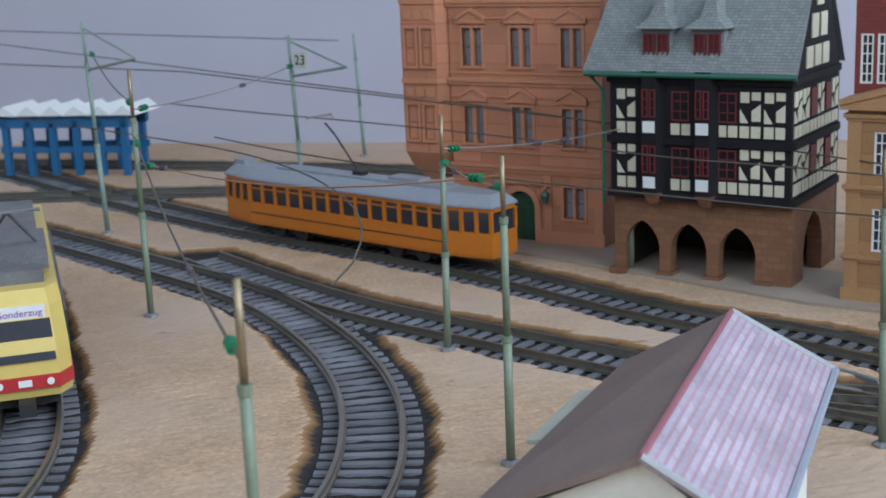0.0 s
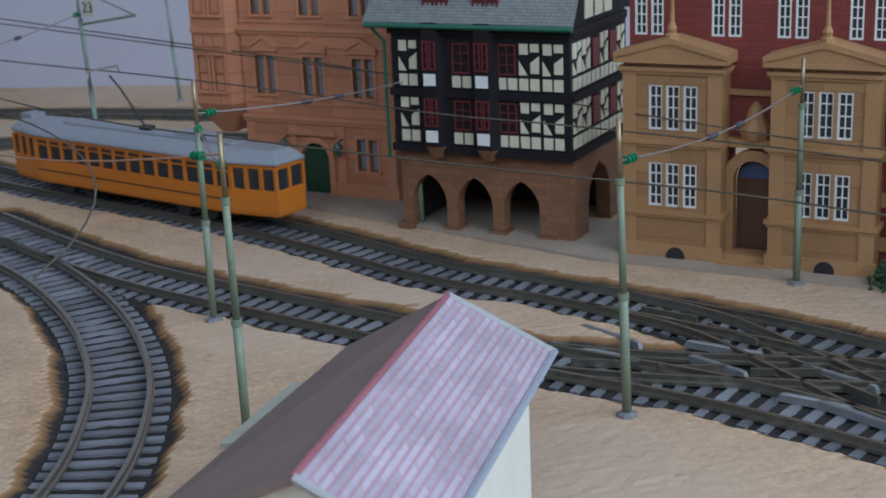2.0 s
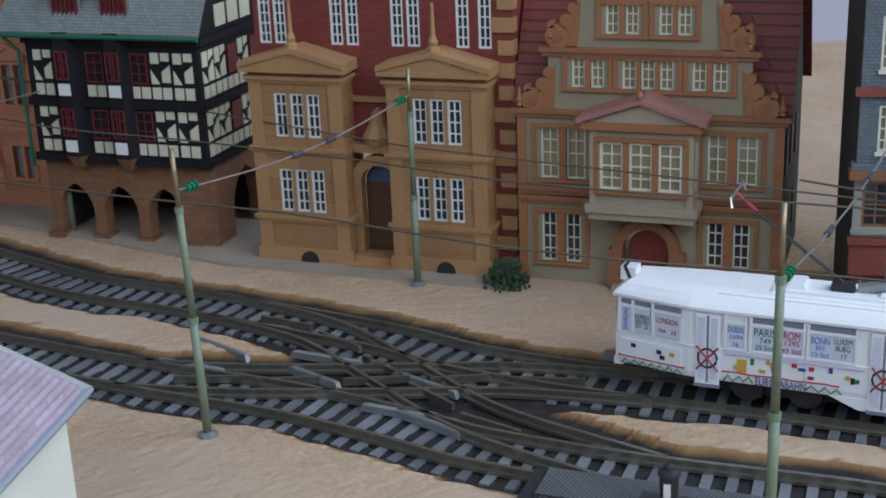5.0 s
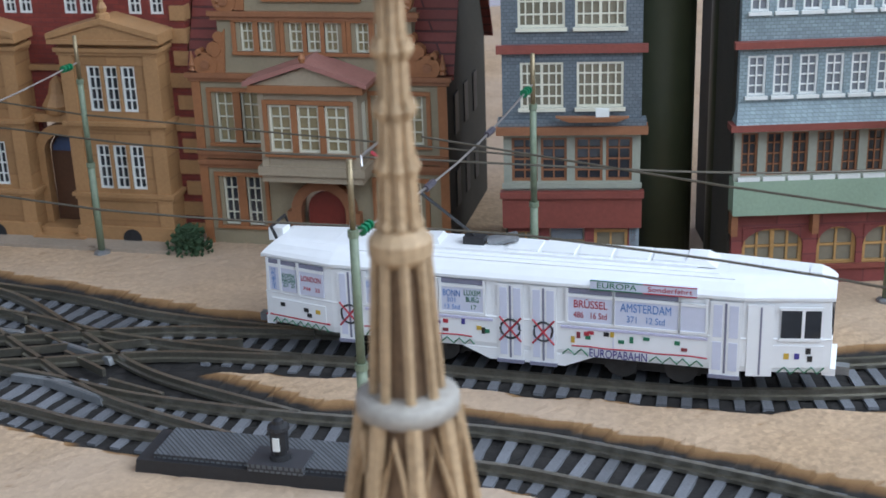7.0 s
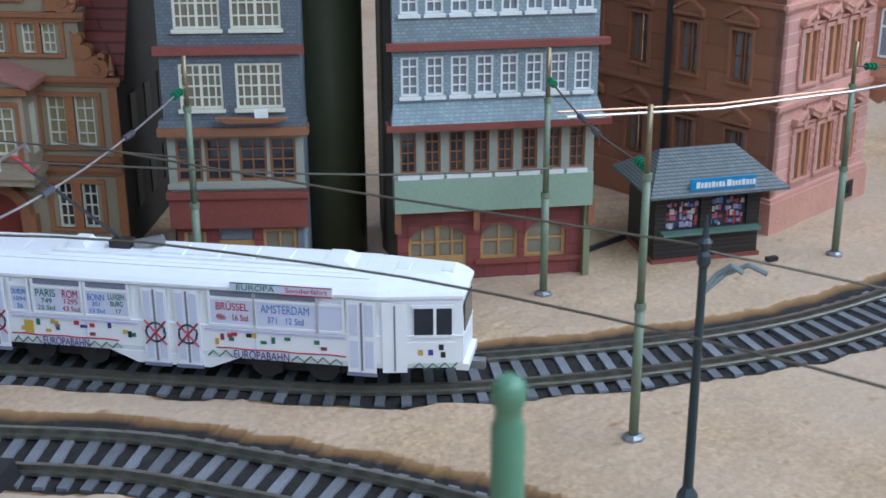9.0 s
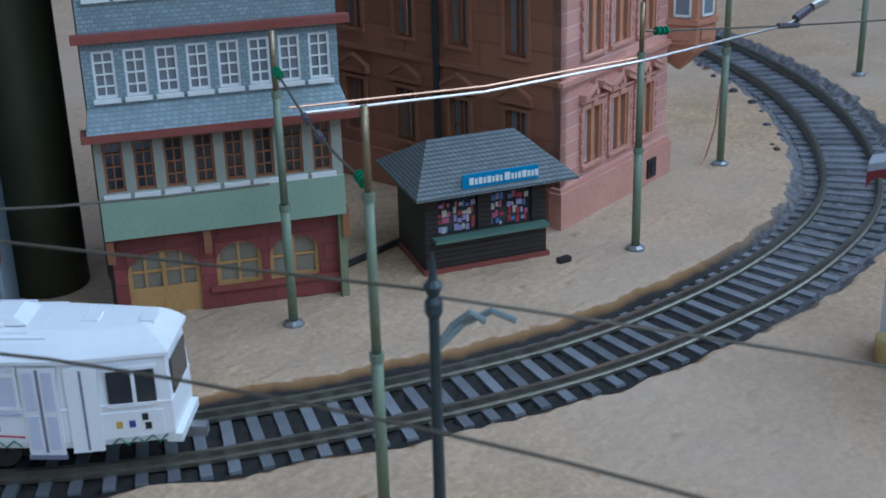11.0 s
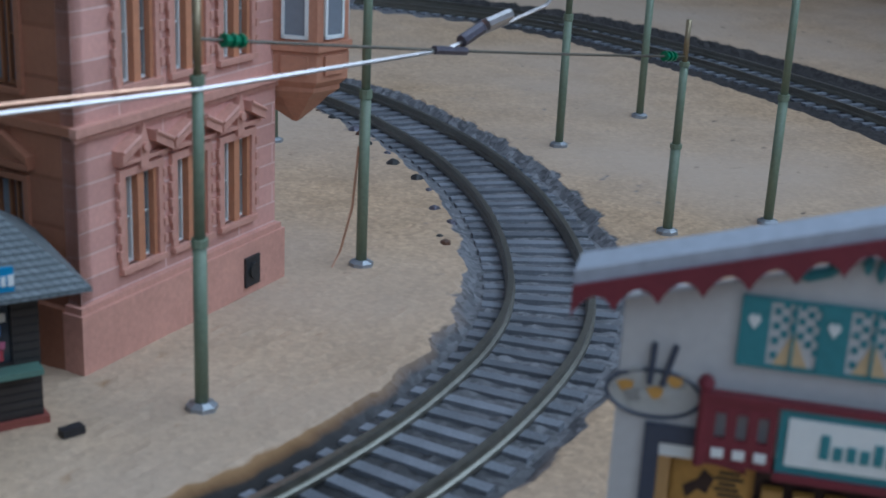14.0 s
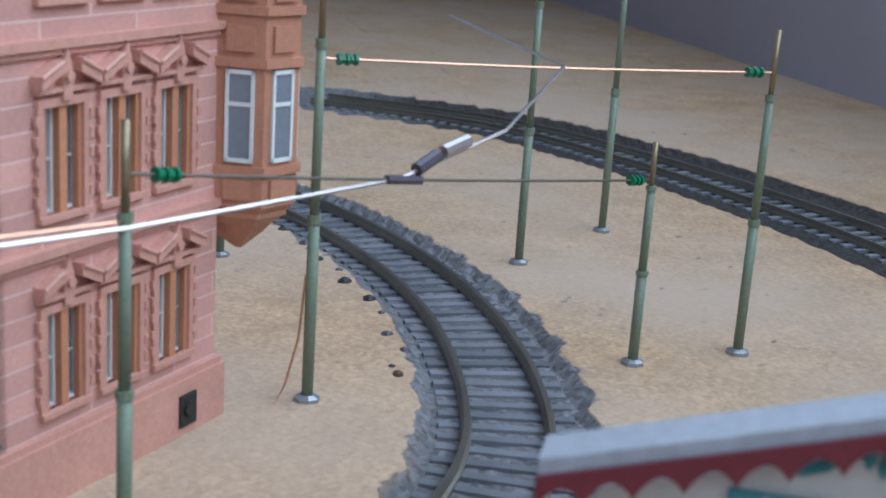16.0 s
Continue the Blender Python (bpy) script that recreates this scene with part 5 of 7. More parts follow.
            if x0 < 20:
                n = 14
                ring = [(xm + 2.6 * math.cos(2 * math.pi * i / n) * (0.9 + 0.2 * random.random()), y + sg * 0.6, 13 + 2.8 * math.sin(2 * math.pi * i / n)) for i in range(n + 1)]
                part("scribble", Shape().tube(ring, 0.3, 4), INK["black"], d)
                part("scribble", Shape().tube([(xm - 3, y + sg * 0.65, 9.4), (xm + 3, y + sg * 0.65, 16.4)], 0.28, 4).tube([(xm - 3, y + sg * 0.65, 16.4), (xm + 3, y + sg * 0.65, 9.4)], 0.28, 4), INK["red"], d)
        for x0, x1 in ((-46.4, -41.6), (-39.6, -26), (-24.4, -12.6), (11, 22.8), (23.6, 40.2), (40.9, 47.3)):
            w = part("window_panel", Shape().box(x0, x1, min(y, y + sg * 0.3), max(y, y + sg * 0.3), 16.8, 24), PAPER, t, "pale paper panel in the window")
            part("window_rail", Shape().box(x0 - 0.7, x1 + 0.7, min(y, y + sg * 0.55), max(y, y + sg * 0.55), 23.9, 24.7).box(x0 - 0.7, x1 + 0.7, min(y, y + sg * 0.5), max(y, y + sg * 0.5), 16.1, 16.8).box(x1, x1 + 0.7, min(y, y + sg * 0.5), max(y, y + sg * 0.5), 16.8, 26.4).box(x0 - 0.7, x0, min(y, y + sg * 0.5), max(y, y + sg * 0.5), 16.8, 26.4), WHITE, w)
        for x0, x1 in ((-39.6, -26), (-24.4, -12.6), (11, 22.8), (23.6, 40.2)):
            part("top_light", Shape().box(x0, x1, min(y, y + sg * 0.15), max(y, y + sg * 0.15), 24.9, 26.3), GREYLINE, t, "grey ventilation strip")
        for x in (-25.2, 23.2):
            part("body_seam", Shape().box(x - 0.15, x + 0.15, min(y, y + sg * 0.3), max(y, y + sg * 0.3), 8.4, 15.4), PAPER, t)
        part("belt_pattern", Shape().box(-47, -10, min(y, y + sg * 0.45), max(y, y + sg * 0.45), 14.7, 15.3).box(9, 48, min(y, y + sg * 0.45), max(y, y + sg * 0.45), 14.7, 15.3), mat("belt_lilac", (0.55, 0.53, 0.70), 0.6), t, "pale lilac belt line")
        for a, b in ((-47.5, -16), (12, 48)):
            part("red_line", Shape().tube([(a + (b - a) * k / 8, y + sg * 0.3, 9.6 + 0.15 * math.sin(k * 2.1)) for k in range(9)], 0.22, 4), INK["red"], t)
        for a, b in ((-47, -38.5), (-25, -14), (9.5, 17), (33, 47.5)):
            part("zigzag", zigzag(a, b, 7.9, 0.85, y + sg * 0.32), INK["green"], t, "green zigzag felt-pen line")
        turn = (90, 0, 0) if sg < 0 else (90, 0, 180)
        yy = y + sg * 0.42

        def word(text, x, z, h, ink, w=None):
            lettering(text, h * 1.15, INK[ink], t, (x, yy, z), turn, w)

        words = [("DUBLIN", -44, 22.3, 1.5, "blue", 4.2), ("1094", -44, 20.2, 1.2, "blue", 3.4), ("36", -44, 18, 1.3, "blue", None),
                 ("PARIS", -36.2, 22.3, 2.0, "green", 5.8), ("749", -36, 20, 1.4, "green", None), ("25 Std", -36.2, 18, 1.3, "green", None),
                 ("ROM", -29, 22.3, 2.1, "red", 4.4), ("1295", -29, 20.2, 1.4, "red", None), ("43 Std", -29, 18, 1.3, "red", None),
                 ("BONN", -21.5, 22, 1.8, "blue", 4.8), ("301", -21.5, 20, 1.2, "blue", None), ("13 Std", -21.5, 18, 1.2, "blue", None),
                 ("LUXEM", -15.6, 22.4, 1.5, "green", 4.6), ("BURG", -15.6, 20.4, 1.4, "green", 3.6), ("17", -15.4, 18.2, 1.2, "green", None),
                 ("BR\u00dcSSEL", 17, 21.9, 2.0, "red", 9), ("486   16 Std", 17, 18.8, 1.6, "red", 9),
                 ("AMSTERDAM", 31.8, 21.9, 2.2, "blue", 13.4), ("371   12 Std", 31.8, 18.7, 1.7, "blue", 10),
                 ("EUROPABAHN", -31.5, 7.9, 2.2, "navy", 13.5), ("EUROPABAHN", 24.6, 7.9, 2.2, "navy", 15.5)]
        for wd in words:
            word(*wd)
        random.seed(5)
        for i in range(26):
            x = random.choice([random.uniform(-46, -11), random.uniform(10, 46)])
            z = random.uniform(10.4, 13.4)
            w, hgt = random.choice([(1.6, 0.9), (1.4, 1.1), (1.0, 1.8), (2.0, 0.8)])
            part("sticker", Shape().box(x, x + w, min(y, y + sg * 0.32), max(y, y + sg * 0.32), z, z + hgt), INK[random.choice(["yellow", "maroon", "navy", "green", "black", "red", "yellow"])], t)
        part("sticker", Shape().box(-43.4, -40.8, min(y, y + sg * 0.36), max(y, y + sg * 0.36), 10, 13.8), INK["yellow"], t)
        # route board on the roof edge
        rb = part("route_board", Shape().box(17, 45, min(y + sg * 0.2, y + sg * 0.9), max(y + sg * 0.2, y + sg * 0.9), 26.6, 29.4), PAPER, t, "route board with coloured border")
        part("board_border", Shape().box(17, 31, min(y + sg * 0.9, y + sg * 1.0), max(y + sg * 0.9, y + sg * 1.0), 26.6, 26.9).box(17, 31, min(y + sg * 0.9, y + sg * 1.0), max(y + sg * 0.9, y + sg * 1.0), 29.1, 29.4), INK["green"], rb)
        part("board_border", Shape().box(31, 45, min(y + sg * 0.9, y + sg * 1.0), max(y + sg * 0.9, y + sg * 1.0), 26.6, 26.9).box(31, 45, min(y + sg * 0.9, y + sg * 1.0), max(y + sg * 0.9, y + sg * 1.0), 29.1, 29.4), INK["red"], rb)
        lettering("EUROPA", 1.6, INK["green"], rb, (24, y + sg * 1.0, 28), turn, 10.5)
        lettering("Sonderfahrt", 1.4, INK["red"], rb, (38, y + sg * 1.0, 28), turn, 11.5)
        # tapered ends: door and cab window at the front, panels at the back
        for ex in (-1, 1):
            f = part("end_panel", Shape().box(2.2, 20.5, -0.35, 0, 8, 14.2), WHITE, t)
            f.matrix_local = Matrix.Translation((ex * 0.057, sg * 0.01255, 0)) @ Matrix.Rotation(math.atan2(-sg * 4.3, ex * 22), 4, "Z") @ Matrix.Diagonal((1, ex * sg * -1.0, 1, 1))
            if ex > 0:
                part("cab_door", Shape().box(1, 7.6, -0.5, 0, 5.5, 25.6), WHITE, f, "white cab door")
                part("door_seal", Shape().box(4.1, 4.6, -0.6, -0.4, 6, 25), GREYLINE, f)
                part("cab_window", Shape().box(9.5, 19.5, -0.45, 0, 16.4, 24.2), PANE_DARK, f, "dark cab side window")
                part("window_frame", Shape().box(9, 20, -0.7, 0, 24.2, 25).box(9, 20, -0.7, 0, 15.6, 16.4).box(14.6, 15.4, -0.7, 0, 16.4, 24.2), WHITE, f)
                part("zigzag", zigzag(9, 21, 7.3, 0.8, -0.5), INK["green"], f)
                for x, z, c in ((10.5, 10.5, "yellow"), (13.2, 10.5, "navy"), (16, 12, "black"), (16.5, 9.8, "black")):
                    part("sticker", Shape().box(x, x + 1.3, -0.5, 0, z, z + 1.6), INK[c], f)
            else:
                for a, b in ((2.4, 10.4), (11.6, 16.6), (17.4, 20.8)):
                    part("window_panel", Shape().box(a, b, -0.4, 0, 16.8, 24), PAPER, f)
                    part("top_light", Shape().box(a, b, -0.3, 0, 24.9, 26.1), GREYLINE, f)
                    part("window_rail", Shape().box(b, b + 0.8, -0.6, 0, 16.4, 26.4).box(a, b, -0.6, 0, 24, 24.8), WHITE, f)
                part("red_line", Shape().box(1, 21.5, -0.5, 0, 8.7, 9.05), INK["red"], f)
                part("zigzag", zigzag(1.5, 21, 7.5, 0.8, -0.5, 1.2), INK["green"], f)
                if sg < 0:
                    lettering("HAMBURG", 1.5, INK["blue"], f, (19.1, -0.5, 20.4), (90, -90, 180), 6.4)
                    lettering("LONDON", 1.7, INK["red"], f, (6.4, -0.5, 21.8), (90, 0, 180), 6.6)
                    lettering("744   23", 1.2, INK["red"], f, (6.4, -0.5, 18.8), (90, 0, 180), 5.5)
                    lettering("KOPEN\nHAGEN\n221  25", 1.4, INK["green"], f, (14.1, -0.5, 20.3), (90, 0, 180), 4.4)
                for x, z, c in ((4, 11.5, "yellow"), (8, 11.5, "black"), (7, 10, "black"), (16, 12, "black")):
                    part("sticker", Shape().box(x, x + 1.5, -0.5, 0, z, z + 1.2), INK[c], f)
    part("front_window", Shape().box(79, 79.3, -6, 6, 16.4, 24.4), PANE_DARK, t, "dark windscreen")
    part("bumper", Shape().box(77, 80.5, -8, 8, 5.6, 7.6), WHITE, t)
    rp = part("rear_panel", Shape().box(-79.6, -79, -5.2, 5.2, 16.3, 24.4), PAPER, t, "lettered paper panel with a dark border")
    part("panel_border", Shape().box(-79.75, -79.6, -5.2, -4.9, 16.3, 24.4).box(-79.75, -79.6, 4.9, 5.2, 16.3, 24.4).box(-79.75, -79.6, -4.9, 4.9, 24.1, 24.4).box(-79.75, -79.6, -4.9, 4.9, 16.3, 16.6), GREYLINE, rp)
    lettering("AMSTER", 2.1, INK["green"], rp, (-79.8, -0.4, 22.5), (90, 0, -90), 8.2)
    lettering("DAM", 2.1, INK["green"], rp, (-79.8, -1.6, 20.0), (90, 0, -90), 4.6)
    lettering("371=12", 1.7, INK["green"], rp, (-79.8, 0.2, 17.6), (90, 0, -90), 7.0)
    part("panel_bar", Shape().box(-79.9, -79.6, 1.0, 4.2, 19.4, 20.8), BLACK, rp)
    for y0, y1, z0, z1, ink in ((2.6, 5.0, 11.6, 12.9, "maroon"), (1.0, 2.8, 9.8, 12.2, "yellow"), (-4.6, -2.4, 9.8, 11.0, "maroon"), (-2.6, -1.0, 8.8, 9.8, "red")):
        part("sticker", Shape().box(-79.7, -79, y0, y1, z0, z1), INK[ink], t)
    for y in (-4.6, -3.4, 3.4, 4.8):
        part("tail_lamp", Shape().tube([(-79, y, 9.3), (-80, y, 9.3)], 0.6, 10), DARK if abs(y) > 4 else STEEL, t)
    part("end_belt", Shape().box(-79.5, -79, -7.4, 7.4, 14.6, 15.5), bpy.data.materials["belt_lilac"], t, "pale lilac belt line")
    for z in (8.1, 6.4):
        part("red_line", Shape().box(-79.9, -79, -7.9, 7.9, z, z + 0.35), INK["red"], t)
    bp = part("rear_bumper", Shape().box(-79.7, -77, -8, 8, 5.4, 8.0), WHITE, t)
    pts = [(-79.95, -7 + 14 * i / 22, 7.2 + (0.75 if i % 2 else -0.7)) for i in range(23)]
    part("zigzag", Shape().tube(pts, 0.22, 4), INK["green"], bp)
    part("cornice", Shape().box(-80.2, -79, -7.8, 7.8, 26.2, 27.2), WHITE, t)
    part("headlamp", Shape().tube([(-79, -0.6, 12), (-80.6, -0.6, 12)], 1.6, 14), STEEL, t, "round grey headlamp")


def orange_tram():
    dx, dy = -188 + 358, 126 - 153
    a = math.degrees(math.atan2(dy, dx))
    t = thing("orange_tram", -272, 140.5, 1.0, a, "orange model tram with grey roof and dark windows", "tram")
    ORANGE = mat("orange_paint", (0.52, 0.16, 0.015), 0.4, 0.08, 120, 0.03)
    GREYROOF = mat("tram_roof_grey", (0.27, 0.29, 0.32), 0.5, 0.1, 120, 0.05)
    half, end, taper, nose = 84, 8.2, 62, 12.5
    part("body", Shape().loft([[(x, y, z) for x, y in outline(half, end, taper, nose, g)] for z, g in ((5.5, -0.2), (7, 0.1), (15.8, 0.1), (16, -0.4), (16.2, -0.4))]), ORANGE, t, "orange lower body")
    part("window_band", Shape().loft([[(x, y, z) for x, y in outline(half, end, taper, nose, -0.9)] for z in (16.2, 25.2)]), PANE_DARK, t, "dark window band")
    part("cant_rail", Shape().loft([[(x, y, z) for x, y in outline(half, end, taper, nose, g)] for z, g in ((25, -0.4), (26.6, -0.4))]), ORANGE, t)
    part("roof", roof_shape(half, end, taper, nose, 26.8, 4.8), GREYROOF, t, "grey roof")
    part("roof_walkway", Shape().box(-50, 56, -5, 5, 31, 32.8).box(-56, 62, -7, 7, 30.8, 31.7), GREYROOF, t)
    part("roof_box", Shape().box(22, 40, -4, 4, 32.6, 34.6), GREYROOF, t)
    part("roof_box", Shape().box(-82, -74, -4, 4, 29, 34), GREYROOF, t)
    for sg in (-1, 1):
        y = sg * 12.1
        for i in range(15):
            x = -62 + i * 124 / 14
            part("window_post", Shape().box(x - 0.9, x + 0.9, min(y - 0.4, y + 0.4), max(y - 0.4, y + 0.4), 16, 25.4), ORANGE, t)
        part("transom", Shape().box(-62, 62, min(y - 0.3, y + 0.3), max(y - 0.3, y + 0.3), 22.8, 23.4), ORANGE, t)
        part("waist_line", Shape().box(-62, 62, min(y + sg * 0.3, y + sg * 0.7), max(y + sg * 0.3, y + sg * 0.7), 11, 11.5), BLACK, t)
        for ex in (-1, 1):
            for k in (0.02, 0.34, 0.66, 0.97):
                x, yy = ex * (62 + 22 * k), sg * (12.1 - 4.3 * k)
                part("window_post", Shape().box(x - 0.8, x + 0.8, yy - 0.6, yy + 0.6, 16, 25.4), ORANGE, t)
    for ex in (-1, 1):
        part("end_post", Shape().box(ex * 83.3 - 0.5, ex * 83.3 + 0.5, -0.8, 0.8, 16, 25.4), ORANGE, t)
        part("end_board", Shape().box(ex * 83.6 - 0.5, ex * 83.6 + 0.5, -7, 7, 25, 28), ORANGE, t)
    for x in (-38, 38):
        bogie(t, x)
    part("underframe", Shape().box(-60, 60, -7, 7, 2.6, 5.6), DARK, t)
    part("pantograph_base", Shape().box(-2, 4, -2, 2, 32.6, 34.6), BLACK, t)
    part("pantograph_arm", Shape().tube([(0, 0, 34), (-14, 0, 50), (-20, 0, 55)], 0.45, 6), BLACK, t)
    part("collector_bow", Shape().tube([(-24, -9, 55), (-24, -8, 58), (-24, 8, 58), (-24, 9, 55)], 0.45, 6), SILVER_WIRE, t)


def yellow_tram():
    t = thing("yellow_tram", -234, -90, 1.0, -40, "yellow and cream model light-rail car with a red stripe", "tram")
    YEL = mat("yellow_paint", (0.62, 0.47, 0.13), 0.35, 0.06, 120, 0.03)
    REDP = mat("red_paint", (0.42, 0.03, 0.03), 0.35, 0.06)
    ROOFD = mat("dark_roof_gear", (0.14, 0.14, 0.14), 0.6, 0.3, 400, 0.3)

    def ring(z, g, front):
        return [(-150, -14 - g, z), (front - 6, -14 - g, z), (front, -10 - g, z), (front, 10 + g, z), (front - 6, 14 + g, z), (-150, 14 + g, z)]
    part("body", Shape().loft([ring(6, 0, 1), ring(10, 0.4, 2), ring(20, 0.2, 1), ring(33, -0.6, -4), ring(38, -1.5, -7)]), YEL, t, "yellow body")
    part("windscreen", Shape().add([(1.9, -9.8, 17.5), (1.9, 9.8, 17.5), (-2.6, -9.2, 29.5), (-2.6, 9.2, 29.5)], [(0, 1, 3, 2)]), PANE_DARK, t, "large dark windscreen")
    part("side_window", Shape().box(-140, -9, -14.6, -13.9, 17.5, 29.5).box(-140, -9, 13.9, 14.6, 17.5, 29.5), PANE_DARK, t)
    part("red_stripe", Shape().loft([ring(9, 0.7, 2.6), ring(13, 0.7, 2.4)]), REDP, t, "red stripe round the nose")
    for y in (-7.5, 7.5):
        part("headlight", Shape().tube([(2, y, 11), (3, y, 11)], 1.1, 10), PUREWHITE, t)
    part("number_bar", Shape().box(2.4, 2.9, -2, 2, 10, 12), PUREWHITE, t)
    part("destination_sign", Shape().box(-5.4, -2.8, -8, 8, 29.5, 33.5), PUREWHITE, t, "white destination sign with purple lettering")
    lettering("Sonderzug", 2.2, mat("sign_purple", (0.25, 0.06, 0.3), 0.6), t, (-2.7, 0.6, 31.5), (90, 0, 90), 13)
    part("roof_gear", Shape().box(-140, -14, -9, 9, 38, 42).box(-60, -24, -11, 11, 40, 46), ROOFD, t, "dark grey roof equipment")
    part("pantograph", Shape().tube([(-40, -8, 46), (-20, 0, 60), (-20, -10, 60)], 0.6).tube([(-40, 8, 46), (-20, 0, 60), (-20, 10, 60)], 0.6), ROOFD, t)
    part("coupler", Shape().box(1, 8, -2.5, 2.5, 2, 6), DARK, t)
    part("underframe", Shape().box(-145, -4, -10, 10, 2, 6), DARK, t)
    bogie(t, -22)


white_tram()
orange_tram()
yellow_tram()

# ---- foreground buildings ----
def station():
    s = thing("station_building", 0, 0, 0, 0, "small cream model building with a lilac corrugated gable roof", "building")
    roofm = coursed("corrugated_roof", (0.385, 0.34, 0.395), (0.37, 0.235, 0.275), 12, 0.95, 0.2, 0.6, 0.5, var=0.2)
    # left slope: its shaded side is painted as a darker brown
    shade = mat("roof_brown_shaded", (0.19, 0.14, 0.12), 0.7, 0.15)
    cream = mat("cream_render", (0.66, 0.66, 0.58), 0.8, 0.06)
    rf, rn = (-20.8, -60.5, 51.5), (-3, -152, 51.5)
    ef, en = (1.5, -52.0, 37.6), (19, -146, 37.6)
    lf, ln = (-47, -63, 36.5), (-36, -158, 36.5)

    def slope(p, q, r, t, down=1.4):
        top = [p, q, r, t]
        low = [(x, y, z - down) for x, y, z in top]
        return Shape().add(top + low, [(0, 1, 2, 3), (7, 6, 5, 4), (0, 1, 5, 4), (1, 2, 6, 5), (2, 3, 7, 6), (3, 0, 4, 7)])
    part("roof_slope", slope(rf, ef, en, rn), roofm, s, "lilac corrugated slope with red lines")
    part("roof_slope", slope(rf, rn, ln, lf), shade, s, "roof slope in a brown that holds its shade")
    w = [(-42, -66), (-3.5, -56), (13, -145), (-31, -154)]
    part("wall", Shape().slab(w, 0, 35.6), cream, s, "cream rendered walls")
    part("gable", Shape().add([(-42, -66.5, 35.6), (-3.5, -56.5, 35.6), (-20.3, -62.5, 49.6), (-31, -153.5, 35.6), (13, -144.5, 35.6), (-3.4, -150, 49.6)], [(0, 1, 2), (3, 4, 5)]), cream, s)
    part("verge", Shape().tube([rf, ef], 0.8, 6).tube([rn, en], 0.8, 6), mat("verge_grey", (0.34, 0.35, 0.35), 0.6), s)
    part("gutter", Shape().tube([ef, en], 0.9, 6), mat("gutter_grey_blue", (0.28, 0.31, 0.36), 0.5), s)
    part("ridge", Shape().tube([rf, rn], 0.7, 6), mat("ridge_red", (0.28, 0.10, 0.12), 0.6), s)
    part("awning", Shape().add([(-49, -84, 35), (-43, -83, 36), (-38, -116, 36), (-45, -117, 35), (-49, -84, 34), (-43, -83, 35), (-38, -116, 35), (-45, -117, 34)], [(0, 1, 2, 3), (4, 5, 6, 7), (0, 1, 5, 4), (1, 2, 6, 5), (2, 3, 7, 6), (3, 0, 4, 7)]), SAGE_TRIM, s, "pale green awning strip")


def spire():
    t = thing("church_tower", 192, -127, 0, 20, "brown openwork model church spire with pale ring", "tower")
    wood = mat("spire_brown", (0.42, 0.29, 0.165), 0.65, 0.3, 300, 0.4)
    # darker copy for the core, painting the shadow inside the openwork
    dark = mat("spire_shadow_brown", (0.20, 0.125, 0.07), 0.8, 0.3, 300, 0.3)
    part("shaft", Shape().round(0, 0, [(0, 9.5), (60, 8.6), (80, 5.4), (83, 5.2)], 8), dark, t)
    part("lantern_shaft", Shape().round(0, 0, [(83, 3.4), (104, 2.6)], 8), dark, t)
    for i in range(8):
        a = 2 * math.pi * i / 8
        c, s_ = math.cos(a), math.sin(a)
        part("rib", Shape().tube([(10.4 * c, 10.4 * s_, 0), (9.6 * c, 9.6 * s_, 60), (6.2 * c, 6.2 * s_, 82)], 1.2, 6), wood, t)
        part("lantern_post", Shape().tube([(4.6 * c, 4.6 * s_, 83), (3.3 * c, 3.3 * s_, 104)], 0.75, 6), wood, t)
        part("spire_rib", Shape().tube([(2.6 * c, 2.6 * s_, 104), (1.7 * c, 1.7 * s_, 122), (1.0 * c, 1.0 * s_, 150), (0.3 * c, 0.3 * s_, 205)], 0.5, 6), wood, t)
        b = 2 * math.pi * (i + 1) / 8
        for z0, z1, r0, r1 in ((50, 66, 9.9, 8.7), (66, 80, 8.7, 6.6)):
            part("tracery", Shape().tube([(r0 * c, r0 * s_, z0), (r1 * math.cos((a + b) / 2), r1 * math.sin((a + b) / 2), z1), (r0 * math.cos(b), r0 * math.sin(b), z0)], 0.8, 5), wood, t)
        for k in range(12):
            z = 108 + k * 7.5
            r = 2.1 - k * 0.14
            part("crocket", Shape().round((r + 0.4) * c, (r + 0.4) * s_, [(z - 1.2, 0.25), (z, 0.75), (z + 1.6, 0.15)], 5), wood, t)
    part("ring", Shape().round(0, 0, [(81.5, 6.2), (82, 7.0), (84, 7.0), (84.6, 6.1)], 24), mat("ring_pale", (0.36, 0.33, 0.29), 0.6, 0.2, 300, 0.3), t, "pale grey ring", smooth=True)
    part("collar", Shape().round(0, 0, [(103, 3.4), (104, 4.2), (106, 4.2), (107.5, 3)], 16), wood, t)
    part("spire_core", Shape().round(0, 0, [(104, 2.2), (140, 1.2), (205, 0.25)], 8), wood, t)


def street_lamp():
    l = thing("street_lamp", 314, -5, 0, 0, "dark green model street lamp with two curved arms", "lamp")
    ir = mat("lamp_iron", (0.03, 0.045, 0.05), 0.45, 0.2)
    part("post", Shape().round(0, 0, [(0, 2.6), (4, 2.4), (6, 1.2), (40, 1.0), (60, 0.9), (61, 1.5), (63, 1.5), (64, 0.9), (66, 1.7), (67, 0.8), (70.5, 0.4), (72, 0.1)], 10), ir, l)
    for k in (1, 1.6):
        part("arm", Shape().tube([(0, 0, 54), (3 * k, 1 * k, 58), (6 * k, 0.6 * k, 60.5), (8.5 * k, 0, 59)], 0.6, 6), mat("lamp_arm_pale", (0.18, 0.22, 0.22), 0.4), l)


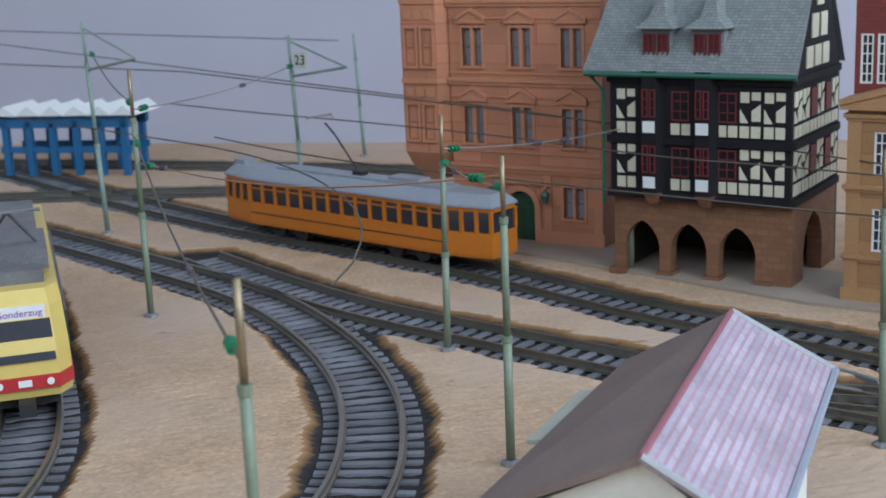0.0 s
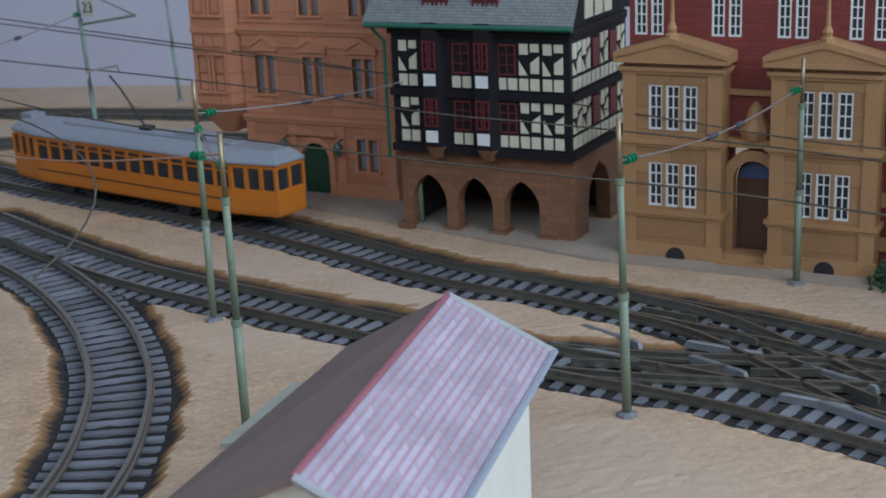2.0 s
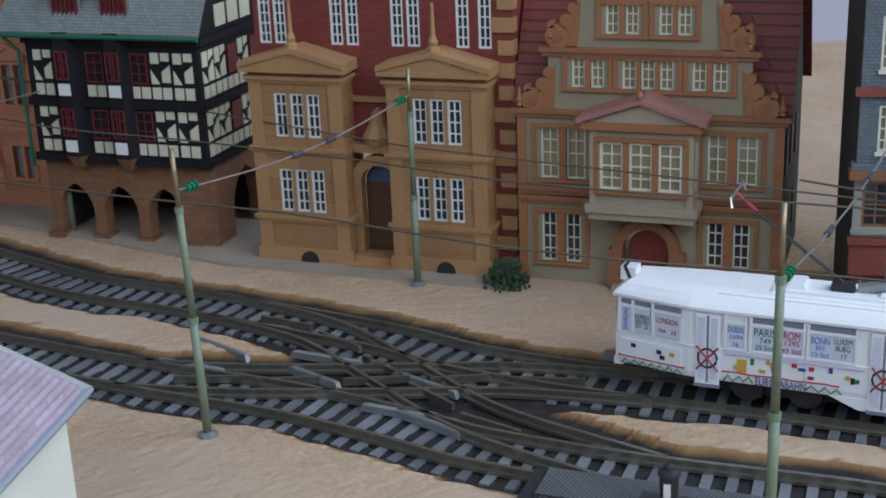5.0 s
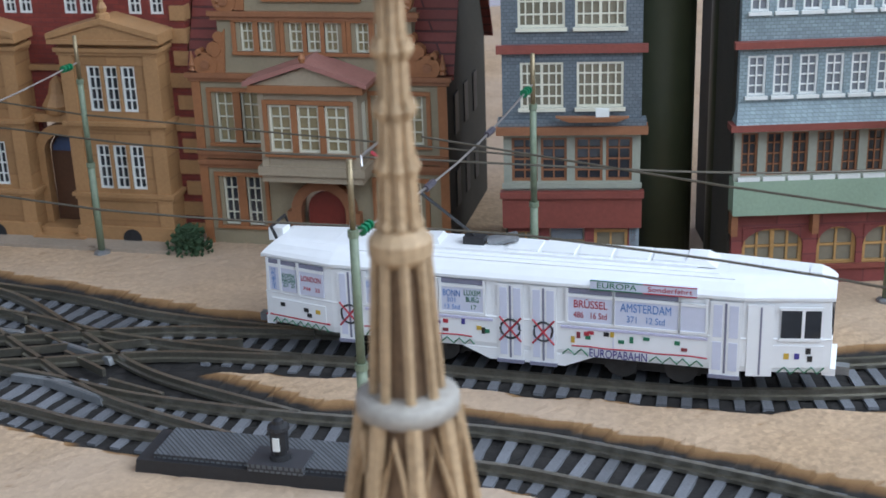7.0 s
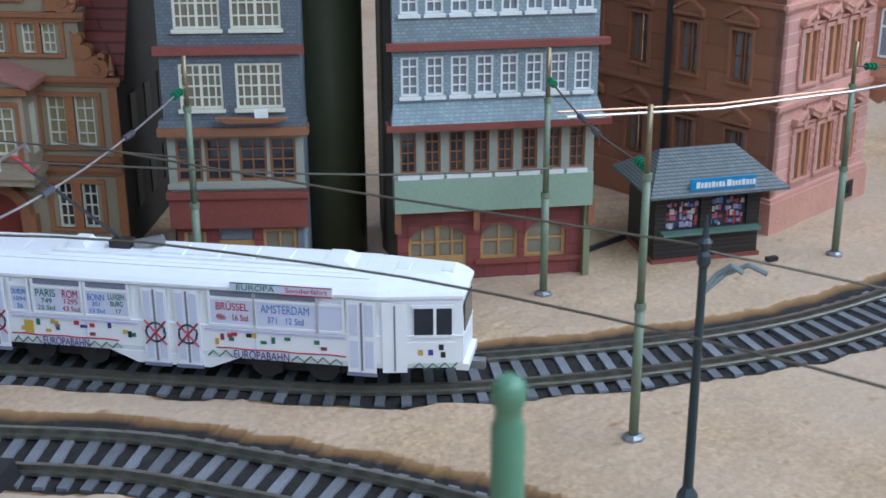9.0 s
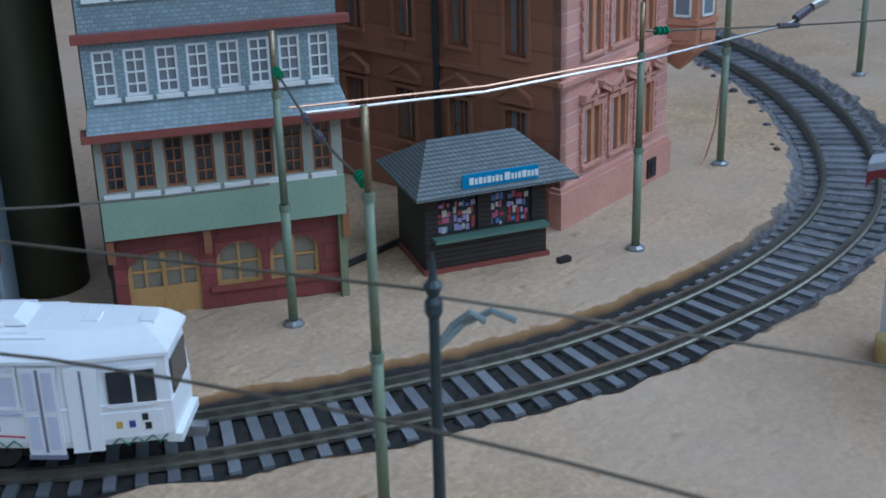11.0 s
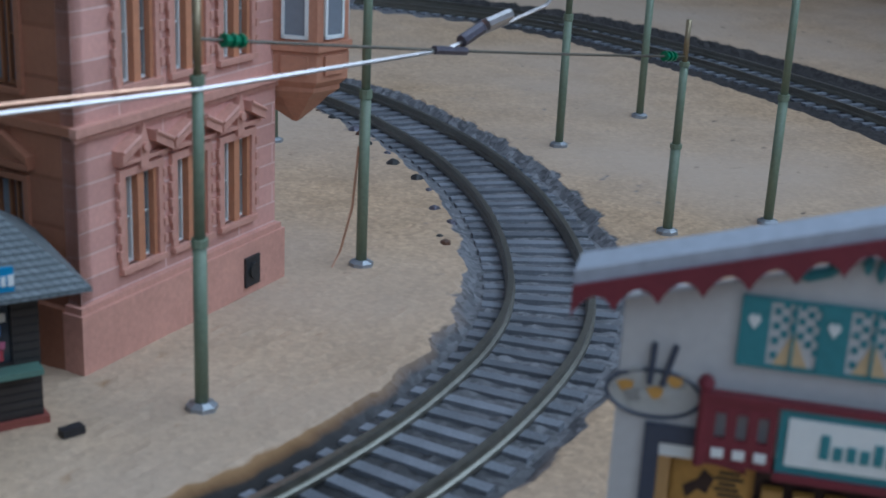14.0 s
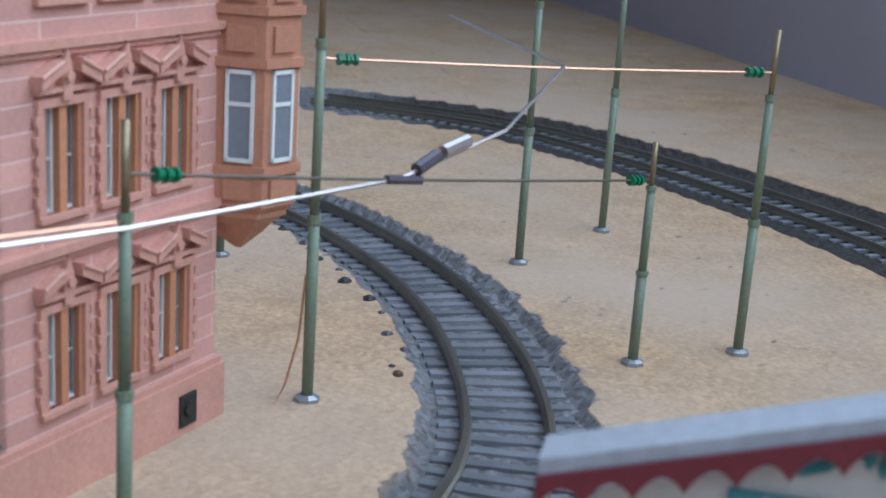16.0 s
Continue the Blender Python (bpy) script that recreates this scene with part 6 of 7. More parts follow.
def green_post():
    p = thing("green_post", 278.5, -140, 0, 0, "pale green round post top close by", "post")
    m = mat("post_green", (0.10, 0.22, 0.13), 0.4, 0.1)
    part("post", Shape().round(0, 0, [(0, 2.0), (94, 2.0), (95, 1.6), (96.5, 1.6), (97.5, 2.1), (99.5, 2.0), (100.4, 1.1)], 16), m, p, smooth=True)


def kiosk():
    k = thing("newspaper_kiosk", 313.5, 145.6, 0, 18.5, "dark brown clapboard newspaper kiosk with grey slate hip roof", "kiosk")
    W, D = 37, 24
    wood = coursed("kiosk_clapboard", (0.035, 0.028, 0.024), (0.012, 0.01, 0.01), 300, 1.5, 0.15, 0.6, 0.7)
    part("base", Shape().box(-0.8, W + 0.8, -0.8, D, 0, 1.4), OXBLOOD, k)
    part("wall", wall_shape(0, W, 1.4, 26, 0, 2, [(4.0, 16, 11.4, 22), (20, 32.5, 11.4, 22)]), wood, k, "dark clapboard front")
    for x in (0, W - 2):
        part("side_wall", Shape().box(x, x + 2, 2, D - 2, 1.4, 26), wood, k)
    part("back_wall", Shape().box(0, W, D - 2, D, 1.4, 26), wood, k)
    random.seed(11)
    cols = [mat("magazine_%s" % n, c, 0.5, 0.2) for n, c in (("pink", (0.45, 0.12, 0.2)), ("blue", (0.12, 0.2, 0.42)), ("cream", (0.55, 0.5, 0.42)), ("red", (0.4, 0.05, 0.06)), ("lilac", (0.35, 0.3, 0.5)))]
    for a, b in ((4.0, 16), (20, 32.5)):
        d = part("display", Shape().box(a, b, 1.2, 1.8, 11.4, 22), PANE_DARK, k, "magazine display window")
        for i in range(9):
            for j in range(4):
                x, z = a + 0.3 + (b - a - 1) * i / 9 + random.uniform(-0.3, 0.3), 11.9 + j * 2.4 + random.uniform(-0.4, 0.4)
                if i == 3:
                    continue
                part("magazine", Shape().box(x, x + 0.6 + 0.8 * random.random(), 0.9 - 0.2 * random.random(), 1.2, z, z + 0.9 + 1.2 * random.random()), random.choice(cols), d)
    part("counter", Shape().box(2, W - 0.5, -3.5, 0, 10.2, 11.2), mat("counter_green", (0.10, 0.18, 0.14), 0.5), k, "green counter shelf")
    e, f, g = -4.5, -7, W + 7
    part("roof", Shape().add([(e, f, 25.6), (g, f, 25.6), (g, D + 6, 25.6), (e, D + 6, 25.6), (5.5, D / 2, 36), (W - 5, D / 2, 36), (e, f, 24.9), (g, f, 24.9), (g, D + 6, 24.9), (e, D + 6, 24.9)],
                             [(0, 1, 5, 4), (1, 2, 5), (2, 3, 4, 5), (3, 0, 4), (6, 7, 1, 0), (7, 8, 2, 1), (8, 9, 3, 2), (9, 6, 0, 3), (6, 9, 8, 7)]), KIOSK_SLATE, k, "grey scaly slate hip roof")
    part("soffit", Shape().box(0, W, 2, D - 2, 24.2, 24.9), wood, k)
    sg = part("sign", Shape().box(9.5, 32, -5.6, -4.8, 26.4, 30.4), mat("sign_blue", (0.02, 0.22, 0.42), 0.4), k, "blue sign with white script bars")
    x = 11.4
    for w in (1.6, 1.0, 1.3, 1.0, 1.4, 0.8, 1.2, 0.9, 0.0, 2.0, 0.9, 0.8, 1.1, 1.5, 1.1, 0.9, 1.2):
        if w:
            part("script_bar", Shape().box(x, x + w * 0.8, -5.8, -5.6, 27.4, 28.6 + w * 0.5), PUREWHITE, sg)
        x += w * 0.8 + 0.35


def food_stand():
    ox, oy = 423.3, 88.0
    t = thing("food_stand", ox, oy, 0, -26, "white model snack stand with scalloped red trim and painted decorations", "stand")
    wal = mat("stand_white", (0.50, 0.485, 0.47), 0.6, 0.08, 200, 0.1)
    teal = mat("stand_teal", (0.045, 0.21, 0.235), 0.5, 0.15)
    red = mat("stand_dark_red", (0.15, 0.018, 0.03), 0.5, 0.15)
    ochre = mat("stand_ochre", (0.50, 0.27, 0.06), 0.6, 0.2, 300, 0.1)
    navy = mat("stand_frame_blue", (0.045, 0.055, 0.085), 0.5)
    brown = mat("stand_cabinet_brown", (0.05, 0.025, 0.018), 0.6, 0.3)
    W, D = 72.0, 7.0
    part("wall", wall_shape(0, W, 0, 46, 0, 1.5, [(6, 60, 8.6, 27.5)]), wal, t, "off-white printed wall")
    part("gable", Shape().prism([(0, 46), (W, 46), (W / 2, 57)], 0, 1.5), wal, t)
    for x in (0, W - 1.5):
        part("side_wall", Shape().box(x, x + 1.5, 1.5, D, 0, 46), wal, t)
    part("back_wall", Shape().box(0, W, D, D + 1.2, 0, 46), wal, t)
    k = 0.29
    for sg in (1, -1):
        e, r = (-6.2, W / 2) if sg > 0 else (W + 6.2, W / 2)
        q = [(e, 48.2), (r, 48.2 + k * 42.2), (r, 50.4 + k * 42.2), (e, 50.4)]
        part("roof_slab", Shape().prism(q if sg > 0 else q[::-1], -4, 3), mat("stand_roof_grey", (0.36, 0.38, 0.42), 0.5, 0.2, 200, 0.2), t, "pale grey roof slab")
        for i in range(8):
            w = 5.2
            x, z = (e + sg * i * w), 48.2 + i * w * k
            c = [(x + sg * w * f, z + w * k * f - 1.3 - 2.3 * abs(2 * f - 1) ** 2.2) for f in (0, 0.12, 0.25, 0.4, 0.5, 0.6, 0.75, 0.88, 1)]
            c += [(x + sg * w, z + w * k + 0.4), (x, z + 0.4)]
            part("scallop", Shape().prism(c if sg > 0 else c[::-1], -4.7, -4), red, t, "dark red scalloped trim")
    # serving opening
    part("interior", Shape().box(3, 62, 6.2, 7, 6, 30), ochre, t, "warm ochre interior board")
    part("counter", Shape().box(5, 61, -1.4, 6, 7.6, 8.6), wal, t, "pale serving counter")
    f = part("opening_frame", Shape().box(4, 6, -0.6, 1.5, 8.6, 30), navy, t)
    part("frame_head", Shape().box(6, 12, -0.6, 1.5, 27.5, 30), navy, f)
    part("roll_blind", Shape().box(6, 11.6, -0.2, 1.6, 25.6, 27.4), PUREWHITE, f)
    part("door_leaf", Shape().box(6, 7.6, 0.2, 1.4, 8.8, 25.5), OCHRE, f)
    m = part("menu", Shape().box(7.8, 18, 5.6, 6.2, 10, 27), mat("menu_yellow", (0.56, 0.31, 0.07), 0.6, 0.15), t, "ochre menu board with a small drawing")
    for i in range(5):
        part("menu_line", Shape().box(14 - (i % 2) * 0.5, 17.2 - (i % 3) * 0.5, 5.4, 5.6, 18 + i * 0.8, 18.35 + i * 0.8), BLACK, m)
    part("drawing", Shape().prism([(10, 17), (11.4, 18.6), (12.6, 18), (13.4, 20.4), (12, 21.6), (11.2, 20), (9.4, 18.8)], 5.4, 5.6), brown, m)
    part("drawing", Shape().prism([(13.8, 22.4), (17.4, 21.6), (16.8, 23.4), (14.4, 23.8)], 5.4, 5.6), INK["maroon"], m)
    cab = part("cabinet", Shape().box(18.6, 44, 5.6, 6.2, 8.6, 28), brown, t, "dark wooden shelf cabinet")
    for z in (13, 18, 22.5):
        part("shelf", Shape().box(18.8, 44, 3.6, 5.6, z, z + 0.7), brown, cab)
    random.seed(8)
    for i in range(12):
        x, z = 19.6 + (i % 6) * 4, 13.7 if i < 6 else 18.7
        part("loaf", Shape().tube([(x, 4.4, z + 1.1), (x + 2.6, 4.4, z + 1.1)], 1.0 + 0.3 * random.random(), 8), ochre, cab)
    part("bowl", Shape().round(15, 3, [(8.6, 1.3), (9.4, 1.6), (11.6, 2.0), (11.7, 1.6)], 12), OFFWHITE, t)
    # balcony rail with oval cut-outs, name board beside it
    bal = part("balcony", wall_shape(11, 20, 26.4, 35.4, -2.4, -1.6, [(12.6 + i * 2.6, 13.9 + i * 2.6, 30.0, 33.6) for i in range(3)]), red, t, "dark red balcony panel with cut-outs")
    part("balcony_cap", Shape().box(10.6, 50, -2.8, -1.2, 35.4, 36.2), red, bal)
    part("newel", Shape().round(11, -2, [(26, 0.7), (36.4, 0.7), (37, 1.1), (38, 0.8), (38.4, 0.2)], 8), red, bal)
    for i in range(3):
        part("balcony_peg", Shape().box(12.5 + i * 2.6, 14 + i * 2.6, -2.7, -2.4, 27.6, 28.8), PUREWHITE, bal)
    bd = part("name_board", Shape().box(20.4, 50, -2.2, -1.6, 26.6, 35.2), teal, t, "white name board with blue script bars")
    part("board_field", Shape().box(21.4, 49, -2.5, -2.2, 27.8, 34.2), PUREWHITE, bd)
    part("board_edge", Shape().box(20.2, 50, -2.8, -1.6, 25.6, 26.6), red, bd)
    for i, h in enumerate((3.2, 1.8, 2.0, 1.8, 2.8, 1.8, 1.8, 2.6)):
        part("script_bar", Shape().box(25.4 + i * 1.6, 26.5 + i * 1.6, -2.7, -2.5, 29.4, 29.4 + h), teal, bd)
    # painted windows with checked curtains between heart shutters
    for x in (17.6, 27.0, 36.4):
        w = part("painted_window", Shape().box(x, x + 5.9, -0.4, 0, 39.8, 48.6), wal, t, "painted window with checked curtains")
        part("shutter", Shape().box(x - 3.5, x, -0.7, 0, 39.6, 48.7), teal, w, "teal shutter with a heart")
        part("shutter_heart", Shape().prism([(x - 1.8, 44.6), (x - 1.0, 45.8), (x - 1.4, 46.6), (x - 1.8, 46.2), (x - 2.2, 46.6), (x - 2.6, 45.8)], -0.9, -0.7), PUREWHITE, w)
        part("light_slope", Shape().prism([(x + 0.9, 40.2), (x + 5.0, 40.2), (x + 2.95, 44.6)], -0.55, -0.4), mat("window_warm", (0.55, 0.40, 0.22), 0.6), w)
        s = Shape()
        for r in range(8):
            for q in range(6):
                cx, cz = x + 0.45 + q * 0.98, 41 + r * 0.95
                if (r + q) % 2 == 0 and not (abs(cx + 0.4 - x - 2.95) < (44.9 - cz) * 0.5):
                    s.box(cx, cx + 0.8, -0.62, -0.4, cz, cz + 0.8)
        part("curtain", s, teal, w, "teal checked curtain")
        part("glazing_bar", Shape().box(x + 2.75, x + 3.1, -0.8, -0.4, 39.8, 48.6), teal, w)
        part("window_frame", Shape().box(x, x + 5.9, -0.75, -0.4, 39.6, 40.1).box(x, x + 5.9, -0.75, -0.4, 48.3, 48.8), teal, w)
    # painted dish with cutlery
    ring = [(4.6 + 6.0 * math.cos(2 * math.pi * i / 24), -0.35, 34.0 + 3.2 * math.sin(2 * math.pi * i / 24)) for i in range(25)]
    dish = part("painted_dish", Shape().prism([(x, z) for x, _, z in ring[:-1]], -0.3, 0), mat("dish_grey", (0.40, 0.39, 0.36), 0.6), t, "painted oval dish with a dark rim")
    part("dish_rim", Shape().tube(ring, 0.28, 4), navy, dish)
    random.seed(4)
    for i in range(9):
        x, z = 4.6 + random.uniform(-4, 4), 34.6 + random.uniform(-1.4, 2.2)
        part("painted_food", Shape().prism([(x + 1.2 * math.cos(2 * math.pi * j / 7) * (0.7 + 0.5 * (j % 2)), z + 0.9 * math.sin(2 * math.pi * j / 7)) for j in range(7)], -0.45 - i * 0.01, -0.3), [brown, dish.data.materials[0], ochre][i % 3] if i % 3 else mat("painted_food_grey", (0.27, 0.26, 0.24), 0.6), dish)
    for x0, x1 in ((4.0, 3.9), (5.6, 6.6)):
        part("cutlery", Shape().tube([(x0, -0.6, 35.4), (x1 + 0.3, -0.6, 41.0)], 0.42, 5), navy, dish)
    part("scroll_ornament", Shape().tube([(18.8, -0.4, 54.0), (19.4, -0.4, 52.6), (21.4, -0.4, 52.0), (23.6, -0.4, 52.8), (25.6, -0.4, 54.6)], 0.75, 6), teal, t)
    for i in range(3):
        part("scroll_ornament", Shape().round(28 + i * 1.6, -0.4, [(53 - i * 0.8, 0.2), (54 - i * 0.8, 0.7), (56 - i * 0.6, 0.3)], 6), teal, t)
    g = Shape()
    for i in range(64):
        x = 5.4 + i
        g.prism([(x, 0.2), (x + 1.2, 0.2), (x + 0.5, 1.6 + (i * 7 % 5) * 0.5)], -0.4, 0)
    part("painted_grass", g, teal, t, "painted blue-green grass strip")
    a = math.radians(-26)
    bx, by = 2.3, -3.4
    bn = thing("waste_bin", ox + bx * math.cos(a) - by * math.sin(a), oy + bx * math.sin(a) + by * math.cos(a), 0, 0, "small cream round bin beside the stand", "bin")
    part("bin_body", Shape().round(0, 0, [(0, 2.4), (6.4, 2.75), (7.2, 2.85), (7.3, 2.4)], 18), mat("bin_cream", (0.50, 0.40, 0.17), 0.6, 0.2, 200, 0.1), bn, smooth=True)


station()
spire()
street_lamp()
green_post()
kiosk()
food_stand()

# ---- masts and wires ----
def mast(x, y, h, lean_x=0.0, lean_y=0.0, pale=False):
    m = thing("catenary_mast", x, y, 0, 0, "thin green catenary mast with a brass tip" if not pale else "pale green catenary mast", "mast", "catenary masts")
    p = MAST_LIGHT if pale else MAST
    top = (lean_x, lean_y)
    q = lambda z: (top[0] * z / h, top[1] * z / h, z)
    part("foot", Shape().round(0, 0, [(-0.5, 3.0), (0.8, 2.8), (1.4, 1.6)], 8), STEEL, m)
    part("shaft", Shape().tube([q(0), q(h * 0.42)], 1.25, 10), p, m, smooth=True)
    part("upper_shaft", Shape().tube([q(h * 0.42), q(h * 0.8)], 1.0, 10), p, m, smooth=True)
    for k, r in ((0.42, 1.5), (0.80, 1.25)):
        part("collar", Shape().tube([q(h * (k - 0.01)), q(h * (k + 0.01))], r, 10), p, m)
    part("tip", Shape().tube([q(h * 0.8), q(h)], 0.7, 8), BRASS if not pale else p, m, smooth=True)
    return m


MASTS = [(-153, 23, 81, 1, 0), (0, 0, 81, -2, 0), (16, 124, 77, 0, 0), (-141, 148, 69, 0, 0), (173, 99, 79, 0, 0), (153, -21, 83, 0, 0), (303, 27, 87, 0, 0), (278, 117, 79, 0, 0),
         (375, 159, 73, 0, 0), (415, 229, 95, 0, 0), (496, 245, 54, 0, 0), (494, 330, 95, 0, 0), (534, 366, 110, 0, 0), (526, 250, 80, 0, 0), (407, 340, 90, 0, 0),
         (-84, -56, 84, 0, 0), (-281, 12, 95, 0, 0), (-49, -200, 90, 0, 0)]
for x, y, hgt, lx, ly in MASTS:
    mast(x, y, hgt, lx, ly)
for x, y, hgt in ((-410, 116, 104), (-340, 186, 92), (-420, 352, 78), (-510, 400, 78)):
    m = mast(x, y, hgt, -4, 0, True)
    if y < 200:
        part("bracket", Shape().tube([(-3, 0, hgt - 3), (34, -4, hgt * 0.84)], 0.5).tube([(-2, 0, hgt * 0.78), (34, -4, hgt * 0.84)], 0.8), MAST_LIGHT, m)


def wire(pts, material, label, r=0.32):
    return single("overhead_wire", Shape().tube(pts, r, 5), material, label, "wire", "overhead wires")


def insulator(p, d):
    d = Vector(d).normalized()
    s = Shape()
    for k in range(-2, 3):
        c = Vector(p) + d * k * 0.9
        s.tube([tuple(c - d * 0.32), tuple(c + d * 0.32)], 1.25 if k % 2 == 0 else 0.9, 8)
    single("insulator", s, INSULATOR, "small ribbed green insulator on a span wire", "insulator", "insulators")


def span(a, b, material=SILVER_WIRE, sag=3.0, joints=(0.45, 0.6), dark=True):
    """A cross-span between two masts with an insulator near each end and soldered joints."""
    A, B = Vector(a), Vector(b)
    pts = [tuple(A.lerp(B, k / 8) - Vector((0, 0, sag * math.sin(math.pi * k / 8)))) for k in range(9)]
    single("span_wire", Shape().tube(pts, 0.3, 5), material, "thin span wire between two masts", "wire", "span wires")
    for k in (0.05, 0.95):
        insulator(A.lerp(B, k) - Vector((0, 0, sag * math.sin(math.pi * k))), B - A)
    for k in joints:
        c = A.lerp(B, k) - Vector((0, 0, sag * math.sin(math.pi * k)))
        d = (B - A).normalized()
        single("wire_joint", Shape().tube([tuple(c - d * 2.5), tuple(c - d * 1.2), tuple(c + d * 1.2), tuple(c + d * 2.5)], 0.9, 6), GREYBIT, "dark soldered wire joint", "clamp", "wire joints")


span((-2, 0, 70), (16, 124, 68), sag=4)
span((-152, 23, 70), (-141, 148, 60), sag=2)
span((153, -21, 66), (173, 99, 70), sag=4, joints=(0.35, 0.7))
span((303, 27, 72), (278, 117, 70), DARK_WIRE, 3)
span((375, 159, 65), (496, 245, 45), DARK_WIRE, 0.5, (0.40, 0.43))
span((415, 229, 73), (526, 250, 70), COPPER, 0.5, ())
span((-84, -56, 76), (-152, 23, 66), COPPER, 2, (0.75,))
span((-84, -56, 79), (-281, 12, 60), COPPER, 6, (0.9,))
span((-49, -200, 76), (-281, 12, 70), DARK_WIRE, 6, (0.3,))
span((-281, 12, 80), (-340, 186, 78), SILVER_WIRE, 3, (0.6,))
span((-281, 12, 82), (-410, 116, 90), DARK_WIRE, 3, ())


def over(line, z, x0, x1, material, label, dy=0.0):
    pts = [(x, y + dy, z) for x, y, a in smooth_path(line, 22.0) if x0 <= x <= x1]
    wire(pts, material, label)


over(MAIN, 58, -420, 300, DARK_WIRE, "dark contact wire above the far track")
over(NEAR, 57, -320, 360, DARK_WIRE, "dark contact wire above the near track")
over(CURVE, 58, -470, -105, DARK_WIRE, "dark contact wire above the curve")
wire([(-700, 190, 75), (-420, 190, 72), (-141, 150, 60)], DARK_WIRE, "dark feeder wire above the tracks")
wire([(-800, 230, 92), (-420, 330, 76)], DARK_WIRE, "dark feeder wire above the tracks")
wire([(-700, 250, 84), (-200, 165, 62), (16, 124, 50), (173, 99, 48)], DARK_WIRE, "dark feeder wire above the tracks")
wire([(284, 117, 58), (330, 130, 58), (375, 158, 57), (424, 194, 56.5), (450, 214, 62), (470, 239, 71.5), (468, 330, 72)], SILVER_WIRE, "bright contact wire above the outer curve", 0.42)
wire([(281, 117, 59.5), (330, 131, 59.2), (375, 159, 57.8)], COPPER, "bare copper wire beside the contact wire")
wire([(314, -5, 65), (230, 25, 65), (150, 55, 66)], DARK_WIRE, "dark wire running to the street lamp")
wire([(314, -5, 64), (352, -9, 58), (430, -22, 47)], DARK_WIRE, "dark wire running from the street lamp")

for a, b, c in (((428, 197, 57.6), (433, 201, 59.6), GREYBIT), ((434, 201.6, 60), (440, 206, 61.4), SILVER_WIRE)):
    single("wire_clamp", Shape().tube([a, tuple((p + q) / 2 for p, q in zip(a, b)), b], 1.3, 8), c, "clamp fitting on the contact wire", "clamp", "wire clamps")
single("loose_wire", Shape().tube([(408, 227, 0.4), (410, 228, 4), (412.6, 228.6, 14), (413.8, 229, 28)], 0.3, 5), COPPER, "thin brown wire leaning on a mast foot", "wire")

# ---- bits on the ground ----
def point_motor(x, y, rz, lantern_x):
    m = thing("point_motor", x, y, 0, rz, "black point motor box with a chequered top", "point motor", "point motors")
    chk = coursed("chequer_plate", (0.11, 0.12, 0.13), (0.04, 0.04, 0.045), 1.4, 1.4, 0.2, 0.5, 0.8)
    part("case", Shape().loft([[(0, 0, -3), (62, 0, -3), (62, 17, -3), (0, 17, -3)], [(1, 0.6, 3.4), (61, 0.6, 3.4), (61, 16.4, 3.4), (1, 16.4, 3.4)]]), BLACK, m)
    part("cover", Shape().box(5, 58, 2, 15.5, 3.4, 4.6).box(30, 44, 0, 9, 3.4, 5.4), chk, m, "chequered cover plate")
    l = thing("point_lantern", x, y, 5.4, rz, "black point lantern with a small white lens", "lantern", "point lanterns")
    s = Shape().round(lantern_x, 4.5, [(0, 2.8), (1, 2.6), (1.2, 1.7), (2, 1.7), (2.2, 2.2), (7.4, 2.3), (7.8, 2.8), (8.6, 2.6), (9.2, 1.4), (10, 1.2), (10.4, 0.4)], 12)
    part("lantern_body", s, BLACK, l)
    part("lens", Shape().box(lantern_x - 0.8, lantern_x + 0.8, 1.9, 2.4, 2.8, 6.2), PUREWHITE, l, "white lantern lens")


point_motor(92, -17, -1, 37)
point_motor(98, 82, -1, 46)

for x, y, turn in [(-23, 77, -6), (-26, 57, -22), (10, 58, -6), (10, 45, -22), (-29, 42, -6), (46, 48, -22), (46, 28, -6), (55, 24, -22)]:
    single("guard_rail", Shape().loft([[(-13, -1.0, -1.9), (13, -1.0, -1.9), (13, 1.0, -1.9), (-13, 1.0, -1.9)], [(-12, -0.8, 0.2), (12, -0.8, 0.2), (12, 0.8, 0.2), (-12, 0.8, 0.2)], [(-10.5, -0.5, 0.6), (10.5, -0.5, 0.6), (10.5, 0.5, 0.6), (-10.5, 0.5, 0.6)]]), STEEL, "grey metal guard plate in the track crossing", "guard plate", "guard plates", x=x, y=y, rz=turn)

random.seed(21)
for x, y, a in smooth_path(MAIN, 6.0):
    if y > 235 and x > 380 and random.random() < 0.55:
        o, r = random.uniform(19, 25), random.uniform(1.0, 2.3)
        lump = Shape().loft([[(r * w * (0.8 + 0.4 * random.random()) * math.cos(2 * math.pi * i / 7), r * w * (0.8 + 0.4 * random.random()) * math.sin(2 * math.pi * i / 7), z * r) for i in range(7)] for z, w in ((-0.6, 0.8), (0.1, 1.0), (0.7, 0.6), (0.9, 0.2))])
        single("ballast_lump", lump, random.choice([DARK, BROWN_DOOR, GREYBIT]), "dark crumb of loose ballast beside the track", "ballast", "ballast lumps", x=x - math.sin(a) * o, y=y + math.cos(a) * o, z=-0.6)

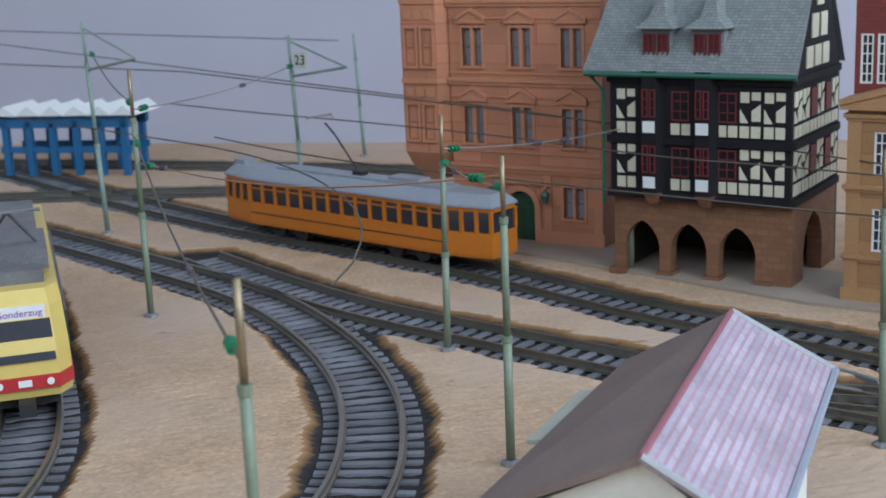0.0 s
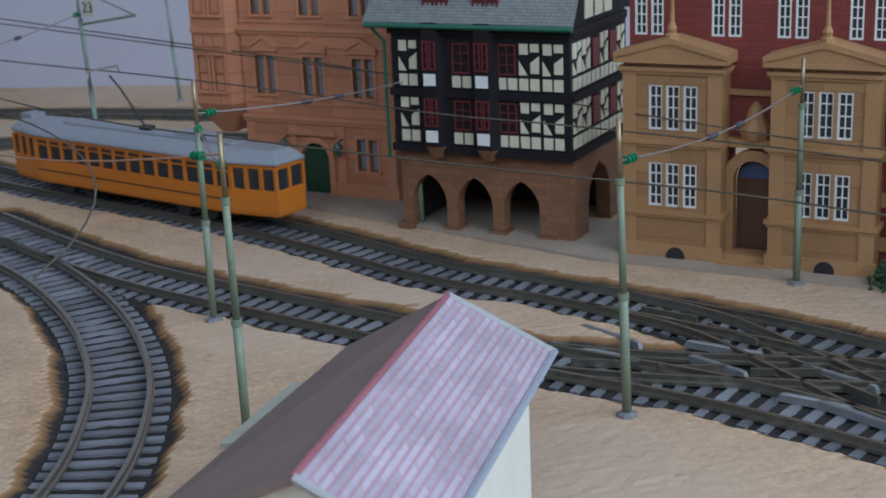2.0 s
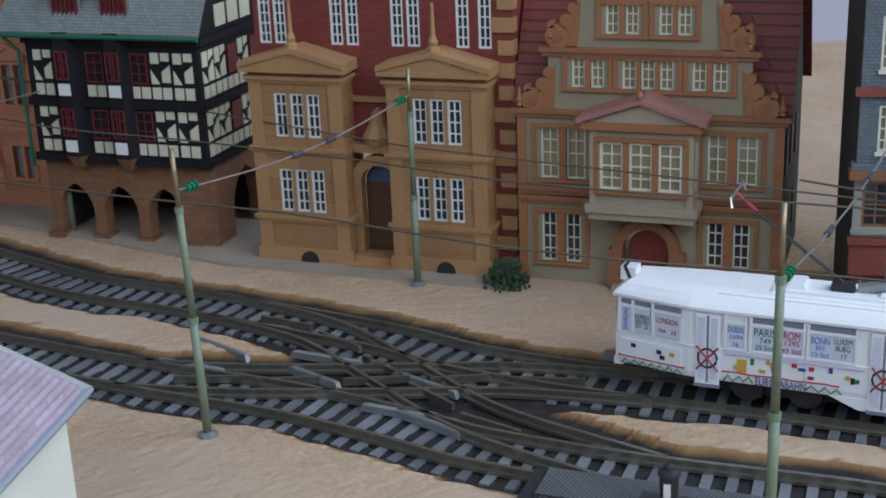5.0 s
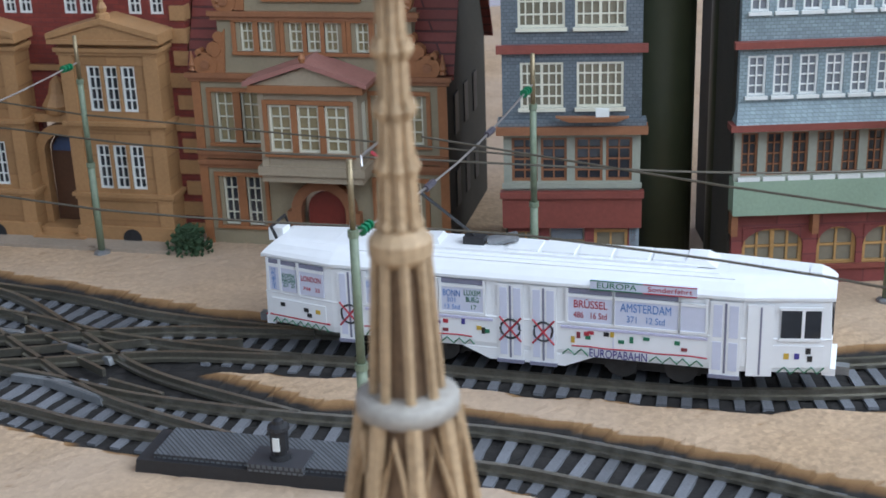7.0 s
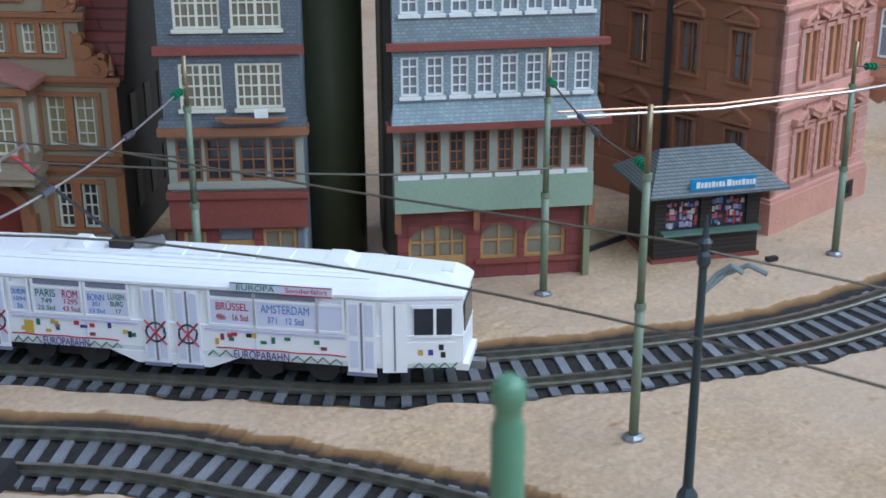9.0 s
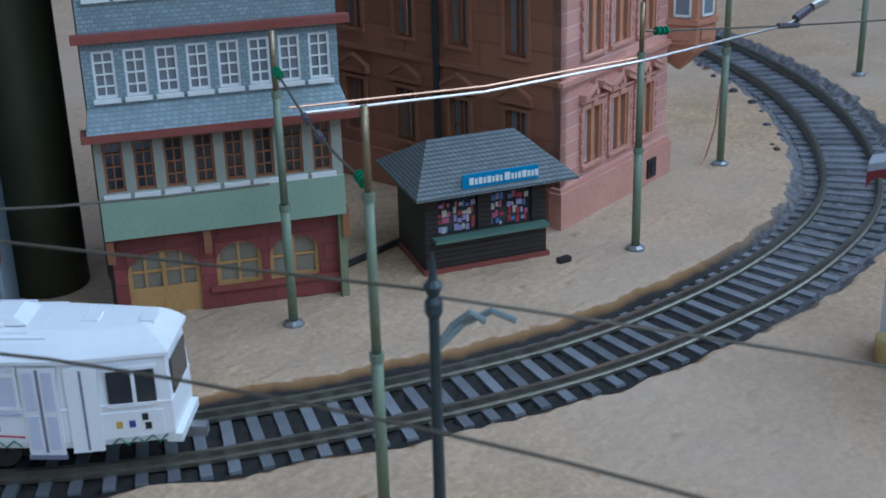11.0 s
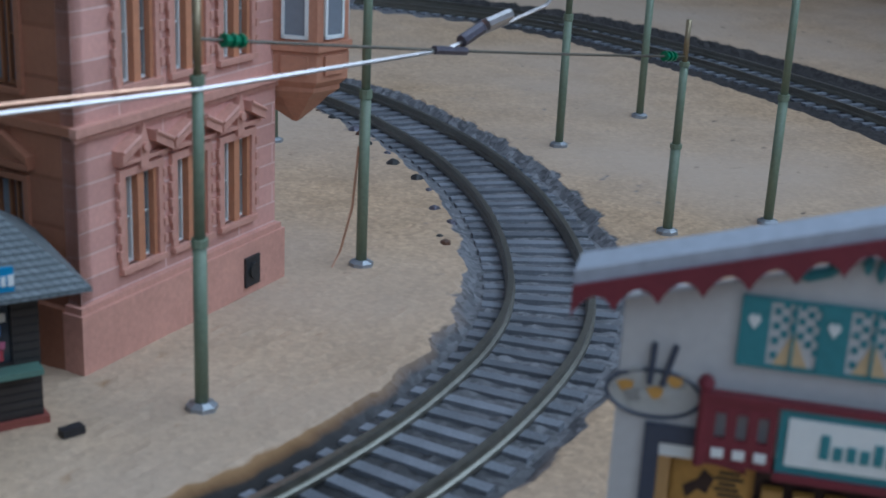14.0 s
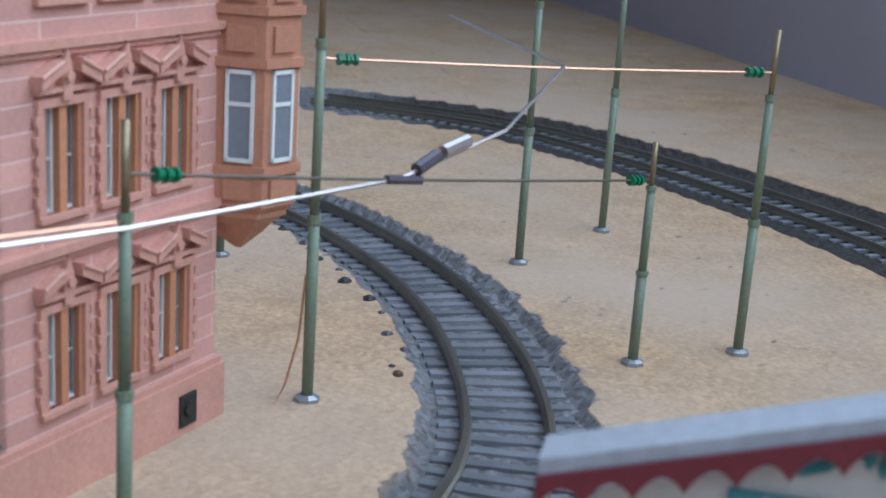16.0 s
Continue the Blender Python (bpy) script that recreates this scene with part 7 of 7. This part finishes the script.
# leafy bush at the foot of the gabled house
b = thing("bush", 47, 129, 0, 0, "small dark green flocked bush at the house wall", "bush")
random.seed(3)
leaf = mat("bush_flock", (0.035, 0.07, 0.03), 0.9, 0.4, 500, 0.4)
for layer in range(3):
    s = Shape()
    for i in range(160):
        a, r = random.uniform(0, 6.283), random.random() ** 0.6
        z = random.uniform(0, 1)
        rad = (8 - layer * 1.2) * (1 - 0.55 * z) * r
        cx, cy, cz = rad * math.cos(a) * 1.25, rad * math.sin(a), 0.6 + z * 9
        q = random.uniform(0.5, 1.1)
        s.add([(cx - q, cy, cz), (cx + q, cy - q * 0.5, cz + q * 0.3), (cx, cy + q, cz + q), (cx, cy, cz - q)], [(0, 1, 2), (0, 2, 3), (1, 2, 3), (0, 1, 3)])
    part("foliage", s, leaf, b)

# blue timber frame with white ridged roof at the far left
f = thing("blue_shelter", -600, 215, 0, 20, "blue open-sided model shelter with a white ridged roof", "shelter")
bl = mat("shelter_blue", (0.02, 0.12, 0.26), 0.5, 0.15)
for i in range(6):
    for y in (0, 26):
        part("post", Shape().box(i * 16, i * 16 + 4, y, y + 4, 0, 34), bl, f)
    part("roof_ridge", Shape().prism([(i * 16 - 3, 38), (i * 16 + 13, 38), (i * 16 + 5, 44)], -4, 34), PUREWHITE, f)
for y in (0, 26):
    part("beam", Shape().box(-2, 86, y, y + 4, 30, 38).box(-2, 86, y + 1, y + 3, 14, 18), bl, f)
# number sign on the pale mast at the back
s = thing("number_sign", -340, 184, 76, 0, "small pale sign board on a mast", "sign")
part("board", Shape().box(1.5, 8.5, -1.2, 0, 0, 8), mat("sign_pale", (0.5, 0.5, 0.42), 0.6), s)
lettering("23", 5, BLACK, s, (5, -1.3, 4), (90, 0, 0))

# cable and small scraps lying on the board
single("cable", Shape().tube([(290, 152, 1), (305, 168, 1.2), (330, 190, 1), (345, 205, 1)], 1.0, 6), BLACK, "black cable lying on the board", "cable")
for x, y, w in ((360, 205, 6), (352, 150, 4)):
    single("rail_joiner", Shape().box(0, w, 0, 2, 0, 1.4), BLACK, "small black scrap lying on the board", "scrap", "scraps", x=x, y=y, rz=30)

# ---- tracks with single sleepers, last ----
SLEEPER_MESH = Shape().loft([[(-1.5, -15, -3.9), (1.5, -15, -3.9), (1.5, 15, -3.9), (-1.5, 15, -3.9)], [(-1.35, -14.8, -1.95), (1.35, -14.8, -1.95), (1.35, 14.8, -1.95), (-1.35, 14.8, -1.95)]]).mesh("sleeper", SLEEPER)
for line, label in ((MAIN, "nickel rails on grey sleepers, the long far track"), (NEAR, "nickel rails on grey sleepers, the near straight track"), (CURVE, "nickel rails on grey sleepers in a tight curve"),
                    (SIDE, "nickel rails on grey sleepers under the yellow tram"), (FAR_LEFT, "far track along the room wall"), (FAR_BACK, "far track along the room wall"), (FAR_RIGHT, "far track on dark bedding"),
                    (CROSS_A, "crossover rails between the two street tracks"), (CROSS_B, "crossover rails between the two street tracks")):
    t = track(line, label)
    if line in (CROSS_A, CROSS_B):
        for x, y, a in smooth_path(line, 26.0)[1:-1]:
            p = part("check_rail", Shape().box(-10, 10, -0.55, 0.55, -1.6, 0.7), RAIL, t)
            p.matrix_local = pose(x * 0.001, y * 0.001, 0, 0, 0, math.degrees(a) + 6)
        continue
    for x, y, a in smooth_path(line, 6.5)[:290]:
        ob = new("sleeper", SLEEPER_MESH)
        ob.parent = t
        ob.matrix_local = pose(x * 0.001, y * 0.001, 0, 0, 0, math.degrees(a) + random.uniform(-1.2, 1.2))
